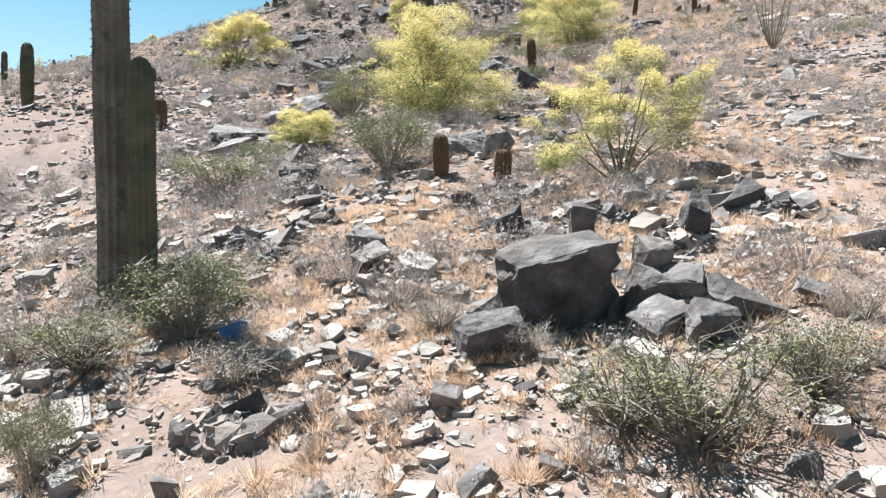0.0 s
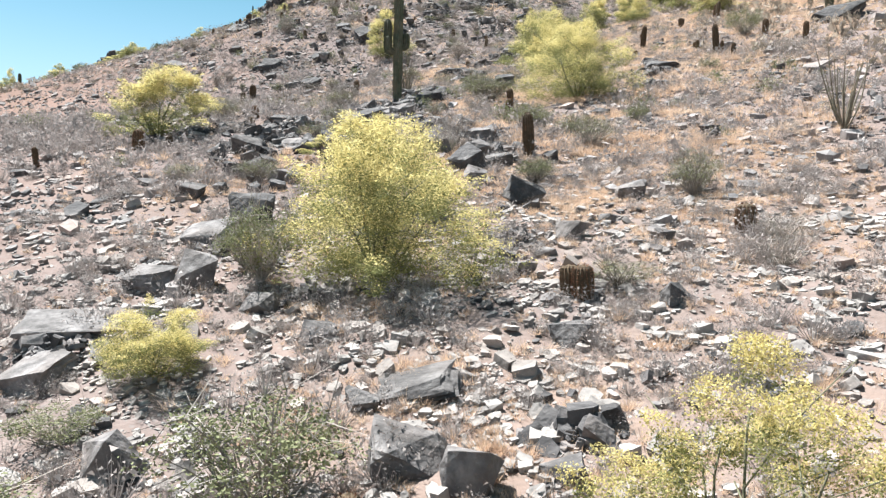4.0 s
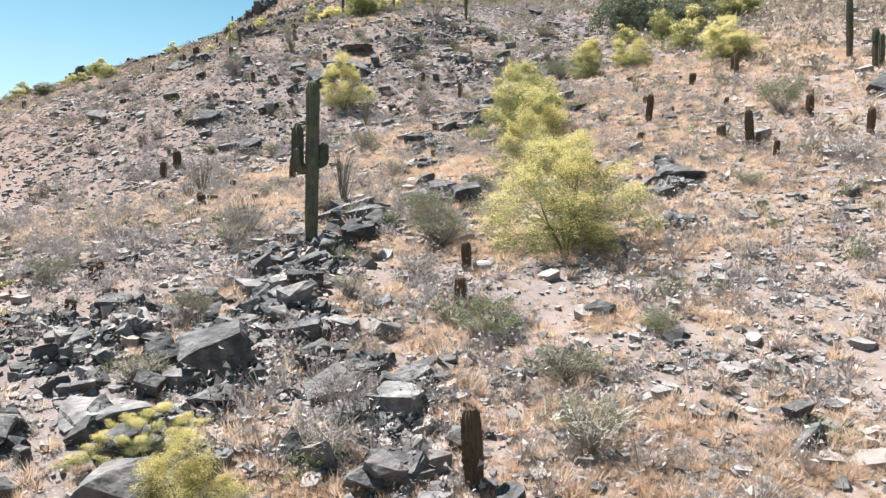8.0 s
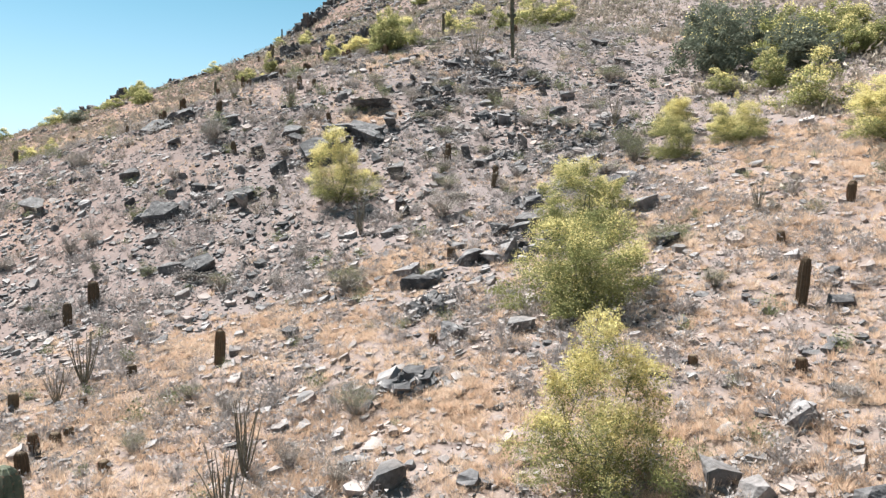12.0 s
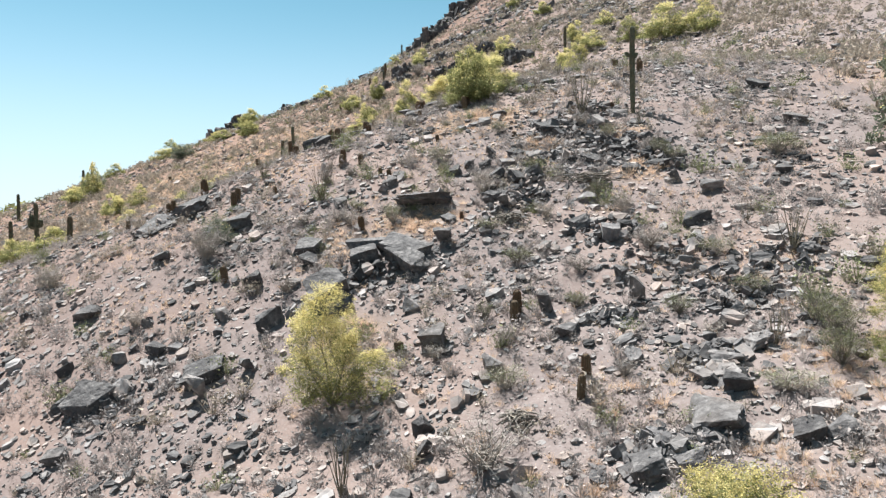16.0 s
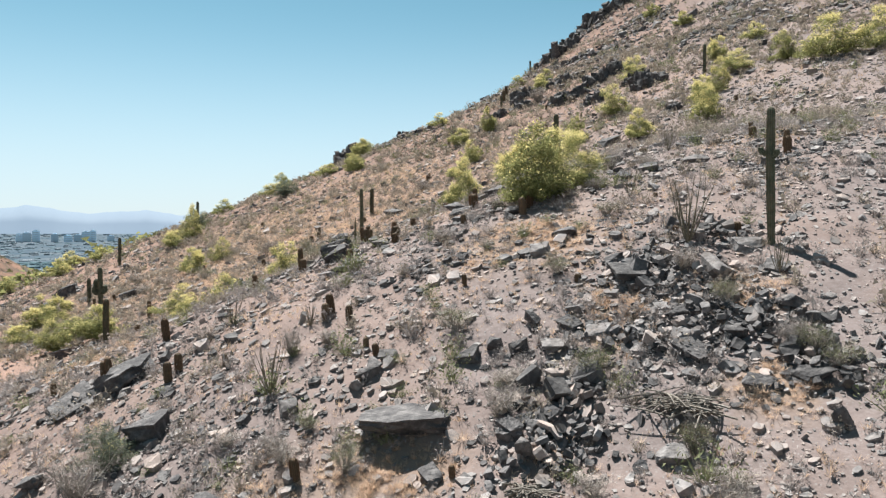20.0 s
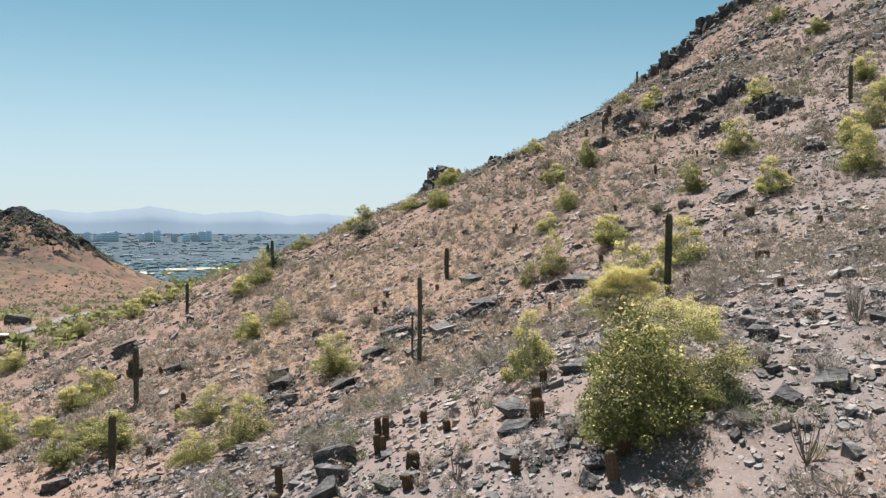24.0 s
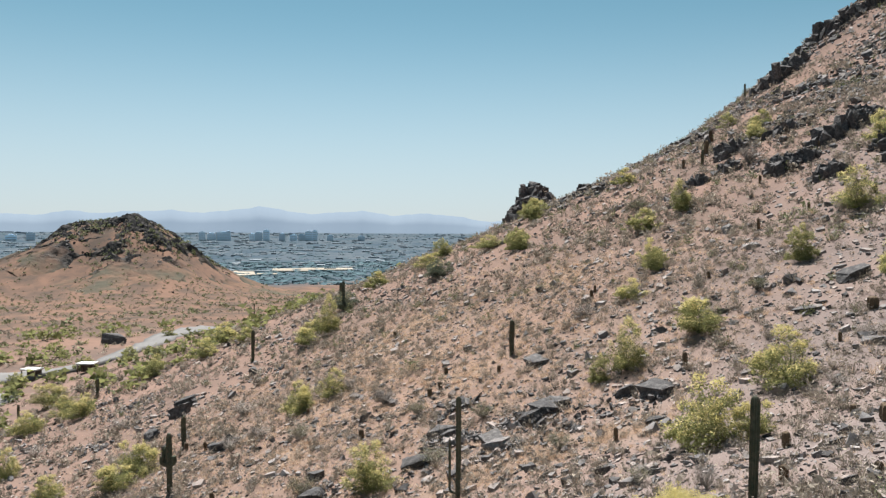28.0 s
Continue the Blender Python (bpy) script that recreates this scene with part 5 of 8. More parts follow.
barrel_cactus(-29.46, 176.83, 0.73, 0.36, True)
barrel_cactus(-43.29, 177.43, 0.80, 0.34, True)
barrel_cactus(0.75, 177.59, 0.84, 0.56, True)
barrel_cactus(-28.17, 189.52, 1.38, 0.38, True)
barrel_cactus(-23.37, 192.69, 0.87, 0.33, True)
barrel_cactus(-16.86, 195.54, 0.92, 0.38, True)
barrel_cactus(-50.18, 201.51, 1.85, 0.46, True)
barrel_cactus(-33.63, 208.15, 1.20, 0.40, True)
barrel_cactus(-29.22, 222.39, 1.03, 0.51, True)
barrel_cactus(-54.43, 232.76, 1.54, 0.51, True)
barrel_cactus(-52.84, 239.49, 2.91, 0.81, True)
barrel_cactus(-16.16, 251.44, 1.10, 0.66, True)
barrel_cactus(-56.79, 253.44, 2.53, 0.74, True)

# ocotillos
ocotillo(11.72, 28.41, 2.26, 1.51)
ocotillo(-3.66, 44.36, 1.30, 1.36)
ocotillo(-6.60, 47.59, 0.93, 0.84)
ocotillo(-0.87, 48.58, 1.94, 1.09)
ocotillo(-1.17, 50.88, 1.92, 0.96)
ocotillo(-9.84, 58.27, 1.23, 1.17)
ocotillo(-9.51, 59.43, 1.97, 1.35)
ocotillo(14.76, 63.81, 1.40, 1.00)
ocotillo(-1.73, 71.03, 1.84, 0.90)
ocotillo(10.52, 75.90, 1.31, 0.85)
ocotillo(12.17, 82.04, 1.95, 1.56)
ocotillo(10.95, 85.20, 1.06, 1.02)
ocotillo(-10.04, 90.44, 1.88, 1.41)
ocotillo(-11.20, 94.86, 1.08, 0.73)
ocotillo(-16.19, 96.14, 1.47, 1.03)
ocotillo(6.77, 97.62, 1.47, 0.84)
ocotillo(3.34, 99.88, 2.65, 1.94)
ocotillo(-10.01, 104.03, 1.12, 0.73)
ocotillo(0.06, 105.28, 1.48, 1.43)
ocotillo(-11.87, 108.56, 1.12, 0.76)
ocotillo(0.73, 113.70, 1.36, 1.02)

# shrubs
shrub(1.67, 5.10, 1.30, 0.83, "d")
shrub(2.60, 5.48, 0.87, 0.70, "d")
shrub(-3.00, 5.75, 0.57, 0.67, "g")
shrub(-0.01, 7.22, 0.66, 0.37, "n")
shrub(-2.60, 8.01, 1.32, 0.95, "g")
shrub(-3.93, 13.93, 1.82, 0.77, "g")
shrub(-0.97, 13.92, 1.70, 1.24, "g")
shrub(-3.47, 15.42, 0.97, 0.51, "g")
shrub(3.34, 18.50, 1.01, 0.48, "d")
shrub(6.08, 19.23, 0.95, 0.81, "n")
shrub(-2.24, 19.89, 1.34, 1.43, "g")
shrub(6.51, 20.36, 1.02, 0.56, "n")
shrub(-2.69, 20.76, 1.05, 0.86, "g")
shrub(6.30, 24.13, 1.08, 1.05, "b")
shrub(2.94, 25.84, 0.91, 0.63, "d")
shrub(-3.94, 27.25, 1.11, 0.71, "d")
shrub(-5.99, 27.61, 1.01, 0.61, "b")
shrub(5.06, 29.53, 1.46, 1.01, "b")
shrub(0.90, 29.74, 1.11, 0.82, "n")
shrub(1.05, 30.82, 1.08, 1.12, "n")
shrub(5.11, 31.96, 1.54, 0.76, "d")
shrub(-3.28, 32.75, 1.22, 0.70, "b")
shrub(7.35, 33.29, 0.74, 0.58, "g")
shrub(3.84, 34.00, 1.32, 0.59, "g")
shrub(3.98, 34.62, 1.33, 0.88, "g")
shrub(-3.04, 35.73, 0.94, 0.91, "b")
shrub(0.55, 36.90, 0.87, 0.76, "b")
shrub(2.24, 38.12, 1.21, 0.80, "n")
shrub(-7.92, 39.06, 1.33, 0.91, "b")
shrub(2.82, 40.55, 2.11, 1.11, "d")
shrub(-8.29, 41.16, 1.05, 0.91, "n")
shrub(2.72, 41.35, 1.50, 1.41, "b")
shrub(-3.68, 42.16, 1.44, 0.99, "b")
shrub(12.92, 42.65, 0.95, 0.64, "g")
shrub(-3.47, 43.44, 1.46, 1.16, "n")
shrub(16.97, 43.46, 1.59, 0.92, "n")
shrub(2.49, 44.02, 1.41, 1.14, "g")
shrub(-8.59, 44.91, 1.21, 0.96, "n")
shrub(-4.48, 46.20, 1.23, 0.97, "n")
shrub(4.48, 46.98, 1.31, 0.94, "d")
shrub(-1.41, 47.41, 0.97, 0.79, "b")
shrub(12.11, 47.57, 0.82, 0.47, "n")
shrub(1.17, 50.21, 0.95, 0.69, "n")
shrub(12.33, 50.46, 0.77, 0.51, "n")
shrub(-0.20, 51.28, 0.84, 0.80, "n")
shrub(17.98, 51.75, 2.08, 1.79, "g")
shrub(-4.86, 53.13, 0.80, 0.67, "b")
shrub(1.01, 53.49, 1.08, 1.03, "b")
shrub(-2.93, 55.05, 0.85, 0.81, "n")
shrub(-4.70, 56.70, 0.85, 0.61, "d")
shrub(11.42, 57.50, 0.85, 0.68, "d")
shrub(18.88, 60.61, 1.55, 0.84, "n")
shrub(10.75, 62.33, 1.42, 0.56, "g")
shrub(11.09, 63.27, 1.53, 0.61, "b")
shrub(-1.24, 64.72, 1.56, 1.22, "b")
shrub(-4.61, 66.70, 1.20, 0.81, "n")
shrub(-7.30, 67.15, 1.10, 1.08, "b")
shrub(-4.39, 69.72, 0.96, 0.82, "n")
shrub(-11.90, 70.23, 0.74, 0.63, "d")
shrub(-15.02, 71.00, 0.54, 0.92, "d")
shrub(-9.58, 71.11, 0.63, 0.70, "d")
shrub(2.21, 71.64, 2.18, 1.64, "n")
shrub(-21.00, 73.01, 1.44, 0.91, "n")
shrub(10.46, 73.32, 1.82, 0.70, "b")
shrub(-17.77, 73.78, 1.18, 1.24, "n")
shrub(11.98, 74.30, 1.35, 1.28, "d")
shrub(-16.98, 74.52, 1.20, 1.14, "n")
shrub(2.31, 75.31, 1.39, 0.95, "b")
shrub(6.06, 75.29, 0.87, 0.69, "n")
shrub(12.21, 75.77, 1.45, 1.26, "d")
shrub(11.91, 76.91, 1.22, 1.30, "d")
shrub(8.76, 77.04, 0.76, 0.50, "n")
shrub(-0.52, 77.26, 0.96, 0.57, "n")
shrub(1.88, 77.43, 0.87, 0.83, "n")
shrub(7.83, 78.47, 1.00, 0.84, "d")
shrub(10.29, 79.26, 1.34, 0.93, "d")
shrub(0.91, 79.48, 0.66, 0.91, "d")
shrub(4.26, 79.82, 0.93, 0.71, "d")
shrub(-15.01, 80.85, 1.12, 0.85, "n")
shrub(4.24, 82.03, 1.12, 0.81, "n")
shrub(-8.43, 82.15, 0.99, 0.73, "n")
shrub(9.43, 82.42, 1.34, 0.92, "b")
shrub(1.55, 83.16, 1.28, 0.85, "d")
shrub(7.01, 83.74, 1.83, 1.00, "n")
shrub(-14.17, 85.53, 2.03, 1.93, "n")
shrub(-0.08, 85.84, 1.34, 0.77, "d")
shrub(-23.62, 86.21, 1.24, 1.18, "n")
shrub(-24.39, 86.38, 1.25, 0.99, "n")
shrub(2.46, 86.97, 1.15, 0.88, "n")
shrub(5.96, 87.04, 0.90, 0.75, "n")
shrub(-5.02, 87.17, 1.04, 1.15, "b")
shrub(-7.24, 87.19, 1.07, 0.95, "n")
shrub(5.82, 87.75, 1.27, 0.58, "n")
shrub(-7.98, 87.78, 1.03, 0.73, "n")
shrub(-10.04, 87.99, 1.15, 0.67, "n")
shrub(-7.30, 88.70, 0.77, 0.64, "d")
shrub(4.77, 88.83, 0.92, 0.97, "d")
shrub(-0.94, 89.72, 1.37, 1.15, "n")
shrub(-1.28, 91.05, 1.27, 0.63, "n")
shrub(1.33, 91.61, 1.19, 1.01, "d")
shrub(13.39, 92.45, 2.03, 1.15, "g")
shrub(8.49, 92.55, 1.34, 0.90, "b")
shrub(-10.62, 92.62, 0.91, 1.30, "n")
shrub(7.74, 92.98, 1.04, 1.16, "d")
shrub(-9.29, 93.15, 0.98, 0.72, "n")
shrub(7.16, 93.29, 0.86, 1.09, "n")
shrub(-4.24, 93.78, 1.33, 1.02, "b")
shrub(-16.60, 94.77, 1.28, 0.91, "n")
shrub(5.08, 95.33, 0.98, 1.08, "b")
shrub(-1.43, 97.62, 1.03, 0.89, "b")
shrub(3.48, 97.67, 1.17, 1.13, "n")
shrub(-5.43, 100.31, 0.76, 0.72, "n")
shrub(-8.35, 102.00, 1.02, 0.74, "n")
shrub(-0.55, 102.82, 1.11, 0.74, "b")
shrub(5.30, 105.46, 0.89, 0.63, "n")
shrub(-7.08, 106.32, 1.13, 1.00, "n")
shrub(-1.87, 106.60, 1.02, 0.67, "n")
shrub(-20.37, 109.38, 1.79, 1.54, "b")
shrub(0.07, 110.00, 1.46, 0.89, "n")
shrub(-1.90, 110.72, 0.88, 0.94, "n")
shrub(-8.56, 113.06, 1.03, 0.87, "n")
shrub(0.55, 115.01, 0.83, 1.18, "n")
shrub(-20.19, 115.36, 1.14, 0.82, "b")
shrub(-12.90, 115.94, 1.31, 1.00, "b")
shrub(-16.58, 118.37, 1.79, 1.18, "b")
shrub(-12.35, 129.12, 1.30, 1.36, "n")
shrub(-17.14, 132.27, 1.50, 1.14, "b")
shrub(-48.12, 135.95, 2.31, 1.95, "d")
shrub(-82.22, 140.98, 4.32, 2.05, "n")
shrub(-38.64, 141.34, 2.55, 1.45, "b")
shrub(-27.31, 141.53, 1.78, 1.32, "d")
shrub(-111.90, 143.28, 2.74, 1.86, "n")
shrub(-68.98, 144.29, 2.56, 1.52, "n")
shrub(-60.46, 146.57, 2.57, 1.90, "b")
shrub(-10.57, 146.80, 1.41, 1.00, "n")
shrub(-67.14, 146.87, 2.41, 1.43, "n")
shrub(-39.02, 148.67, 1.95, 1.39, "d")
shrub(-47.58, 150.05, 1.87, 1.52, "b")
shrub(-105.10, 152.02, 3.20, 1.90, "n")
shrub(-78.27, 153.15, 3.09, 1.96, "n")
shrub(-54.89, 153.23, 2.62, 1.94, "n")
shrub(-10.49, 156.95, 2.03, 1.16, "n")
shrub(-65.05, 158.42, 2.30, 1.56, "n")
shrub(-25.64, 165.68, 1.84, 1.45, "n")
shrub(-41.07, 170.63, 2.79, 1.66, "n")
shrub(-22.56, 170.52, 2.14, 1.53, "d")
shrub(-43.93, 206.27, 3.31, 2.36, "d")
shrub(-52.24, 208.93, 3.08, 2.51, "d")
shrub(-40.02, 223.55, 4.05, 3.37, "n")

shrub(-3.27, 7.18, 1.20, 0.70, "d")
shrub(-1.76, 6.75, 0.90, 0.45, "n")
shrub(-4.06, 7.50, 0.80, 0.60, "n")
shrub(-2.63, 9.09, 1.20, 0.60, "b")
shrub(1.24, 5.39, 1.00, 0.60, "d")
shrub(0.72, 6.60, 0.50, 0.35, "n")
shrub(3.47, 6.47, 0.56, 0.40, "n")
shrub(-3.86, 9.24, 0.80, 0.50, "b")
shrub(6.06, 23.57, 1.10, 0.95, "b")
shrub(3.11, 26.30, 0.85, 0.65, "g")
shrub(2.80, 42.88, 1.60, 0.90, "b")
shrub(-3.19, 36.19, 1.00, 0.80, "b")
shrub(7.42, 33.77, 0.70, 0.60, "b")

# rock outcrops
outcrop(-8.02, 184.27, 2.76, 3.42, 31)
outcrop(-24.31, 205.91, 5.07, 2.54, 31)
outcrop(-15.09, 208.01, 5.76, 3.29, 31)
outcrop(-31.66, 212.05, 4.97, 3.20, 38)
outcrop(-17.90, 213.55, 6.10, 4.06, 24)
outcrop(-30.06, 216.22, 4.90, 2.86, 38)
outcrop(-33.22, 217.06, 4.73, 3.79, 31)
outcrop(-46.14, 217.72, 4.49, 2.25, 38)
outcrop(-42.90, 222.79, 4.07, 3.06, 31)
outcrop(-29.00, 224.88, 6.01, 3.86, 38)
outcrop(-25.88, 228.93, 7.09, 4.50, 38)
outcrop(-46.29, 232.73, 5.88, 3.92, 38)
outcrop(-26.58, 234.68, 6.36, 4.31, 31)
outcrop(-38.22, 238.85, 4.97, 3.72, 24)
outcrop(-96.80, 247.39, 9.97, 5.37, 38)
outcrop(-84.04, 249.25, 4.97, 2.73, 38)
outcrop(-88.58, 258.99, 3.95, 2.11, 38)
outcrop(-158.00, 345.00, 13.00, 5.00, 38)
outcrop(-151.00, 340.00, 11.00, 4.50, 20)
outcrop(-164.00, 340.00, 9.00, 4.00, 50)
outcrop(-61.27, 313.12, 11.85, 7.40, 38)
outcrop(-59.31, 320.63, 9.11, 4.56, 38)
outcrop(-43.38, 341.72, 10.93, 7.02, 38)
outcrop(-49.98, 342.66, 11.17, 7.18, 38)
outcrop(-57.45, 342.81, 11.40, 6.52, 38)

# boulders and rocks
boulder(2.41, 4.63, 0.20, 0.13, -0)
boulder(2.22, 4.80, 0.27, 0.17, -0)
boulder(0.25, 4.95, 0.28, 0.13, -0)
boulder(0.70, 4.99, 0.18, 0.08, -0)
boulder(-0.82, 5.14, 0.22, 0.09, -0)
boulder(-1.90, 5.46, 0.18, 0.18, -0)
boulder(-1.41, 5.98, 0.32, 0.13, -0)
boulder(-2.31, 5.96, 0.25, 0.11, -0)
boulder(0.02, 5.99, 0.26, 0.22, -0)
boulder(-1.10, 6.05, 0.31, 0.18, -0)
boulder(-1.99, 6.04, 0.24, 0.15, -0)
boulder(-0.68, 6.66, 0.24, 0.17, -0)
boulder(-1.98, 6.71, 0.22, 0.14, -0)
great_boulder(1.04, 7.18, 1.0, 0.9, 22)
boulder(3.23, 6.96, 0.30, 0.17, -0)
boulder(1.86, 7.26, 0.41, 0.47, -0)
boulder(1.62, 7.34, 0.29, 0.29, -0)
blue_rock(-2.06, 7.73, 0.27, 0.19, -0)
boulder(4.32, 8.16, 0.43, 0.24, -0)
boulder(2.76, 9.06, 0.32, 0.25, -0)
boulder(-1.60, 9.18, 0.29, 0.19, -0)
boulder(1.80, 9.83, 0.48, 0.26, -0)
boulder(-2.12, 10.41, 0.62, 0.19, -0)
boulder(5.69, 10.94, 0.69, 0.26, -0)
boulder(1.15, 11.15, 0.52, 0.17, -1)
boulder(1.47, 11.23, 0.27, 0.19, -1)
boulder(0.34, 11.38, 0.37, 0.23, -1)
boulder(1.03, 11.38, 0.23, 0.16, -1, True)
boulder(3.99, 11.42, 0.28, 0.24, -0)
boulder(3.95, 11.58, 0.34, 0.27, -1)
boulder(0.87, 11.72, 0.22, 0.16, -1)
boulder(-2.00, 11.88, 0.39, 0.17, -1)
boulder(0.74, 11.97, 0.23, 0.21, -1)
boulder(-0.90, 12.07, 0.25, 0.15, -1)
boulder(1.31, 13.03, 0.41, 0.19, -1)
boulder(-2.52, 13.08, 0.57, 0.35, -0)
boulder(2.75, 13.20, 0.39, 0.21, -1)
boulder(0.99, 13.89, 0.58, 0.44, -1)
boulder(1.80, 13.99, 0.45, 0.19, -1)
boulder(2.23, 14.69, 0.35, 0.29, -1)
boulder(-2.59, 14.83, 0.61, 0.43, -1)
boulder(2.02, 14.94, 0.35, 0.27, -1)
boulder(2.51, 14.96, 0.21, 0.27, -1, True)
boulder(0.45, 16.01, 1.00, 0.25, -1)
boulder(-0.18, 15.91, 0.39, 0.23, -1, True)
boulder(2.46, 17.13, 0.58, 0.31, -1, True)
boulder(-4.59, 17.25, 0.86, 0.29, -1)
boulder(-5.95, 17.44, 0.53, 0.22, -1)
boulder(-0.99, 17.59, 0.45, 0.30, -1)
boulder(3.98, 17.75, 0.41, 0.31, -1, True)
boulder(-4.72, 18.54, 1.41, 0.36, -1)
boulder(-2.10, 19.08, 0.64, 0.22, -1)
boulder(-1.04, 19.04, 0.30, 0.34, -1)
boulder(-0.20, 19.09, 0.39, 0.22, -1)
boulder(-0.47, 19.70, 0.42, 0.21, -1)
boulder(2.14, 19.81, 0.35, 0.27, -1)
boulder(-3.43, 20.00, 0.60, 0.66, -1)
boulder(-4.14, 20.20, 0.83, 0.44, -1)
boulder(1.78, 20.45, 0.41, 0.32, -1)
boulder(2.58, 20.78, 0.39, 0.14, -1)
boulder(4.65, 20.79, 0.33, 0.18, -1)
boulder(3.14, 21.32, 0.66, 0.41, -1)
boulder(3.84, 22.11, 0.39, 0.21, -1)
boulder(7.36, 23.94, 0.45, 0.15, -1)
boulder(1.53, 26.22, 0.52, 0.27, -1)
boulder(-2.95, 27.21, 0.49, 0.33, -1)
boulder(8.34, 28.99, 0.68, 0.29, -1, True)
boulder(1.88, 29.48, 0.85, 0.41, -1, True)
boulder(2.61, 29.41, 0.40, 0.37, -1)
boulder(0.96, 29.51, 0.40, 0.60, -1)
boulder(-2.18, 29.74, 0.89, 0.45, -1)
boulder(8.51, 29.79, 0.56, 0.36, -1, True)
boulder(2.34, 29.84, 0.45, 0.35, -1)
boulder(0.32, 29.91, 0.54, 0.46, -1, True)
boulder(1.92, 31.07, 0.91, 0.63, -1)
boulder(-3.28, 31.37, 1.53, 0.46, -1)
boulder(-1.52, 31.99, 0.96, 0.37, -1, True)
boulder(4.24, 32.00, 0.48, 0.27, -1)
boulder(1.77, 32.14, 0.53, 0.27, -1)
boulder(-4.14, 32.43, 0.49, 0.28, -1)
boulder(-2.18, 32.61, 1.00, 0.39, -1)
boulder(-0.85, 32.58, 0.68, 0.39, -1, True)
boulder(-4.75, 32.71, 0.55, 0.37, -1, True)
boulder(-1.63, 33.26, 1.26, 0.77, -1)
boulder(0.20, 33.34, 0.71, 0.54, -1, True)
boulder(-5.51, 33.98, 0.74, 0.40, -1, True)
boulder(1.61, 34.29, 0.61, 0.36, -1)
boulder(0.78, 34.58, 0.74, 0.53, -1)
boulder(6.25, 34.63, 0.77, 0.32, -1, True)
boulder(-5.14, 34.64, 0.52, 0.38, -1, True)
boulder(-4.41, 35.17, 0.66, 0.35, -1)
boulder(-0.86, 35.36, 0.65, 0.44, -1)
boulder(-0.88, 36.22, 1.10, 0.40, -1, True)
boulder(-5.25, 36.82, 0.83, 0.47, -1, True)
boulder(-1.74, 37.32, 1.15, 0.49, -1)
boulder(-0.67, 37.53, 1.03, 0.73, -1, True)
boulder(-1.98, 38.98, 0.80, 0.59, -1)
boulder(9.74, 40.30, 1.12, 0.36, -1, True)
boulder(-0.13, 40.51, 1.18, 0.67, -1, True)
boulder(0.42, 41.89, 1.08, 0.59, -1, True)
boulder(-1.85, 42.81, 1.12, 0.38, -1)
boulder(10.48, 43.18, 0.63, 0.45, 2, True)
boulder(0.42, 44.26, 1.34, 0.73, -1, True)
boulder(11.39, 44.78, 1.76, 0.46, -1, True)
boulder(0.40, 44.86, 0.81, 0.40, 2, True)
boulder(-0.84, 45.06, 0.89, 0.50, -1, True)
boulder(0.93, 45.17, 0.71, 0.35, 2)
boulder(3.93, 45.56, 1.10, 0.73, 2, True)
boulder(2.96, 45.71, 1.41, 0.51, -1, True)
boulder(10.97, 45.69, 0.60, 0.26, 2, True)
boulder(0.06, 46.06, 1.02, 0.55, 2)
boulder(12.95, 46.59, 0.75, 0.27, 2)
boulder(8.69, 46.65, 0.57, 0.43, 2, True)
boulder(11.32, 46.91, 0.77, 0.44, 2, True)
boulder(1.82, 47.40, 1.09, 0.59, 2)
boulder(9.51, 47.78, 0.61, 0.34, 2)
boulder(3.01, 47.97, 1.12, 0.68, 2, True)
boulder(8.93, 48.44, 0.73, 0.50, 2)
boulder(2.39, 49.68, 0.90, 0.64, 2)
boulder(11.06, 49.84, 0.83, 0.38, 2)
boulder(23.39, 52.12, 3.68, 1.00, -1, True)
boulder(2.46, 54.81, 1.30, 0.35, 2, True)
boulder(14.07, 54.88, 0.74, 0.39, 2, True)
boulder(5.60, 57.55, 0.92, 0.52, 2)
boulder(3.42, 58.00, 0.94, 0.53, 2, True)
boulder(11.03, 62.22, 0.85, 0.41, 10, True)
boulder(1.82, 63.27, 1.23, 0.63, 2, True)
boulder(2.36, 63.99, 0.87, 0.43, 10)
boulder(6.68, 64.57, 1.28, 0.48, 10)
boulder(4.65, 64.81, 0.88, 0.50, 10)
boulder(5.46, 64.96, 0.68, 0.98, 10)
boulder(7.07, 65.09, 0.88, 0.75, 10)
boulder(3.79, 65.18, 1.17, 0.55, 2, True)
boulder(1.21, 65.19, 1.08, 0.46, 10)
boulder(11.14, 67.20, 1.37, 0.69, 10)
boulder(6.01, 67.15, 0.97, 0.62, 10, True)
boulder(3.21, 67.06, 0.66, 0.28, 10)
boulder(6.43, 67.94, 1.20, 0.79, 10)
boulder(5.01, 68.06, 0.85, 0.51, 10, True)
boulder(-9.33, 70.05, 1.50, 0.59, 10, True)
boulder(-10.68, 70.19, 1.34, 0.51, 2)
boulder(6.70, 70.64, 1.02, 0.63, 10, True)
boulder(7.71, 70.64, 1.01, 0.39, 10, True)
boulder(11.34, 71.10, 0.73, 0.47, 10, True)
boulder(10.57, 71.25, 0.83, 0.55, 10, True)
boulder(8.52, 72.43, 1.48, 0.76, 10)
boulder(0.35, 72.52, 0.66, 0.44, 10, True)
boulder(0.03, 73.65, 0.65, 0.73, 10, True)
boulder(9.16, 73.88, 0.82, 0.70, 10, True)
boulder(-13.26, 73.89, 0.93, 0.49, 10)
boulder(8.41, 74.58, 0.81, 0.29, 16)
boulder(9.06, 74.69, 0.81, 0.40, 16)
boulder(9.01, 75.37, 0.98, 0.30, 16)
boulder(10.09, 76.04, 0.85, 0.42, 16)
boulder(-14.33, 76.60, 1.79, 0.64, 2, True)
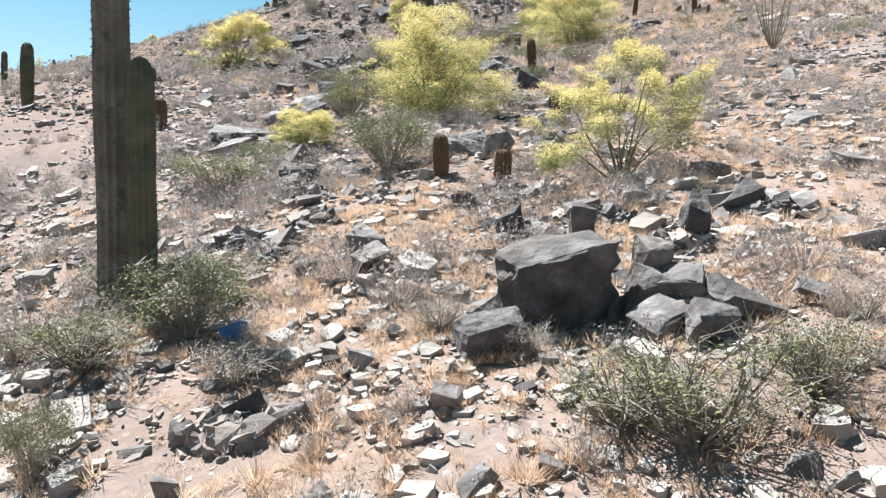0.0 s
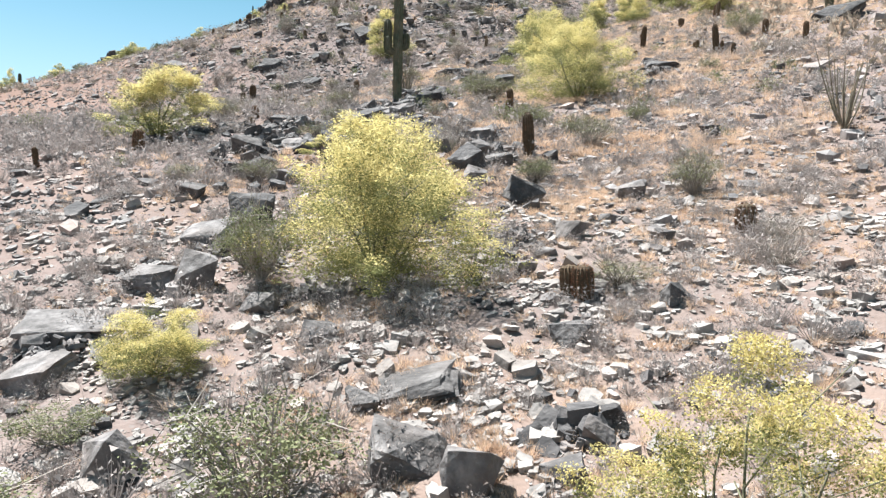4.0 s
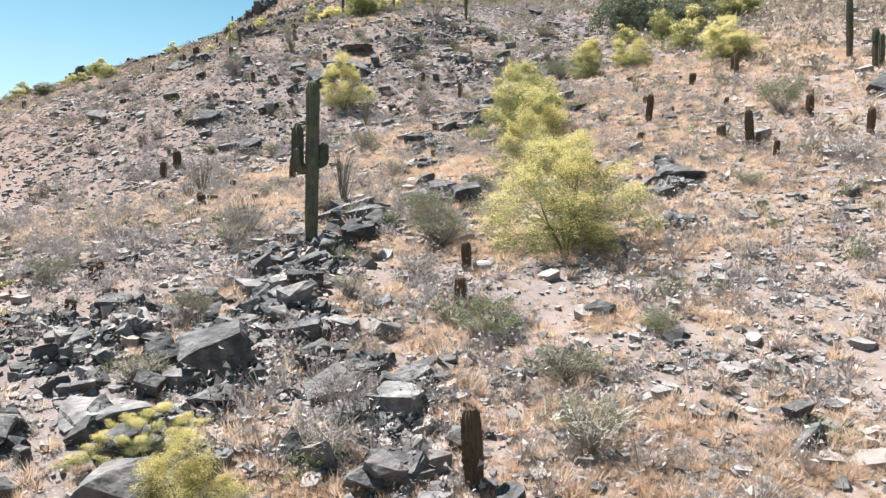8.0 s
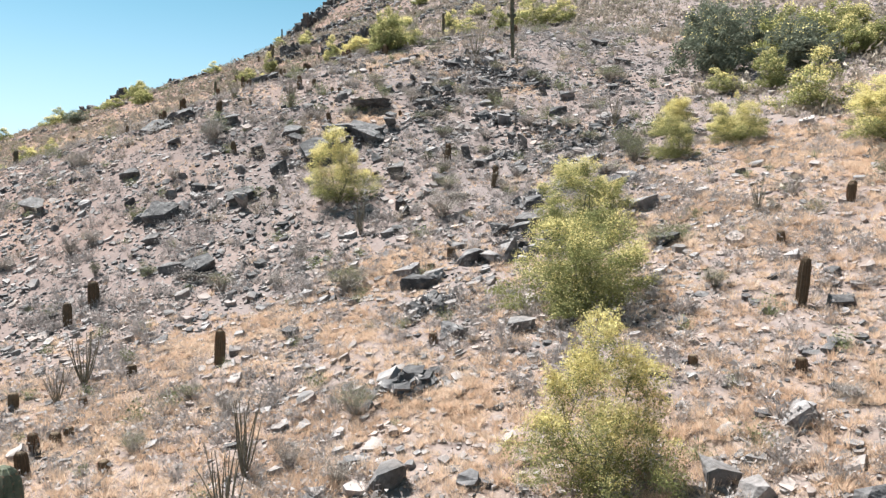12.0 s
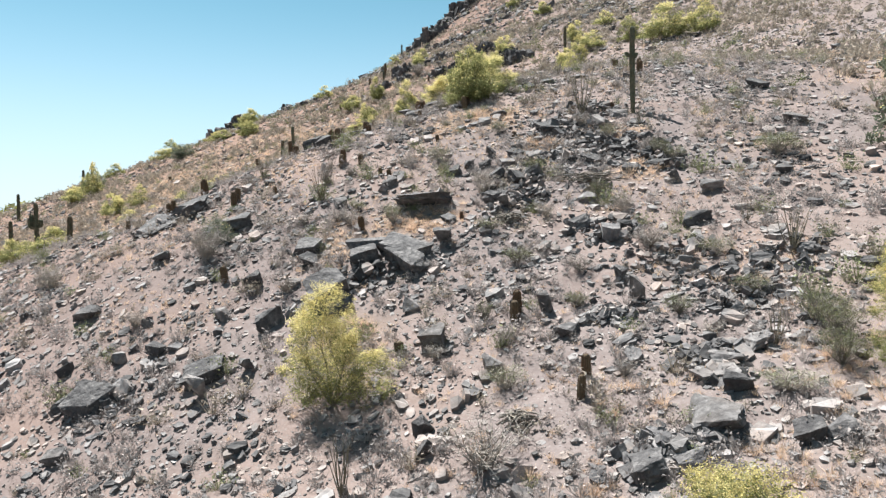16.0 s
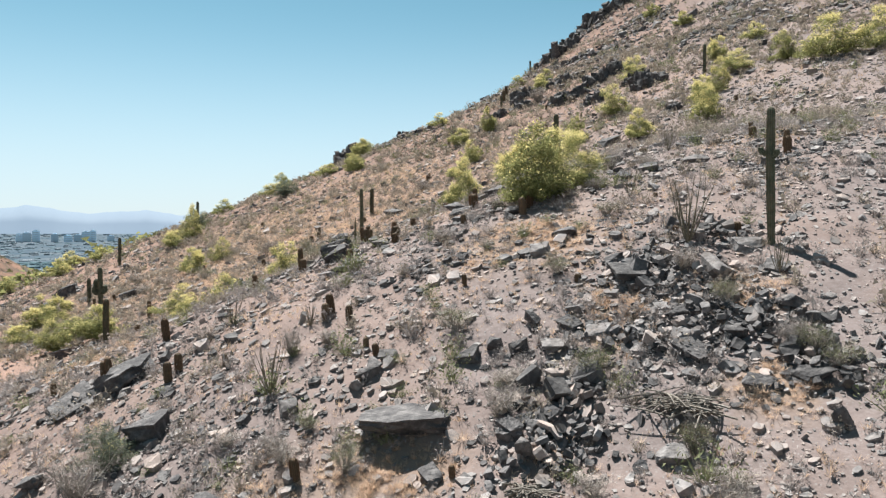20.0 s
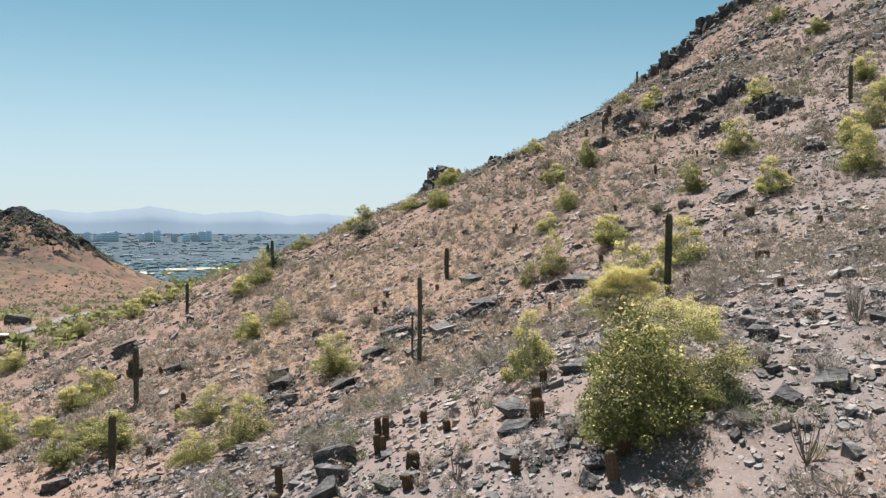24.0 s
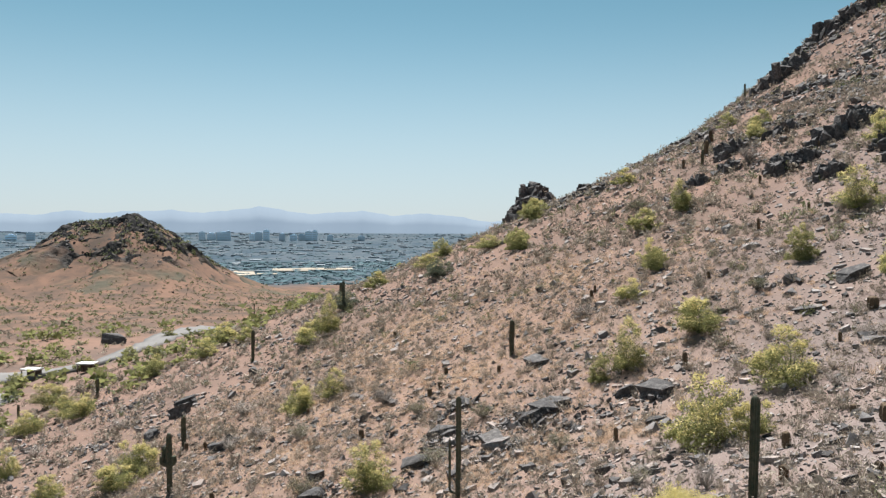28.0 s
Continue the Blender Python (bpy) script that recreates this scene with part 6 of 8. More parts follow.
boulder(-13.85, 76.53, 1.81, 0.89, 16, True)
boulder(1.74, 76.50, 0.65, 0.62, 16)
boulder(-8.96, 76.64, 0.74, 1.12, 16)
boulder(-9.66, 77.48, 1.74, 0.53, 2, True)
boulder(-7.66, 77.54, 0.53, 0.64, 16, True)
boulder(4.00, 78.10, 0.87, 0.46, 16, True)
boulder(-0.82, 78.16, 0.99, 0.68, 16)
boulder(-16.63, 78.46, 0.76, 0.54, 16, True)
boulder(-14.35, 78.78, 0.73, 0.44, 16)
boulder(-12.83, 79.05, 0.75, 0.53, 16, True)
boulder(-23.17, 79.98, 1.92, 0.78, 2)
boulder(3.29, 79.69, 0.45, 0.92, 16)
boulder(6.45, 79.77, 0.63, 1.01, 16)
boulder(-8.04, 80.10, 1.27, 0.78, 16, True)
boulder(-2.26, 80.46, 0.69, 0.42, 16)
boulder(-5.39, 80.72, 1.42, 0.60, 16, True)
boulder(-10.79, 81.09, 0.78, 0.52, 16)
boulder(-6.17, 81.69, 1.85, 1.34, 16, True)
boulder(5.98, 81.38, 0.56, 0.64, 16, True)
boulder(-18.41, 82.23, 1.20, 0.51, 16, True)
boulder(-10.30, 83.01, 0.83, 0.68, 16, True)
boulder(-3.20, 83.62, 2.13, 0.89, 16, True)
boulder(-5.29, 83.92, 1.48, 0.92, 16, True)
boulder(-3.52, 84.33, 2.21, 0.84, 2, True)
boulder(-8.08, 84.45, 1.05, 0.60, 16, True)
boulder(-5.43, 85.02, 2.08, 0.81, 2, True)
boulder(-8.71, 85.47, 1.50, 0.72, 16, True)
boulder(9.05, 85.50, 1.15, 0.53, 16, True)
boulder(-1.85, 85.44, 0.69, 0.88, 16, True)
boulder(4.03, 86.02, 1.11, 0.38, 16, True)
boulder(-17.17, 86.47, 0.98, 0.42, 24, True)
boulder(-2.17, 87.38, 0.80, 0.34, 24, True)
great_boulder(-3.90, 88.76, 2.70, 0.67, 24, True)
boulder(0.30, 88.33, 0.48, 0.81, 24)
boulder(4.21, 88.65, 0.89, 0.32, 24)
boulder(-14.08, 88.76, 1.45, 0.77, 24, True)
boulder(9.85, 88.86, 1.11, 0.68, 10)
boulder(-0.40, 89.16, 0.99, 0.49, 24, True)
boulder(-8.56, 89.58, 0.69, 0.41, 24)
boulder(8.48, 90.33, 0.45, 0.70, 24)
boulder(-6.54, 90.69, 0.58, 0.35, 26)
boulder(-20.59, 91.34, 2.59, 0.61, 2, True)
boulder(-6.37, 91.20, 0.84, 0.43, 26)
boulder(6.30, 91.43, 0.97, 0.27, 24, True)
boulder(-6.52, 91.69, 0.72, 0.37, 24)
boulder(0.26, 91.66, 0.45, 0.51, 26)
boulder(-19.30, 92.16, 2.39, 0.68, 16, True)
boulder(7.61, 92.12, 1.15, 0.39, 16, True)
boulder(-6.15, 92.29, 0.73, 0.24, 24)
boulder(-3.11, 92.37, 0.87, 0.36, 24, True)
boulder(2.65, 92.71, 0.60, 0.32, 26)
boulder(-19.14, 93.05, 2.30, 0.70, 24, True)
boulder(-0.13, 92.90, 0.98, 0.40, 24)
boulder(4.26, 93.03, 1.34, 0.46, 16, True)
boulder(-1.35, 92.86, 0.73, 0.41, 26, True)
boulder(-2.38, 93.04, 0.59, 0.50, 26, True)
boulder(4.13, 93.50, 0.89, 0.44, 26)
boulder(1.12, 93.76, 0.95, 0.32, 24)
boulder(2.63, 93.78, 0.97, 0.40, 24)
boulder(5.46, 93.96, 0.81, 0.46, 24, True)
boulder(-0.02, 94.16, 0.86, 0.39, 16, True)
boulder(-1.43, 94.21, 0.61, 0.43, 24, True)
boulder(6.42, 94.57, 0.67, 0.32, 26, True)
boulder(3.69, 94.82, 1.18, 0.52, 24, True)
boulder(0.09, 94.99, 0.69, 0.36, 26, True)
boulder(7.19, 95.76, 0.80, 0.39, 26, True)
boulder(1.64, 97.11, 1.56, 0.66, 16, True)
boulder(15.07, 97.28, 1.38, 0.52, 16)
boulder(4.67, 97.47, 1.27, 0.80, 24)
boulder(6.57, 98.10, 1.02, 0.38, 24, True)
boulder(0.81, 98.23, 0.85, 0.32, 26, True)
boulder(-2.57, 99.26, 0.93, 0.44, 26)
boulder(5.54, 99.56, 1.42, 0.37, 24)
boulder(-13.60, 100.25, 0.99, 0.34, 26)
boulder(-13.22, 100.55, 1.10, 0.42, 24, True)
boulder(-12.62, 101.02, 1.15, 0.38, 26, True)
boulder(-2.03, 101.21, 1.12, 0.42, 24, True)
boulder(-14.99, 103.50, 1.38, 0.76, 24, True)
boulder(-12.58, 103.92, 0.94, 0.40, 31)
boulder(-5.51, 103.95, 0.59, 0.35, 31, True)
boulder(14.26, 104.73, 1.48, 0.56, 16, True)
boulder(-5.49, 104.84, 1.05, 0.43, 26, True)
boulder(-15.76, 104.96, 1.31, 0.77, 26, True)
boulder(1.08, 105.81, 0.54, 0.36, 31)
boulder(-16.66, 106.32, 1.69, 1.07, 31, True)
boulder(-9.32, 107.01, 1.24, 0.33, 26, True)
boulder(-0.87, 108.33, 0.77, 0.37, 31, True)
boulder(-10.22, 108.58, 1.28, 0.53, 31, True)
boulder(0.30, 109.28, 1.04, 0.44, 31, True)
boulder(-2.89, 109.23, 0.74, 0.35, 31, True)
boulder(2.56, 110.23, 1.46, 0.30, 24)
boulder(-9.27, 112.39, 1.27, 0.54, 31, True)
boulder(-2.25, 113.49, 1.08, 0.46, 31, True)
boulder(1.49, 114.30, 0.80, 0.37, 31, True)
boulder(-38.56, 115.15, 1.41, 0.60, 31, True)
boulder(-1.56, 116.52, 0.67, 0.31, 31, True)
boulder(1.64, 116.88, 1.22, 0.47, 26, True)
boulder(-51.31, 116.90, 2.05, 0.87, 31, True)
boulder(-9.30, 123.75, 1.77, 0.55, 31)
boulder(-4.86, 127.38, 0.66, 0.74, 38, True)
boulder(-41.48, 130.88, 1.84, 1.17, 31, True)
boulder(-49.98, 131.25, 2.61, 0.69, 24)
boulder(-0.81, 131.91, 1.26, 0.32, 31)
boulder(-37.38, 133.47, 3.02, 1.01, 31, True)
boulder(-46.42, 135.60, 2.27, 1.29, 31, True)
boulder(-49.75, 139.07, 1.74, 0.90, 38, True)
boulder(-40.12, 141.20, 2.37, 0.88, 31, True)
boulder(-33.42, 143.08, 1.99, 0.81, 38)
boulder(-34.37, 143.76, 2.14, 0.87, 31)
boulder(-21.20, 144.34, 1.54, 0.65, 38, True)
boulder(-70.92, 144.55, 2.43, 1.03, 38, True)
boulder(-40.17, 145.35, 1.71, 0.81, 38, True)
boulder(-41.28, 146.11, 2.47, 0.84, 31, True)
boulder(-32.88, 147.10, 1.90, 1.08, 38, True)
boulder(-89.83, 148.02, 2.56, 1.09, 38, True)
boulder(-32.76, 148.95, 3.20, 1.13, 31, True)
boulder(-23.85, 150.24, 2.65, 1.30, 31, True)
boulder(-32.34, 150.22, 2.33, 0.79, 38, True)
boulder(-26.58, 150.87, 1.78, 0.83, 38, True)
boulder(-94.11, 154.97, 2.88, 1.70, 31, True)
boulder(-9.88, 155.51, 1.59, 0.67, 38)
boulder(-96.50, 157.81, 2.86, 1.69, 38, True)
boulder(-40.24, 159.68, 2.51, 0.85, 31, True)
boulder(-16.59, 164.25, 2.05, 0.58, 31, True)
boulder(-95.56, 168.55, 2.66, 1.21, 31, True)
boulder(-14.29, 170.81, 2.99, 1.02, 31, True)
boulder(-241.72, 226.67, 7.27, 4.02, 38, True)

# angular blocks tumbled round the great boulder and further up
tumbled_block(1.89, 7.51, 0.35, 0.30, 0.62, 15, 14)
tumbled_block(2.18, 7.20, 0.56, 0.50, 0.32, -20, 8)
tumbled_block(2.55, 6.85, 0.62, 0.50, 0.20, 10, 24)
tumbled_block(1.87, 6.75, 0.50, 0.40, 0.24, 30, 10)
tumbled_block(2.17, 6.45, 0.44, 0.36, 0.30, -10, 20)
tumbled_block(0.49, 7.39, 0.45, 0.40, 0.30, 0, 6)
tumbled_block(0.39, 6.75, 0.58, 0.45, 0.36, 12, 12, True)
tumbled_block(0.86, 9.62, 0.36, 0.34, 0.44, 5, 4, True)
tumbled_block(1.55, 9.10, 0.34, 0.30, 0.50, -25, 16)
tumbled_block(1.14, 9.50, 0.24, 0.22, 0.20, 20, 5)
tumbled_block(-0.90, 9.30, 0.50, 0.40, 0.34, -15, 12)
tumbled_block(-0.75, 8.75, 0.42, 0.36, 0.26, 25, 14)
tumbled_block(-2.48, 13.48, 0.70, 0.50, 0.36, 0, 14)
tumbled_block(3.61, 9.61, 0.66, 0.40, 0.32, 10, 10, True)
tumbled_block(2.65, 8.57, 0.32, 0.30, 0.42, 0, 18, True)
tumbled_block(6.46, 14.24, 0.92, 0.60, 0.16, 20, 5)
tumbled_block(0.40, 14.49, 0.85, 0.70, 0.32, 0, 8)
tumbled_block(-6.43, 16.69, 0.66, 0.50, 0.30, 0, 8)
tumbled_block(-3.31, 23.69, 0.98, 0.70, 0.65, 10, 8, True)
tumbled_block(-3.73, 22.46, 1.05, 0.80, 0.30, -10, 8)
tumbled_block(2.44, 24.04, 0.74, 0.50, 0.48, 15, 20, True)
tumbled_block(4.92, 24.15, 0.75, 0.55, 0.34, -10, 8)
tumbled_block(-1.95, 28.55, 1.15, 0.90, 0.92, 0, 8)
tumbled_block(-1.66, 33.10, 1.45, 1.00, 0.95, 10, 10, True)
tumbled_block(-0.33, 28.00, 0.62, 0.50, 0.45, -12, 10)


def rock_spill(seed, line, count, spread):
    """Sharp dark blocks strewn down the slope along a line of places."""
    r = np.random.default_rng(seed)
    for _ in range(count):
        k = int(r.integers(0, len(line) - 1))
        f = r.uniform(0, 1)
        x = line[k][0] * (1 - f) + line[k + 1][0] * f + r.normal(0, spread)
        y = line[k][1] * (1 - f) + line[k + 1][1] * f + r.normal(0, spread)
        w = r.uniform(0.3, 0.62) if r.uniform() < 0.75 else r.uniform(0.62, 0.95)
        tumbled_block(x, y, w, w * r.uniform(0.5, 0.9), w * r.uniform(0.35, 0.75), r.uniform(-60, 60), r.uniform(4, 26), bool(r.uniform() < 0.62))


rock_spill(71, ((0.3, 46.1), (-1.1, 41.6), (-1.4, 37.3), (-1.7, 33.2)), 50, 0.8)
rock_spill(72, ((-0.1, 33.9), (1.4, 32.6), (2.4, 29.7), (1.4, 27.0)), 34, 0.5)
rock_spill(73, ((-4.9, 36.2), (-3.6, 30.7), (-4.5, 28.9), (-4.3, 26.5)), 40, 0.9)

# heaps of dead branches
brush_pile(4.09, 90.15, 3.22, 0.68)
brush_pile(0.92, 86.83, 1.63, 0.52)
brush_pile(-9.09, 69.07, 1.86, 0.55)
brush_pile(2.98, 73.46, 1.27, 0.44)
brush_pile(4.43, 90.27, 1.51, 0.35)

# ---- the valley: road, shelters, the far knoll's rocks, the town and the hazy hills ----
def strip(name, label, points, wide, mat, lift=0.25):
    """A road laid over the ground along a line of places."""
    pts = np.array(points, float)
    s = np.r_[0, np.cumsum(np.hypot(*np.diff(pts, axis=0).T))]
    u = np.linspace(0, s[-1], 60)
    line = np.stack([np.interp(u, s, pts[:, 0]), np.interp(u, s, pts[:, 1])], -1)
    for _ in range(6):
        line[1:-1] = (line[:-2] + 2 * line[1:-1] + line[2:]) / 4
    d = np.gradient(line, axis=0)
    d /= np.linalg.norm(d, axis=1)[:, None]
    side = np.stack([-d[:, 1], d[:, 0]], -1) * wide / 2
    v = []
    for k in (-1.0, -0.5, 0.0, 0.5, 1.0):
        p = line + side * k
        v.append(np.stack([p[:, 0], p[:, 1], ground_z(p[:, 0], p[:, 1]) + lift], -1))
    v.append(v[0] - [0, 0, 1.0])
    v.append(v[4] - [0, 0, 1.0])
    v = np.concatenate(v)
    t = []
    for a, b in ((0, 1), (1, 2), (2, 3), (3, 4), (5, 0), (4, 6)):
        for i in range(59):
            p, q2 = a * 60 + i, b * 60 + i
            t += [[p, q2, q2 + 1], [p, q2 + 1, p + 1]]
    return tagged(new(name, tri_mesh(name, v, t, mat, True)), label, "road", kind="structure")


ROAD_LINE = ((-235, 172), (-201, 178), (-192, 186), (-189, 195), (-202, 211), (-220, 228), (-250, 252), (-281, 289), (-290, 330), (-280, 380))
strip("road", "grey paved road curving through the valley", ROAD_LINE, 10.0, PAVING, 0.7)
strip("road", "grey paved parking loop beside the road", [(-215, 150), (-190, 160), (-176, 166), (-172, 160), (-180, 150)], 8.0, PAVING, 0.32)


def box(x0, x1, y0, y1, z0, z1):
    v = np.array([[x, y, z] for z in (z0, z1) for y in (y0, y1) for x in (x0, x1)], float)
    f = [[0, 1, 5, 4], [1, 3, 7, 5], [3, 2, 6, 7], [2, 0, 4, 6], [4, 5, 7, 6], [0, 2, 3, 1]]
    return v, np.array([[q2[0], q2[1], q2[2]] for q2 in f] + [[q2[0], q2[2], q2[3]] for q2 in f])


def shelter(x, y, turn):
    """An open picnic shelter: a flat pale roof with a fascia on posts."""
    top = thing("picnic_shelter", "open picnic shelter with a pale flat roof on posts", "shelter", "shelters by the road")
    top.matrix_world = pose(x, y, float(ground_z(x, y)) - 0.1, 0, 0, turn)
    part("roof", tri_mesh("roof", *joined([box(-2.0, 2.0, -1.5, 1.5, 2.3, 2.42), box(-2.1, 2.1, -1.6, -1.5, 2.15, 2.47), box(-2.1, 2.1, 1.5, 1.6, 2.15, 2.47),
                                           box(-2.1, -2.0, -1.5, 1.5, 2.15, 2.47), box(2.0, 2.1, -1.5, 1.5, 2.15, 2.47)]), ROOF), top)
    part("back_wall", tri_mesh("back_wall", *box(-1.8, 1.8, 1.1, 1.25, 0, 2.3), POST), top)
    for px, py in ((-1.75, -1.25), (1.75, -1.25), (-1.75, 0.9), (1.75, 0.9)):
        part("post", tri_mesh("post", *box(px - 0.12, px + 0.12, py - 0.12, py + 0.12, 0, 2.3), POST), top)


shelter(-180.0, 186.3, 38)
shelter(-194.1, 179.8, 30)

# dark crags and rubble on the far knoll
def knoll_cover(name, label, n, core, skirt, middle, most, mat, seed, tall=1.1):
    r = np.random.default_rng(seed)
    a, d = r.uniform(0, 2 * np.pi, n), np.where(r.uniform(0, 1, n) < core, np.abs(r.normal(0, 60, n)), np.abs(r.normal(0, 130, n)))
    u, v = np.cos(a) * d + 14, np.sin(a) * d * 1.05 + 8
    x, y = -672 + 0.81 * u + 0.59 * v, 483 - 0.59 * u + 0.81 * v
    keep = (d < 84 + 30 * fold(x, y, 40, 6)) | (fold(x, y, 55, 8) > skirt)
    x, y, d = x[keep], y[keep], d[keep]
    size = np.clip(middle * np.exp(r.normal(0, 0.5, len(x))), 0.8, most) * np.where(d > 75, 0.5, 1.0)
    m = turns(r, len(x), 0.6) * size[:, None, None] * np.array([1, 1, tall])[None, :, None]
    shapes = [hull_shape(np.random.default_rng(k), np.array([0.5, 0.45, 0.5]), 8, 0.9) for k in range(10)]
    ob = new(name, tri_mesh(name, *strewn(shapes, r.integers(0, 10, len(x)), np.stack([x, y, ground_z(x, y)], -1), m), mat))
    return tagged(ob, label, "rock", kind="stuff")


def knoll_crag():
    """The far knoll's head: buttresses and gullies of dark rock over a skirt of brown scree."""
    gx, gy = np.meshgrid(np.arange(-800, -535, 2.0), np.arange(365, 615, 2.0))
    px, py = gx.ravel(), gy.ravel()
    u, v = (px + 672) * 0.81 - (py - 483) * 0.59, (px + 672) * 0.59 + (py - 483) * 0.81
    core = np.hypot(u * 0.95, v)
    spur = np.hypot((u - 76) * 0.5, v - 4) * 2.0
    n1 = np.array([noise.fractal(Vector((a / 26, b / 26, 3.0)), 1.0, 2.1, 5) for a, b in zip(px, py)])
    n2 = np.array([1 - abs(noise.noise(Vector((a / 13, b / 13, 7.0)))) * 2 for a, b in zip(px, py)])
    n3 = np.array([noise.noise(Vector((a / 4.5, b / 4.5, 9.0))) for a, b in zip(px, py)])
    rock = np.clip(smooth(108, 74, core + 30 * n1) + smooth(44, 22, spur + 14 * n1), 0, 1)
    edge = smooth(0, 24, np.minimum(np.minimum(px + 800, -537 - px), np.minimum(py - 365, 613 - py)))
    z = ground_z(px, py) - 0.6 + edge * (1.4 + 0.7 * n1 + 0.5 * n3) + rock * (-5.0 + 6.0 * n2 + 3.0 * n1 + 1.8 * n3)
    ny2, nx2 = gx.shape
    ids = np.arange(nx2 * ny2).reshape(ny2, nx2)
    quads = np.stack([ids[:-1, :-1], ids[:-1, 1:], ids[1:, 1:], ids[1:, :-1]], -1).reshape(-1, 4)
    me = tri_mesh("knoll", np.stack([px, py, z], -1), np.vstack([quads[:, [0, 1, 2]], quads[:, [0, 2, 3]]]), KNOLL)
    bare = me.attributes.new("bare_rock", "FLOAT", "POINT")
    bare.data.foreach_set("value", np.clip(rock * (0.75 + 0.5 * n2), 0, 1).astype(np.float32))
    return tagged(new("knoll", me), "craggy dark knoll with a brown scree skirt across the valley", "hill", kind="structure")


def knoll_material():
    m = material("knoll_scree", [(0.3, (0.085, 0.066, 0.055)), (0.5, (0.155, 0.102, 0.077)), (0.7, (0.21, 0.132, 0.096))], scale=0.05, detail=10,
                 second=(0.085, 0.083, 0.066), second_scale=0.035, second_amount=0.85, gloss=0.0, bump=0.6, bump_scale=0.6, bump_depth=0.6)
    n, l = m.node_tree.nodes, m.node_tree.links
    b = n["Principled BSDF"]
    old = b.inputs["Base Color"].links[0].from_socket
    grow = n.new("ShaderNodeAttribute")
    grow.attribute_name = "bare_rock"
    grain = n.new("ShaderNodeTexNoise")
    grain.inputs["Scale"].default_value, grain.inputs["Detail"].default_value, grain.inputs["Roughness"].default_value = 0.16, 9, 0.75
    l.new(n.new("ShaderNodeNewGeometry").outputs["Position"], grain.inputs["Vector"])
    stone = n.new("ShaderNodeValToRGB")
    stone.color_ramp.elements[0].position, stone.color_ramp.elements[0].color = 0.40, (0.022, 0.021, 0.023, 1)
    stone.color_ramp.elements[1].position, stone.color_ramp.elements[1].color = 0.70, (0.13, 0.12, 0.112, 1)
    l.new(grain.outputs["Fac"], stone.inputs["Fac"])
    mix = n.new("ShaderNodeMix")
    mix.data_type = "RGBA"
    l.new(grow.outputs["Fac"], mix.inputs["Factor"])
    l.new(old, mix.inputs["A"])
    l.new(stone.outputs["Color"], mix.inputs["B"])
    l.new(mix.outputs["Result"], b.inputs["Base Color"])
    return m


KNOLL = knoll_material()
knoll_crag()
knoll_cover("knoll_rocks", "dark broken rocks scattered over the far knoll", 2600, 0.55, 0.25, 1.5, 4.0, GREY_ROCK, 301)


def scrub(name, label, n, x0, x1, y0, y1, size, mat, seed, squash=0.7):
    r = np.random.default_rng(seed)
    x, y = r.uniform(x0, x1, n), r.uniform(y0, y1, n)
    line = np.array(ROAD_LINE, float)
    away = np.full(n, 1e9)
    for p0, p1 in zip(line[:-1], line[1:]):
        u = np.clip(((x - p0[0]) * (p1 - p0)[0] + (y - p0[1]) * (p1 - p0)[1]) / ((p1 - p0) ** 2).sum(), 0, 1)
        away = np.minimum(away, np.hypot(x - p0[0] - u * (p1 - p0)[0], y - p0[1] - u * (p1 - p0)[1]))
    x, y = x[away > 6 + 2 * size], y[away > 6 + 2 * size]
    n = len(x)
    s = size * np.exp(r.normal(0, 0.35, n))
    blobs = []
    for k in range(5):
        q2 = np.random.default_rng(k + 77)
        c = q2.normal(size=(30, 3)) * [0.27, 0.27, 0.22] + [0, 0, 0.3]
        w2 = turns(q2, 30) * 0.27
        blobs.append(strewn([(np.array([[-0.5, -0.4, 0], [0.5, -0.4, 0], [0, 0.6, 0.1]]), np.array([[0, 1, 2]]))], np.zeros(30, int), c, w2))
    m = turns(r, n, 0.05) * s[:, None, None] * np.array([1, 1, squash])[None, :, None]
    ob = new(name, tri_mesh(name, *strewn(blobs, r.integers(0, 5, n), np.stack([x, y, ground_z(x, y)], -1), m), mat))
    return tagged(ob, label, "scrub", kind="stuff")


scrub("valley_scrub", "olive green scrub scattered over the valley floor", 350, -420, -120, 120, 460, 2.6, CREOSOTE, 311)
scrub("valley_bloom", "yellow-green blooming scrub along the valley road", 430, -300, -130, 130, 290, 3.4, LEAF, 312)
scrub("valley_brush", "grey-brown low brush covering the valley sides", 9000, -860, -110, 60, 760, 1.4, BRUSH, 314)
scrub("knoll_scrub", "dark scrub dotted over the far knoll", 3600, -860, -420, 300, 760, 1.7, CREOSOTE, 313)

scrub("knoll_top_scrub", "olive green scrub between the far knoll's crags", 420, -735, -600, 410, 550, 3.0, CREOSOTE, 315)

# the town on the plain: trees, low roofs, pale lots and hazy towers
def ring_places(r, n, d0, d1, a0, a1):
    d, a = np.sqrt(r.uniform(d0**2, d1**2, n)), np.radians(r.uniform(a0, a1, n))
    return -np.sin(a) * d, 92 + np.cos(a) * d, d


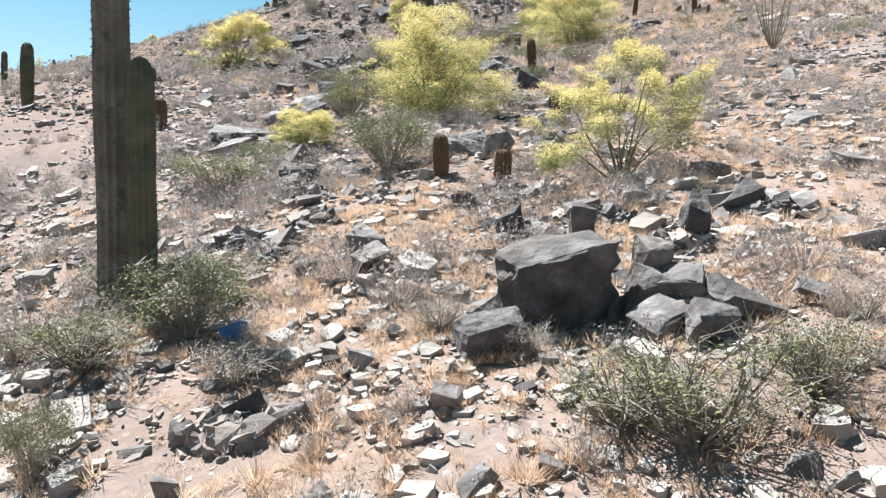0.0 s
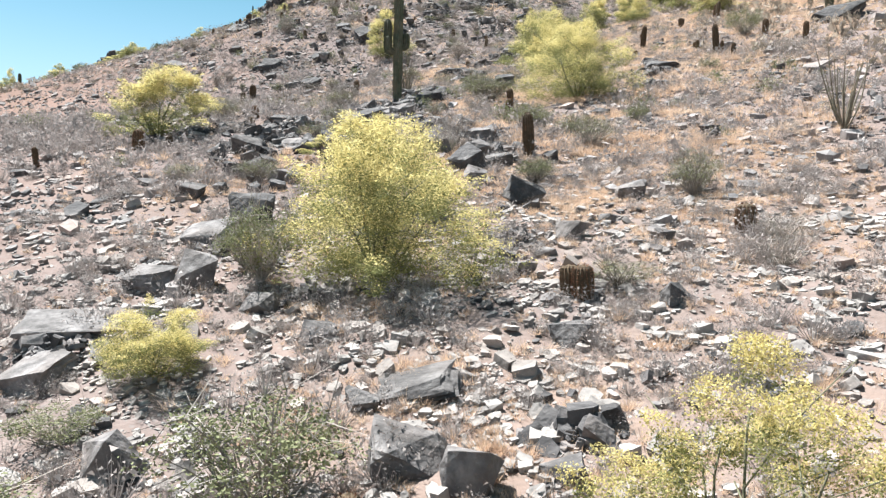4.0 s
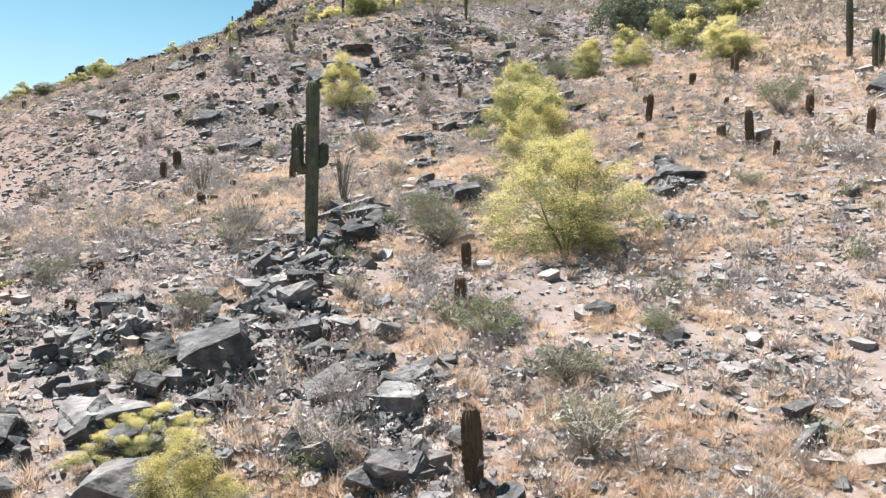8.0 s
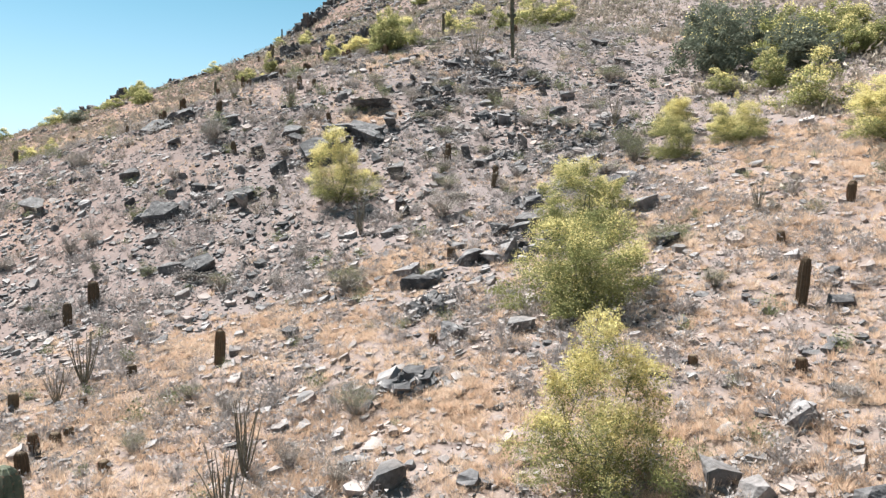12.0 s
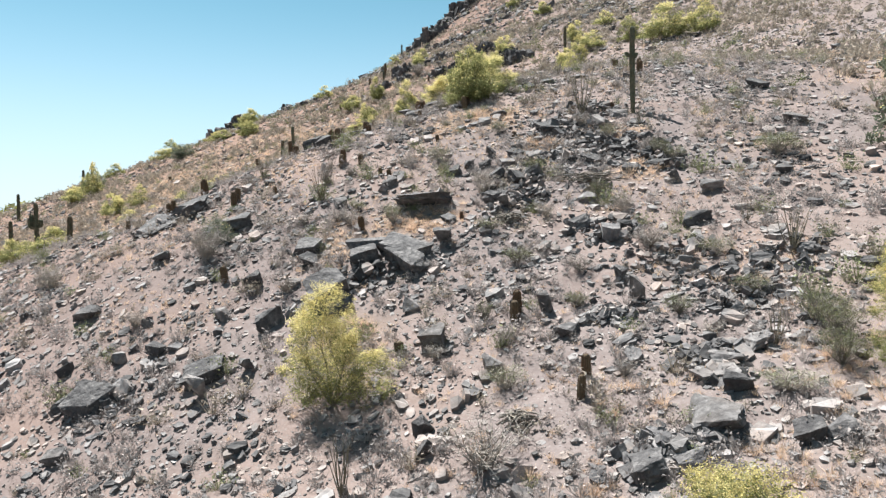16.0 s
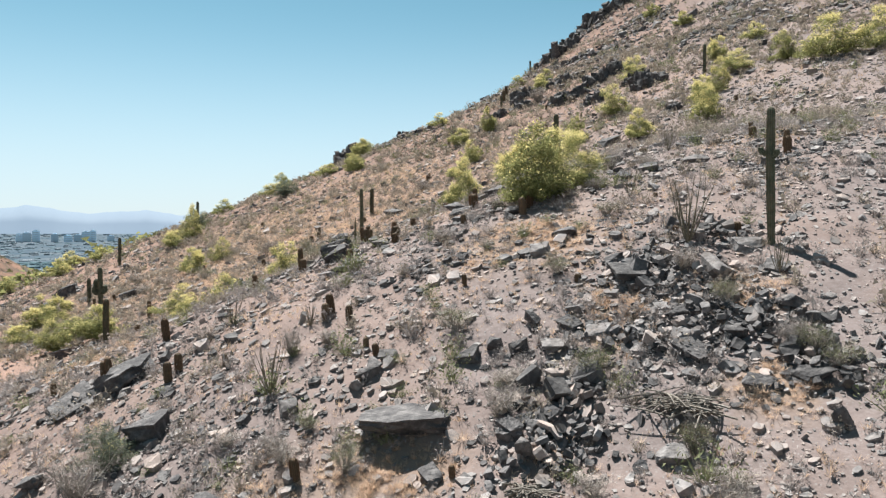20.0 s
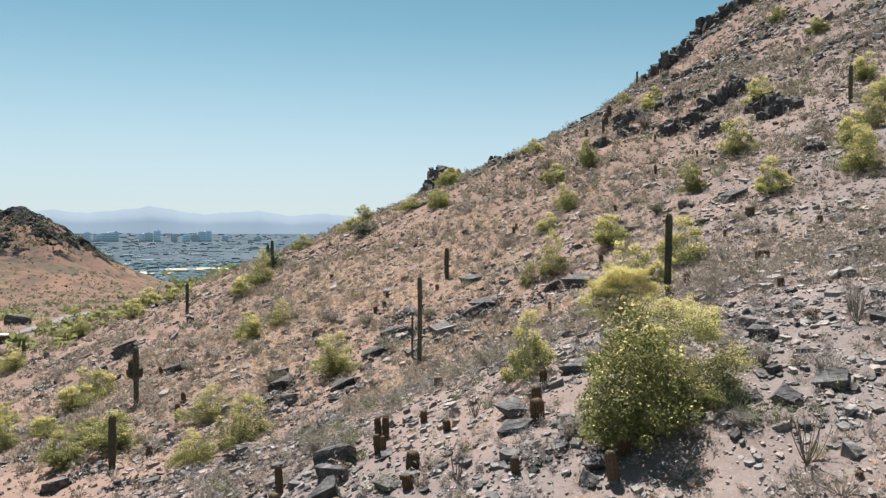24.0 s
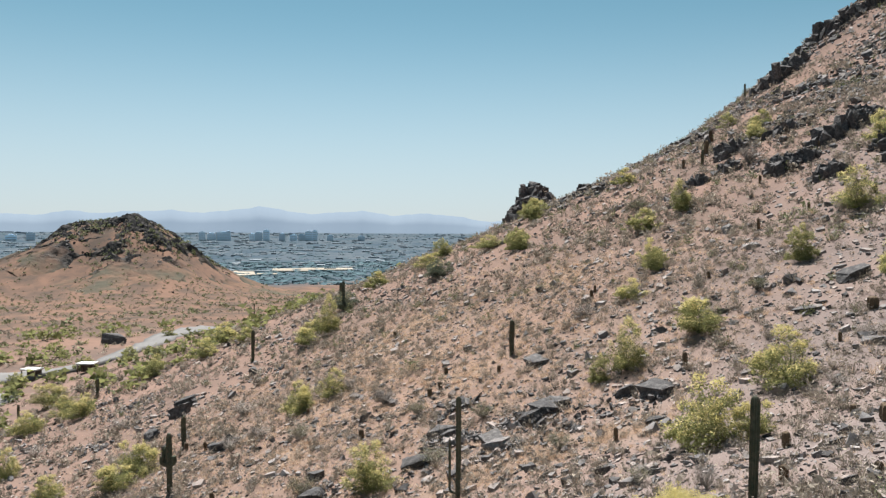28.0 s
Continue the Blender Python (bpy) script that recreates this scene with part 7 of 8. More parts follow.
r = np.random.default_rng(321)
near_x, near_y, near_d = ring_places(r, 5200, 1250, 2250, 18, 78)
x, y, d = (np.concatenate(p) for p in zip((near_x, near_y, near_d), ring_places(r, 3600, 2250, 4650, 18, 78)))
s = r.uniform(7, 17, len(x)) * np.where(d < 2300, 1.25, 1.0)
m = turns(r, len(x), 0.1) * s[:, None, None] * np.array([1.3, 1.3, 0.42])[None, :, None]
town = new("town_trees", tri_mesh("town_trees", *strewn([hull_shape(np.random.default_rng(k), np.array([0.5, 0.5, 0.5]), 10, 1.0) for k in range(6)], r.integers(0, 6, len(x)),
                                                         np.stack([x, y, land(x, y) - 0.03 * s], -1), m), HAZY_TREES))
tagged(town, "belt of trees across the distant town, coloured blue-green for haze", "trees", kind="stuff")
x, y, d = ring_places(r, 800, 1750, 4650, 18, 78)
m = np.zeros((len(x), 3, 3))
a = r.uniform(0, 0.3, len(x)) + 0.6
w1, w2 = r.uniform(8, 34, len(x)) * np.where(r.uniform(0, 1, len(x)) < 0.08, 2.4, 1), r.uniform(8, 30, len(x))
m[:, 0, 0], m[:, 0, 1], m[:, 1, 0], m[:, 1, 1], m[:, 2, 2] = np.cos(a) * w1, -np.sin(a) * w2, np.sin(a) * w1, np.cos(a) * w2, r.uniform(2.5, 5, len(x))
low = new("low_roofs", tri_mesh("low_roofs", *strewn([box(-0.5, 0.5, -0.5, 0.5, -0.3, 1.0)], np.zeros(len(x), int), np.stack([x, y, land(x, y)], -1), m), HAZY_WALLS))
tagged(low, "low buildings of the distant town, coloured pale blue for haze", "buildings", kind="stuff")


def lot(az, dist, w, deep):
    """A pale bare lot on the plain."""
    x0, y0 = -math.sin(radians(az)) * dist, 92 + math.cos(radians(az)) * dist
    v, t = box(-w / 2, w / 2, -deep / 2, deep / 2, -3, 0)
    ob = tagged(new("pale_lot", tri_mesh("pale_lot", v, t, PALE_LOT)), "wide pale bare lot at the edge of the town", "lot", kind="structure")
    ob.matrix_world = pose(x0, y0, float(land(x0, y0)) + 2.2, 0, 0, az)


for az, dist, w, deep in ((54.1, 1600, 55, 140), (52.8, 1700, 62, 190), (49.3, 1830, 80, 120), (46.7, 1860, 120, 90), (50.9, 1650, 40, 40)):
    lot(az, dist, w, deep)


def tower(az, w, h, dist=3900):
    """A far office tower: body with window bands and a roof plant room."""
    x0, y0 = -math.sin(radians(az)) * dist, 92 + math.cos(radians(az)) * dist
    top = thing("office_tower", "hazy grey-blue office tower in the distant town", "building", "towers of the distant town")
    top.matrix_world = pose(x0, y0, float(land(x0, y0)) - 4, 0, 0, az)
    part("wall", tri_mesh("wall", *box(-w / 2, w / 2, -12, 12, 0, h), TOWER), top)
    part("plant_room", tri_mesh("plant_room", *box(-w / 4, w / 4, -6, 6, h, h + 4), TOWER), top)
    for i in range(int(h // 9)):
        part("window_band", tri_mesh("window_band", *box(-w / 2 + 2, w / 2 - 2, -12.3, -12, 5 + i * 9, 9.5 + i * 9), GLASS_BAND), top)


for az, w, h in ((65.93, 44, 43), (58.58, 44, 43), (55.34, 37, 50), (54.70, 50, 43), (53.94, 68, 50), (53.56, 25, 56), (51.95, 31, 43), (51.52, 44, 50), (50.97, 37, 62), (49.88, 37, 43), (49.09, 44, 37), (48.49, 44, 40), (48.02, 44, 56), (47.58, 31, 62), (46.50, 37, 34), (44.28, 44, 31), (64.30, 50, 34), (67.05, 56, 31)):
    tower(az, w * 0.8, h * 0.85)

# the mountain range beyond the plain, its haze put in as glow
RIDGE = ((67.67, 139), (65.76, 136), (63.79, 160), (61.75, 150), (59.65, 162), (57.48, 171), (56.01, 159), (53.75, 168), (51.44, 200), (49.88, 178), (47.5, 153), (46.3, 168), (44.28, 176), (41.84, 150), (39.39, 165), (37.34, 145), (35.29, 118))
az = np.linspace(5, 95, 400)
known = np.array(RIDGE)[::-1]
top = np.interp(az, known[:, 0], known[:, 1]) + 2.5 * np.sin(az * 1.9) + 1.5 * np.sin(az * 4.3) + 1.0 * np.sin(az * 7.7)
far_x, far_y = -np.sin(np.radians(az)), np.cos(np.radians(az))
v = np.concatenate([np.stack([far_x * k, 92 + far_y * k, z], -1) for k, z in ((4800, top), (4740, 40 + (top - 40) * 0.45), (4680, 30 + 0 * top), (4860, 0 * top))])
t = []
for a, b in ((0, 1), (1, 2), (3, 0)):
    for i in range(399):
        t += [[a * 400 + i, b * 400 + i, b * 400 + i + 1], [a * 400 + i, b * 400 + i + 1, a * 400 + i + 1]]
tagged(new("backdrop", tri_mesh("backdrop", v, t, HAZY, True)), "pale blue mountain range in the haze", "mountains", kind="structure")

# ---- loose stones, dry grass and small brush, too many to count ----
FAR_CHIPS = [slab_shape(340 + k, (0.75, 0.95, 0.55)[k % 3], (0.38, 0.55, 0.28)[k % 3], 4 + k % 2, False) for k in range(12)]
CHIPS = [slab_shape(40 + k, (0.8, 0.65, 0.9, 0.5)[k % 4], (0.36, 0.22, 0.55, 0.28)[k % 4], 5 + k % 3) for k in range(20)]


ROUGH_CHIPS = [hull_shape(np.random.default_rng(540 + k), np.array(((0.5, 0.4, 0.32), (0.5, 0.45, 0.4), (0.6, 0.35, 0.28))[k % 3]), 8, 0.7) for k in range(12)]


def field(r, n, x0, x1, y0, y1, patch=0.0, scale=9.0, seed=1):
    """n places in a stretch of the plan, thicker in patches."""
    x, y = r.uniform(x0, x1, n * 4), r.uniform(y0, y1, n * 4)
    rim = np.minimum(np.minimum(x - x0, x1 - x) / (x1 - x0), np.minimum(y - y0, y1 - y) / (y1 - y0))
    near = rim > 0.14 * r.uniform(0, 1, n * 4) ** 1.5
    if x0 == -110 and y0 == -40:  # the surrounding hillside leaves out the slope in its middle
        near &= ~((np.abs(x + 3) < 17) & (y > 0) & (y < 80)) & ~((np.abs(x + 8) < 28) & (y > 66) & (y < 132))
    x, y = x[near][: n * 3], y[near][: n * 3]
    keep = fold(x, y, scale, seed) * patch + r.uniform(-1, 1, len(x))
    order = np.argsort(-keep)[:n] if patch else np.arange(n)
    return x[order], y[order]


def stones(name, label, n, area, middle, wide, most, patch, scale, seed, mat=ROCK_BITS, shapes=CHIPS):
    r = np.random.default_rng(seed)
    x, y = field(r, n, *area, patch, scale, seed)
    size = np.clip(middle * np.exp(r.normal(0, wide, n)), middle * 0.35, most)
    lean = np.where(r.uniform(0, 1, n) < 0.1, 1.1, 0.24)
    m = lie_of(x, y) @ turns(r, n, lean) * size[:, None, None]
    at_ = np.stack([x, y, ground_z(x, y) + size * 0.05], -1)
    ob = new(name, tri_mesh(name, *strewn(shapes, r.integers(0, len(shapes), n), at_, m), mat))
    return tagged(ob, label, "stones", kind="stuff")


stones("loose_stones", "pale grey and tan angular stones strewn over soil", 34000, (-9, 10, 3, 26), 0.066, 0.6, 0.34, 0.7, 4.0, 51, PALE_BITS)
stones("loose_stones", "broken grey schist stones covering the slope", 23000, (-18, 18, 18, 72), 0.115, 0.6, 0.65, 0.8, 6.0, 52)
stones("loose_stones", "broken grey schist stones covering the slope", 24000, (-38, 20, 62, 130), 0.16, 0.6, 0.8, 0.6, 7.0, 53)
stones("loose_stones", "scattered grey stones on the far slope", 12000, (-150, 40, 120, 240), 0.32, 0.6, 1.5, 0.9, 22.0, 54, shapes=FAR_CHIPS)
stones("loose_stones", "scattered dark stones on the upper slope", 14000, (-110, 60, 230, 390), 0.5, 0.6, 2.4, 0.9, 30.0, 55, shapes=ROUGH_CHIPS)
stones("loose_stones", "scattered grey stones on the far slope", 15000, (14, 110, 30, 200), 0.22, 0.6, 1.1, 0.9, 14.0, 56, shapes=FAR_CHIPS)
stones("loose_stones", "scattered grey stones on the surrounding hillside", 11000, (-110, 70, -40, 150), 0.28, 0.6, 1.2, 0.8, 16.0, 64, shapes=FAR_CHIPS)
stones("gravel", "fine pale gravel over the slope", 26000, (-34, 18, 64, 128), 0.07, 0.5, 0.18, 0.3, 9.0, 65, shapes=FAR_CHIPS)
stones("gravel", "fine pale gravel over the slope", 22000, (-16, 17, 22, 70), 0.055, 0.5, 0.14, 0.3, 7.0, 66, shapes=FAR_CHIPS)
stones("gravel", "small broken stones over the far slope", 16000, (-85, 22, 114, 190), 0.15, 0.55, 0.5, 0.5, 12.0, 67, shapes=FAR_CHIPS)
stones("dark_stones", "small dark stones over the far slope", 9000, (-85, 22, 114, 200), 0.2, 0.6, 0.8, 1.0, 12.0, 68, DARK_BITS, shapes=FAR_CHIPS)
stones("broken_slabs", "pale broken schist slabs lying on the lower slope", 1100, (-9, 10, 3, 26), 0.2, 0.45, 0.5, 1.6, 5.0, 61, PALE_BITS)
stones("broken_slabs", "pale broken schist slabs lying on the slope", 900, (-18, 18, 22, 72), 0.28, 0.45, 0.8, 1.6, 9.0, 62)
stones("dark_stones", "dark varnished stones on the lower slope", 1200, (-9, 10, 4, 26), 0.13, 0.45, 0.45, 1.8, 6.0, 63, DARK_BITS)
stones("dark_stones", "dark varnished stones among the far slope's rubble", 5000, (-150, 40, 120, 240), 0.45, 0.5, 1.8, 1.6, 18.0, 57, DARK_BITS, shapes=ROUGH_CHIPS)
stones("dark_stones", "dark varnished stones among the upper slope's rubble", 12000, (-110, 60, 230, 390), 0.85, 0.5, 3.6, 1.6, 40.0, 58, DARK_BITS, shapes=ROUGH_CHIPS)
stones("dark_stones", "dark varnished stones among the slope's rubble", 13000, (-38, 20, 62, 130), 0.2, 0.5, 0.9, 1.4, 12.0, 59, DARK_BITS)
stones("dark_stones", "dark varnished stones among the slope's rubble", 4500, (-18, 18, 22, 72), 0.17, 0.5, 0.75, 1.8, 8.0, 60, DARK_BITS)

# heaps of broken slabs: x, y and reach of each
LOWER_HEAPS = ((-2.1, 10.4, 0.5), (-2.7, 10.8, 0.5), (0.8, 9.4, 0.4), (1.4, 9.1, 0.5), (1.0, 8.7, 0.4), (2.8, 9.0, 0.5), (3.6, 9.8, 0.5), (0.9, 11.1, 0.5), (1.4, 11.4, 0.4), (2.0, 9.6, 0.5), (-1.8, 11.2, 0.4), (-3.2, 9.7, 0.5), (-0.8, 9.1, 0.3), (1.8, 30.4, 0.9), (1.6, 27.6, 0.8), (-2.1, 31.2, 0.9),
               (-1.6, 6.0, 0.4), (2.2, 6.8, 0.5), (2.5, 8.5, 0.5), (3.9, 9.5, 0.6), (-2.1, 9.8, 0.5), (1.0, 10.0, 0.4), (1.0, 11.6, 0.4), (-0.9, 12.1, 0.4), (-2.2, 12.6, 0.7), (2.1, 14.8, 0.6), (-4.7, 17.8, 1.1), (-1.1, 19.3, 0.9), (2.1, 21.4, 0.8), (-3.5, 22.4, 1.0), (0.8, 29.4, 0.7), (1.9, 30.6, 1.0), (-1.2, 33.0, 1.4), (-5.3, 33.8, 0.9))
MIDDLE_HEAPS = ((-1.0, 41.5, 1.0), (-1.1, 39.0, 1.0), (-1.4, 37.5, 1.0), (-1.6, 36.4, 0.9), (-2.2, 35.0, 0.9), (-5.1, 36.7, 0.8), (-6.6, 36.0, 0.9), (-7.8, 34.5, 0.9), (0.0, 34.5, 0.8), (1.0, 43.8, 1.0), (10.9, 43.9, 1.0), (9.8, 40.1, 0.8), (-2.4, 40.3, 0.8), (8.4, 75.8, 1.1), (5.4, 78.7, 1.0), (7.3, 71.1, 1.2), (8.2, 71.6, 1.0),
                (-4.4, 34.9, 1.3), (-0.5, 35.7, 1.5), (-0.6, 39.1, 1.6), (0.4, 42.4, 1.1), (10.9, 43.3, 1.1), (10.7, 43.7, 1.2), (0.3, 45.3, 1.2), (11.3, 46.4, 0.9), (2.1, 46.7, 1.2), (3.1, 46.7, 1.3), (2.2, 54.5, 1.4), (2.4, 60.9, 1.7), (6.1, 64.6, 1.3), (5.8, 66.6, 1.3), (6.8, 71.5, 1.5), (8.9, 74.7, 1.0), (-13.3, 76.4, 1.9), (-6.3, 81.3, 1.6))
UPPER_HEAPS = ((10.0, 79.7, 2.5), (8.0, 82.6, 2.9), (11.9, 82.0, 2.7), (5.1, 85.2, 2.7), (1.2, 88.9, 2.5), (3.3, 97.0, 3.2), (6.3, 95.0, 2.9), (7.9, 92.5, 2.7), (2.8, 93.6, 2.7), (0.7, 90.7, 2.3), (4.0, 100.4, 3.2),
               (-6.3, 82.3, 1.8), (-4.5, 83.0, 2.7), (0.7, 88.4, 1.8), (-20.2, 91.5, 2.6), (4.3, 93.7, 1.9), (4.2, 94.6, 2.4), (1.8, 96.8, 1.8), (2.1, 98.2, 1.7), (-42.2, 129.6, 3.4), (-34.3, 131.2, 3.9), (-32.0, 142.1, 4.2), (-40.3, 144.6, 3.3), (-39.5, 144.9, 3.6), (-32.1, 146.2, 5.6), (-29.6, 147.4, 6.5), (-34.6, 147.8, 4.3), (-24.2, 149.8, 4.3))

VALLEY_HEAPS = ((-77.1, 129.2, 3.7), (-65.4, 124.9, 3.2), (-51.8, 119.6, 2.7), (-42.9, 116.3, 2.4), (-49.3, 124.3, 2.8), (-36.3, 115.9, 2.2), (-45.1, 133.5, 3.1), (-46.4, 136.3, 3.2), (-43.9, 151.0, 3.7), (-37.8, 144.8, 3.4), (-124.7, 160.3, 6.0), (-113.9, 160.3, 5.7), (-100.4, 145.4, 4.8), (-30.4, 114.4, 2.0), (-28.6, 119.2, 2.2))


def heaps(name, label, spots, mat, seed, each, fine):
    """Slabs tumbled together round each spot, thickest in its middle."""
    r = np.random.default_rng(seed)
    xs, ys, ss, up = [], [], [], []
    for x, y, reach in spots:
        dx, dy = r.normal(0, 0.42, each) * reach, r.normal(0, 0.3, each) * reach
        s = np.clip(fine * np.exp(r.normal(0, 0.45, each)), 0.06, 1.2) * (0.8 + 0.06 * min(reach, 6))
        xs.append(x + dx), ys.append(y + dy), ss.append(s)
        up.append(np.maximum(0, 0.25 * np.exp(-(dx**2 + dy**2) / (0.3 * reach**2 + 0.01))) * r.uniform(0, 1, each) * min(reach, 2.0))
    x, y, s, u = (np.concatenate(a) for a in (xs, ys, ss, up))
    m = lie_of(x, y) @ turns(r, len(x), np.where(r.uniform(0, 1, len(x)) < 0.3, 1.3, 0.5)) * s[:, None, None]
    at_ = np.stack([x, y, ground_z(x, y) + u], -1)
    ob = new(name, tri_mesh(name, *strewn(CHIPS, r.integers(0, len(CHIPS), len(x)), at_, m), mat))
    return tagged(ob, label, "stones", kind="stuff")


for n, spots in enumerate((LOWER_HEAPS, MIDDLE_HEAPS, UPPER_HEAPS)):
    heaps("slab_heap", "pale grey schist slabs tumbled in heaps", spots, ROCK_BITS, 201 + n, (85, 115, 46)[n], (0.14, 0.23, 0.28)[n])
    heaps("slab_heap", "dark schist slabs tumbled in heaps", spots, DARK_BITS, 211 + n, (75, 110, 56)[n], (0.15, 0.26, 0.33)[n])

heaps("slab_heap", "dark schist slabs tumbled in heaps on the far slope", VALLEY_HEAPS, DARK_BITS, 221, 60, 0.38)
heaps("slab_heap", "grey schist slabs tumbled in heaps on the far slope", VALLEY_HEAPS, ROCK_BITS, 222, 40, 0.3)

BLADES = []
for k in range(4):
    r = np.random.default_rng(60 + k)
    v, t = [], []
    for i in range(16):
        a, ln, tip = r.uniform(0, 6.28), r.uniform(0.35, 0.9), r.uniform(0.3, 1.1)
        b0 = np.array([math.cos(a), math.sin(a), 0]) * r.uniform(0, 0.18)
        side = np.array([-math.sin(a), math.cos(a), 0]) * 0.02
        v += [b0 - side, b0 + side, b0 + np.array([math.cos(a) * tip * 0.7, math.sin(a) * tip * 0.7, ln])]
        t.append([3 * i, 3 * i + 1, 3 * i + 2])
    BLADES.append((np.array(v), np.array(t)))
def sprig(seed, twigs, leaf, thin, leaves=1):
    """A dry little bush: thin twigs from one root, with specks of leaf."""
    r = np.random.default_rng(seed)
    c = r.normal(size=(twigs, 3)) * [0.27, 0.27, 0.2] + [0, 0, 0.34]
    c[:, 2] = np.abs(c[:, 2])
    v, t = [], []
    for p in c:
        root = p * [0.25, 0.25, 0.0]
        side = np.cross(p - root, r.normal(size=3))
        side *= thin / (np.linalg.norm(side) + 1e-6)
        v += [root - side, root + side, p + (p - root) * 0.3]
        t.append([len(v) - 3, len(v) - 2, len(v) - 1])
        for _ in range(leaves):
            q0 = p + r.normal(size=3) * 0.08
            d1, d2 = r.normal(size=3) * leaf, r.normal(size=3) * leaf * 0.7
            v += [q0 - d1, q0 + d1, q0 + d2 * 2]
            t.append([len(v) - 3, len(v) - 2, len(v) - 1])
    return np.array(v), np.array(t)


SPRIGS = [sprig(70 + k, 22, 0.09, 0.024) for k in range(4)]
MID_SPRIGS = [sprig(270 + k, 44, 0.05, 0.013) for k in range(4)]
FINE_SPRIGS = [sprig(170 + k, 80, 0.026, 0.008, 2) for k in range(4)]


def growth(name, label, category, shapes, mat, n, area, middle, wide, most, patch, scale, seed, flat=1.0):
    r = np.random.default_rng(seed)
    x, y = field(r, n, *area, patch, scale, seed % 7 + 80)
    size = np.clip(middle * np.exp(r.normal(0, wide, n)), middle * 0.4, most)
    m = turns(r, n, 0.15) * size[:, None, None]
    m = m * np.array([1, 1, flat])[None, :, None]
    at_ = np.stack([x, y, ground_z(x, y) - 0.02 * size], -1)
    ob = new(name, tri_mesh(name, *strewn(shapes, r.integers(0, len(shapes), n), at_, m), mat))
    return tagged(ob, label, category, kind="stuff")


growth("dry_grass", "thin tan dry grass on the slope", "grass", BLADES, STRAW, 8000, (-36, 20, 74, 130), 0.2, 0.4, 0.5, 2.2, 9.0, 93)
growth("dry_grass", "tan dry grass on the far slope", "grass", BLADES, STRAW, 6000, (-150, 40, 125, 260), 0.45, 0.4, 1.0, 1.6, 30.0, 94)
growth("dry_brush", "small dry grey bushes between stones", "brush", FINE_SPRIGS, GREY_LEAF, 1900, (-10, 12, 4, 30), 0.3, 0.4, 0.7, 1.0, 4.0, 95)
growth("dry_brush", "small dry grey bushes on the slope", "brush", MID_SPRIGS, GREY_LEAF, 5200, (-22, 22, 24, 80), 0.42, 0.4, 0.9, 0.8, 9.0, 96)
growth("dry_brush", "small dry grey bushes on the slope", "brush", MID_SPRIGS, GREY_LEAF, 3600, (-40, 22, 74, 130), 0.42, 0.4, 0.9, 0.6, 9.0, 97)
growth("dry_brush", "grey brush dotting the far slope", "brush", MID_SPRIGS, BRUSH, 5000, (-95, 22, 116, 195), 0.7, 0.4, 1.6, 0.5, 30.0, 98)
growth("dry_brush", "grey brush dotting the slope's far edge", "brush", SPRIGS, BRUSH, 4200, (-170, -60, 120, 260), 0.8, 0.4, 1.7, 0.5, 30.0, 110)
growth("dry_brush", "grey brush dotting the slope below the crags", "brush", SPRIGS, BRUSH, 3600, (-70, 40, 185, 270), 0.9, 0.4, 1.8, 0.5, 30.0, 111)
growth("dry_brush", "olive brush dotting the upper slope", "brush", MID_SPRIGS, CREOSOTE, 1500, (-130, 60, 150, 390), 1.0, 0.4, 2.2, 0.6, 30.0, 99)
growth("dry_brush", "grey brush dotting the upper slope", "brush", SPRIGS, BRUSH, 2600, (-130, 60, 230, 390), 1.2, 0.4, 2.4, 0.6, 30.0, 112)
growth("dry_grass", "tan dry grass on the slope's shoulder", "grass", BLADES, STRAW, 6000, (18, 70, 30, 140), 0.4, 0.4, 0.9, 1.6, 20.0, 101)
growth("dry_brush", "grey brush on the slope's shoulder", "brush", SPRIGS, BRUSH, 2200, (18, 70, 30, 140), 0.6, 0.4, 1.3, 0.6, 20.0, 102)

growth("dry_brush", "grey brush on the surrounding hillside", "brush", SPRIGS, BRUSH, 4500, (-110, 70, -40, 150), 0.6, 0.4, 1.3, 0.6, 18.0, 103)
growth("dry_grass", "tan dry grass on the surrounding hillside", "grass", BLADES, STRAW, 5000, (-110, 70, -40, 150), 0.35, 0.4, 0.8, 1.6, 18.0, 104)


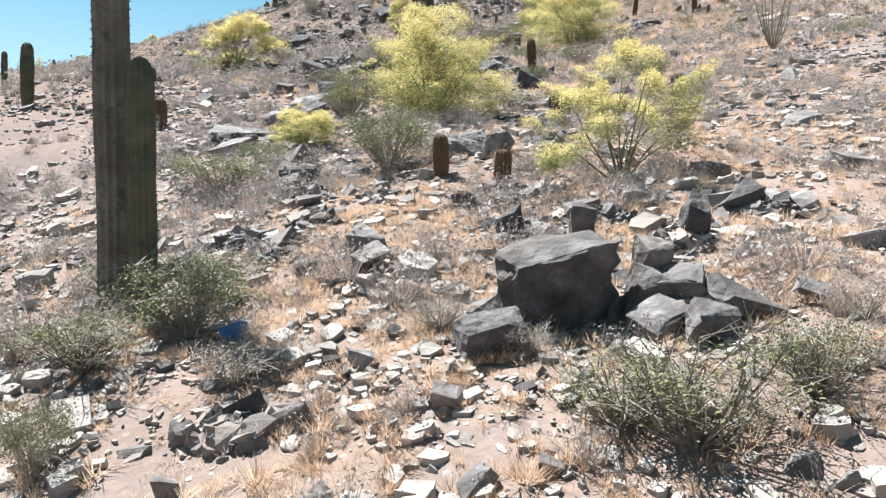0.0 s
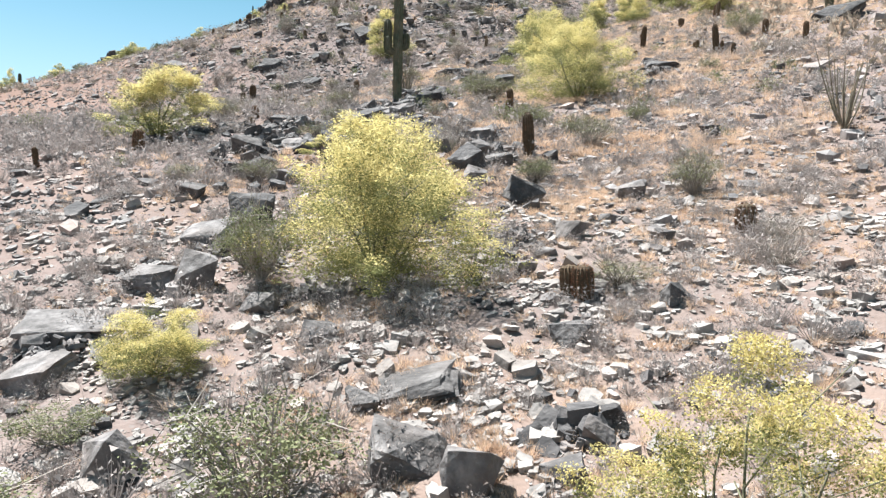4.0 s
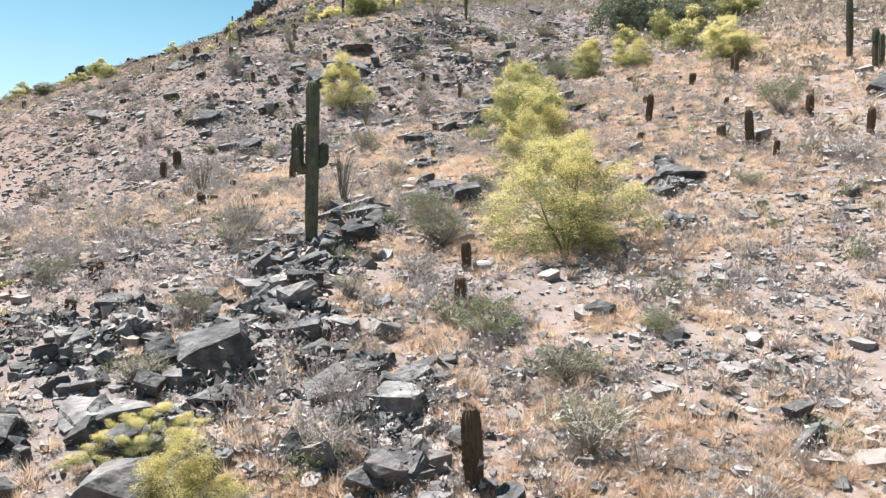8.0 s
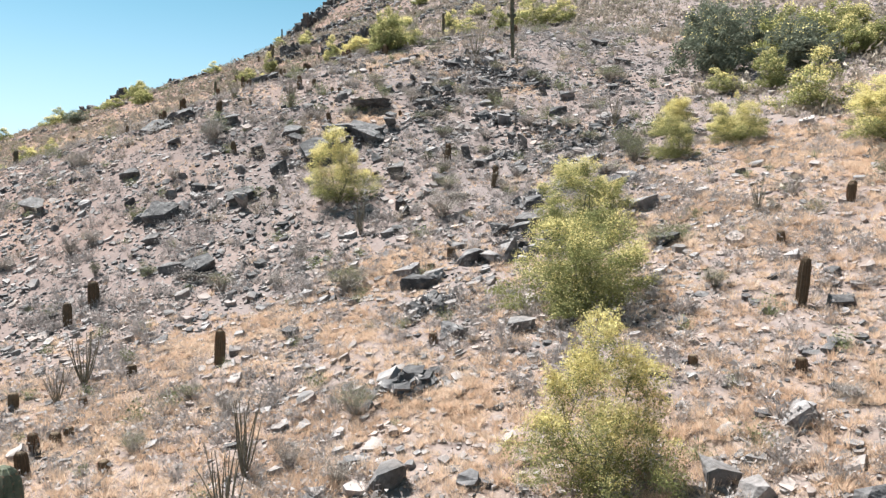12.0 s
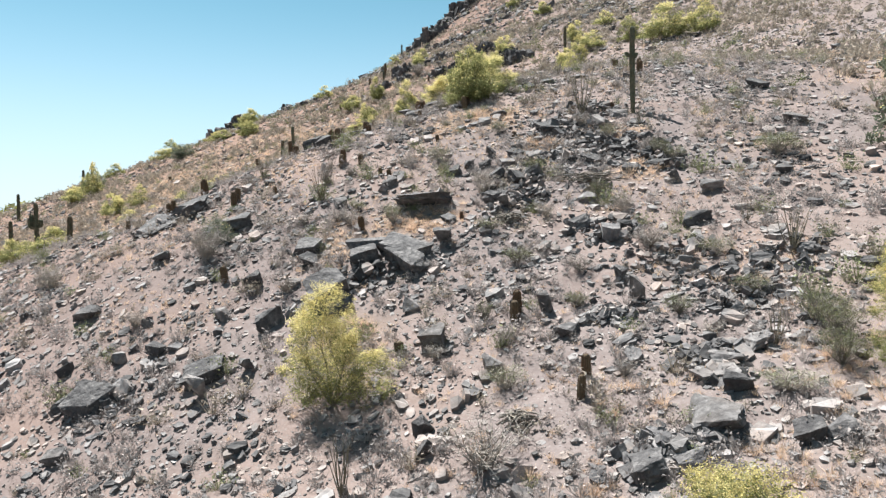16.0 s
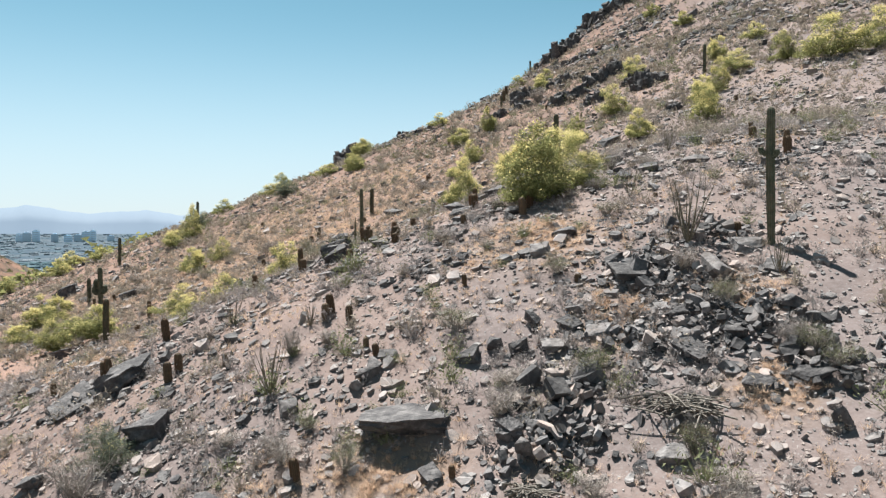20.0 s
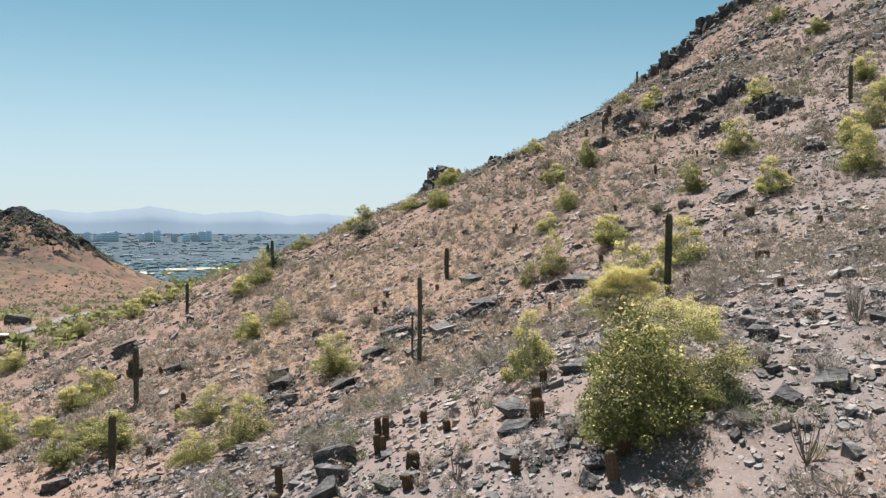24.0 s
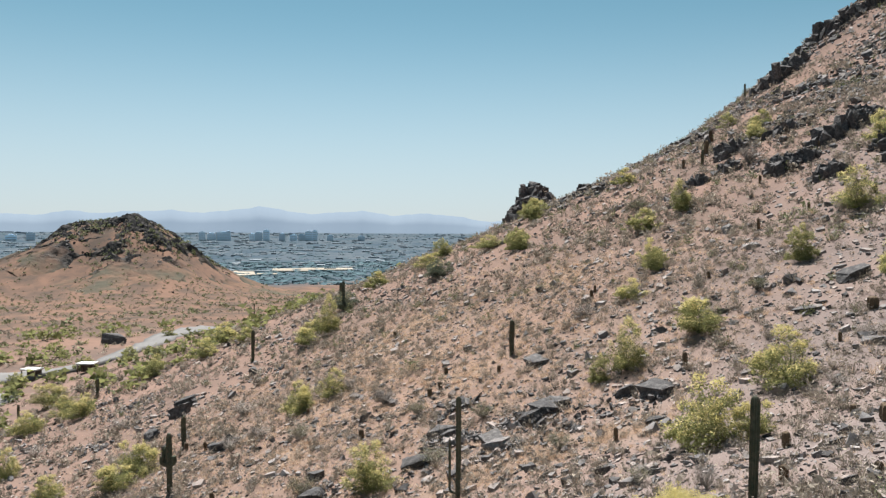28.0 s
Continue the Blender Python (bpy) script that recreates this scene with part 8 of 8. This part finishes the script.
def hair_tuft(seed, blades):
    """A soft tuft of hair-thin dry grass."""
    r = np.random.default_rng(seed)
    a, out, ln = r.uniform(0, 2 * np.pi, blades), r.uniform(0.0, 0.5, blades), r.uniform(0.35, 0.95, blades)
    root = np.stack([np.cos(a) * out * 0.6, np.sin(a) * out * 0.6, 0 * a], -1)
    tip = np.stack([np.cos(a + r.normal(0, 0.5, blades)) * (out + 0.16), np.sin(a + r.normal(0, 0.5, blades)) * (out + 0.16), ln * (1.15 - out)], -1)
    side = np.stack([-np.sin(a), np.cos(a), 0 * a], -1) * 0.013
    return np.stack([root - side, root + side, tip], 1).reshape(-1, 3), np.arange(blades * 3).reshape(-1, 3)


HAIR = [hair_tuft(470 + k, 58) for k in range(5)]


def meadow(name, label, n, area, middle, seed, most=2.2):
    """Dry grass tufts, as thick as the cover of the ground goes."""
    r = np.random.default_rng(seed)
    x, y = r.uniform(area[0], area[1], n * 14), r.uniform(area[2], area[3], n * 14)
    keep = r.uniform(0, 1, len(x)) < grass_cover(x, y)
    x, y = x[keep][:n], y[keep][:n]
    size = np.clip(middle * np.exp(r.normal(0, 0.35, len(x))), middle * 0.4, middle * most)
    m = turns(r, len(x), 0.15) * size[:, None, None] * np.array([1.35, 1.35, 0.7])[None, :, None]
    at_ = np.stack([x, y, ground_z(x, y) - 0.02 * size], -1)
    ob = new(name, tri_mesh(name, *strewn(HAIR, r.integers(0, len(HAIR), len(x)), at_, m), STRAW))
    return tagged(ob, label, "grass", kind="stuff")


meadow("dry_grass", "soft rust-coloured dry grass between stones", 10000, (-9, 11, 3, 30), 0.16, 401)
meadow("dry_grass", "soft orange dry grass over the slope", 19000, (-18, 28, 28, 76), 0.3, 402)
meadow("dry_grass", "thin rust-coloured dry grass on the stony slope", 2600, (-30, 12, 76, 118), 0.26, 403)
meadow("dry_grass", "rust-coloured dry grass on the far slope", 5000, (-90, -15, 120, 200), 0.55, 404)
growth("olive_brush", "small olive green bushes dotting the stony slope", "brush", FINE_SPRIGS, CREOSOTE, 200, (-32, 22, 74, 130), 0.75, 0.35, 1.4, 0.4, 9.0, 106)
growth("olive_brush", "small olive green bushes dotting the slope", "brush", FINE_SPRIGS, CREOSOTE, 170, (-20, 22, 28, 76), 0.6, 0.35, 1.1, 0.4, 9.0, 107)
growth("dry_brush", "dark grey-brown bushes on the stony slope", "brush", MID_SPRIGS, BRUSH, 700, (-36, 22, 70, 130), 0.6, 0.35, 1.1, 0.5, 9.0, 108)
growth("dry_brush", "grey-brown bushes in the gully and on its far side", "brush", SPRIGS, BRUSH, 2600, (16, 110, 80, 220), 1.0, 0.4, 2.0, 0.4, 20.0, 109)
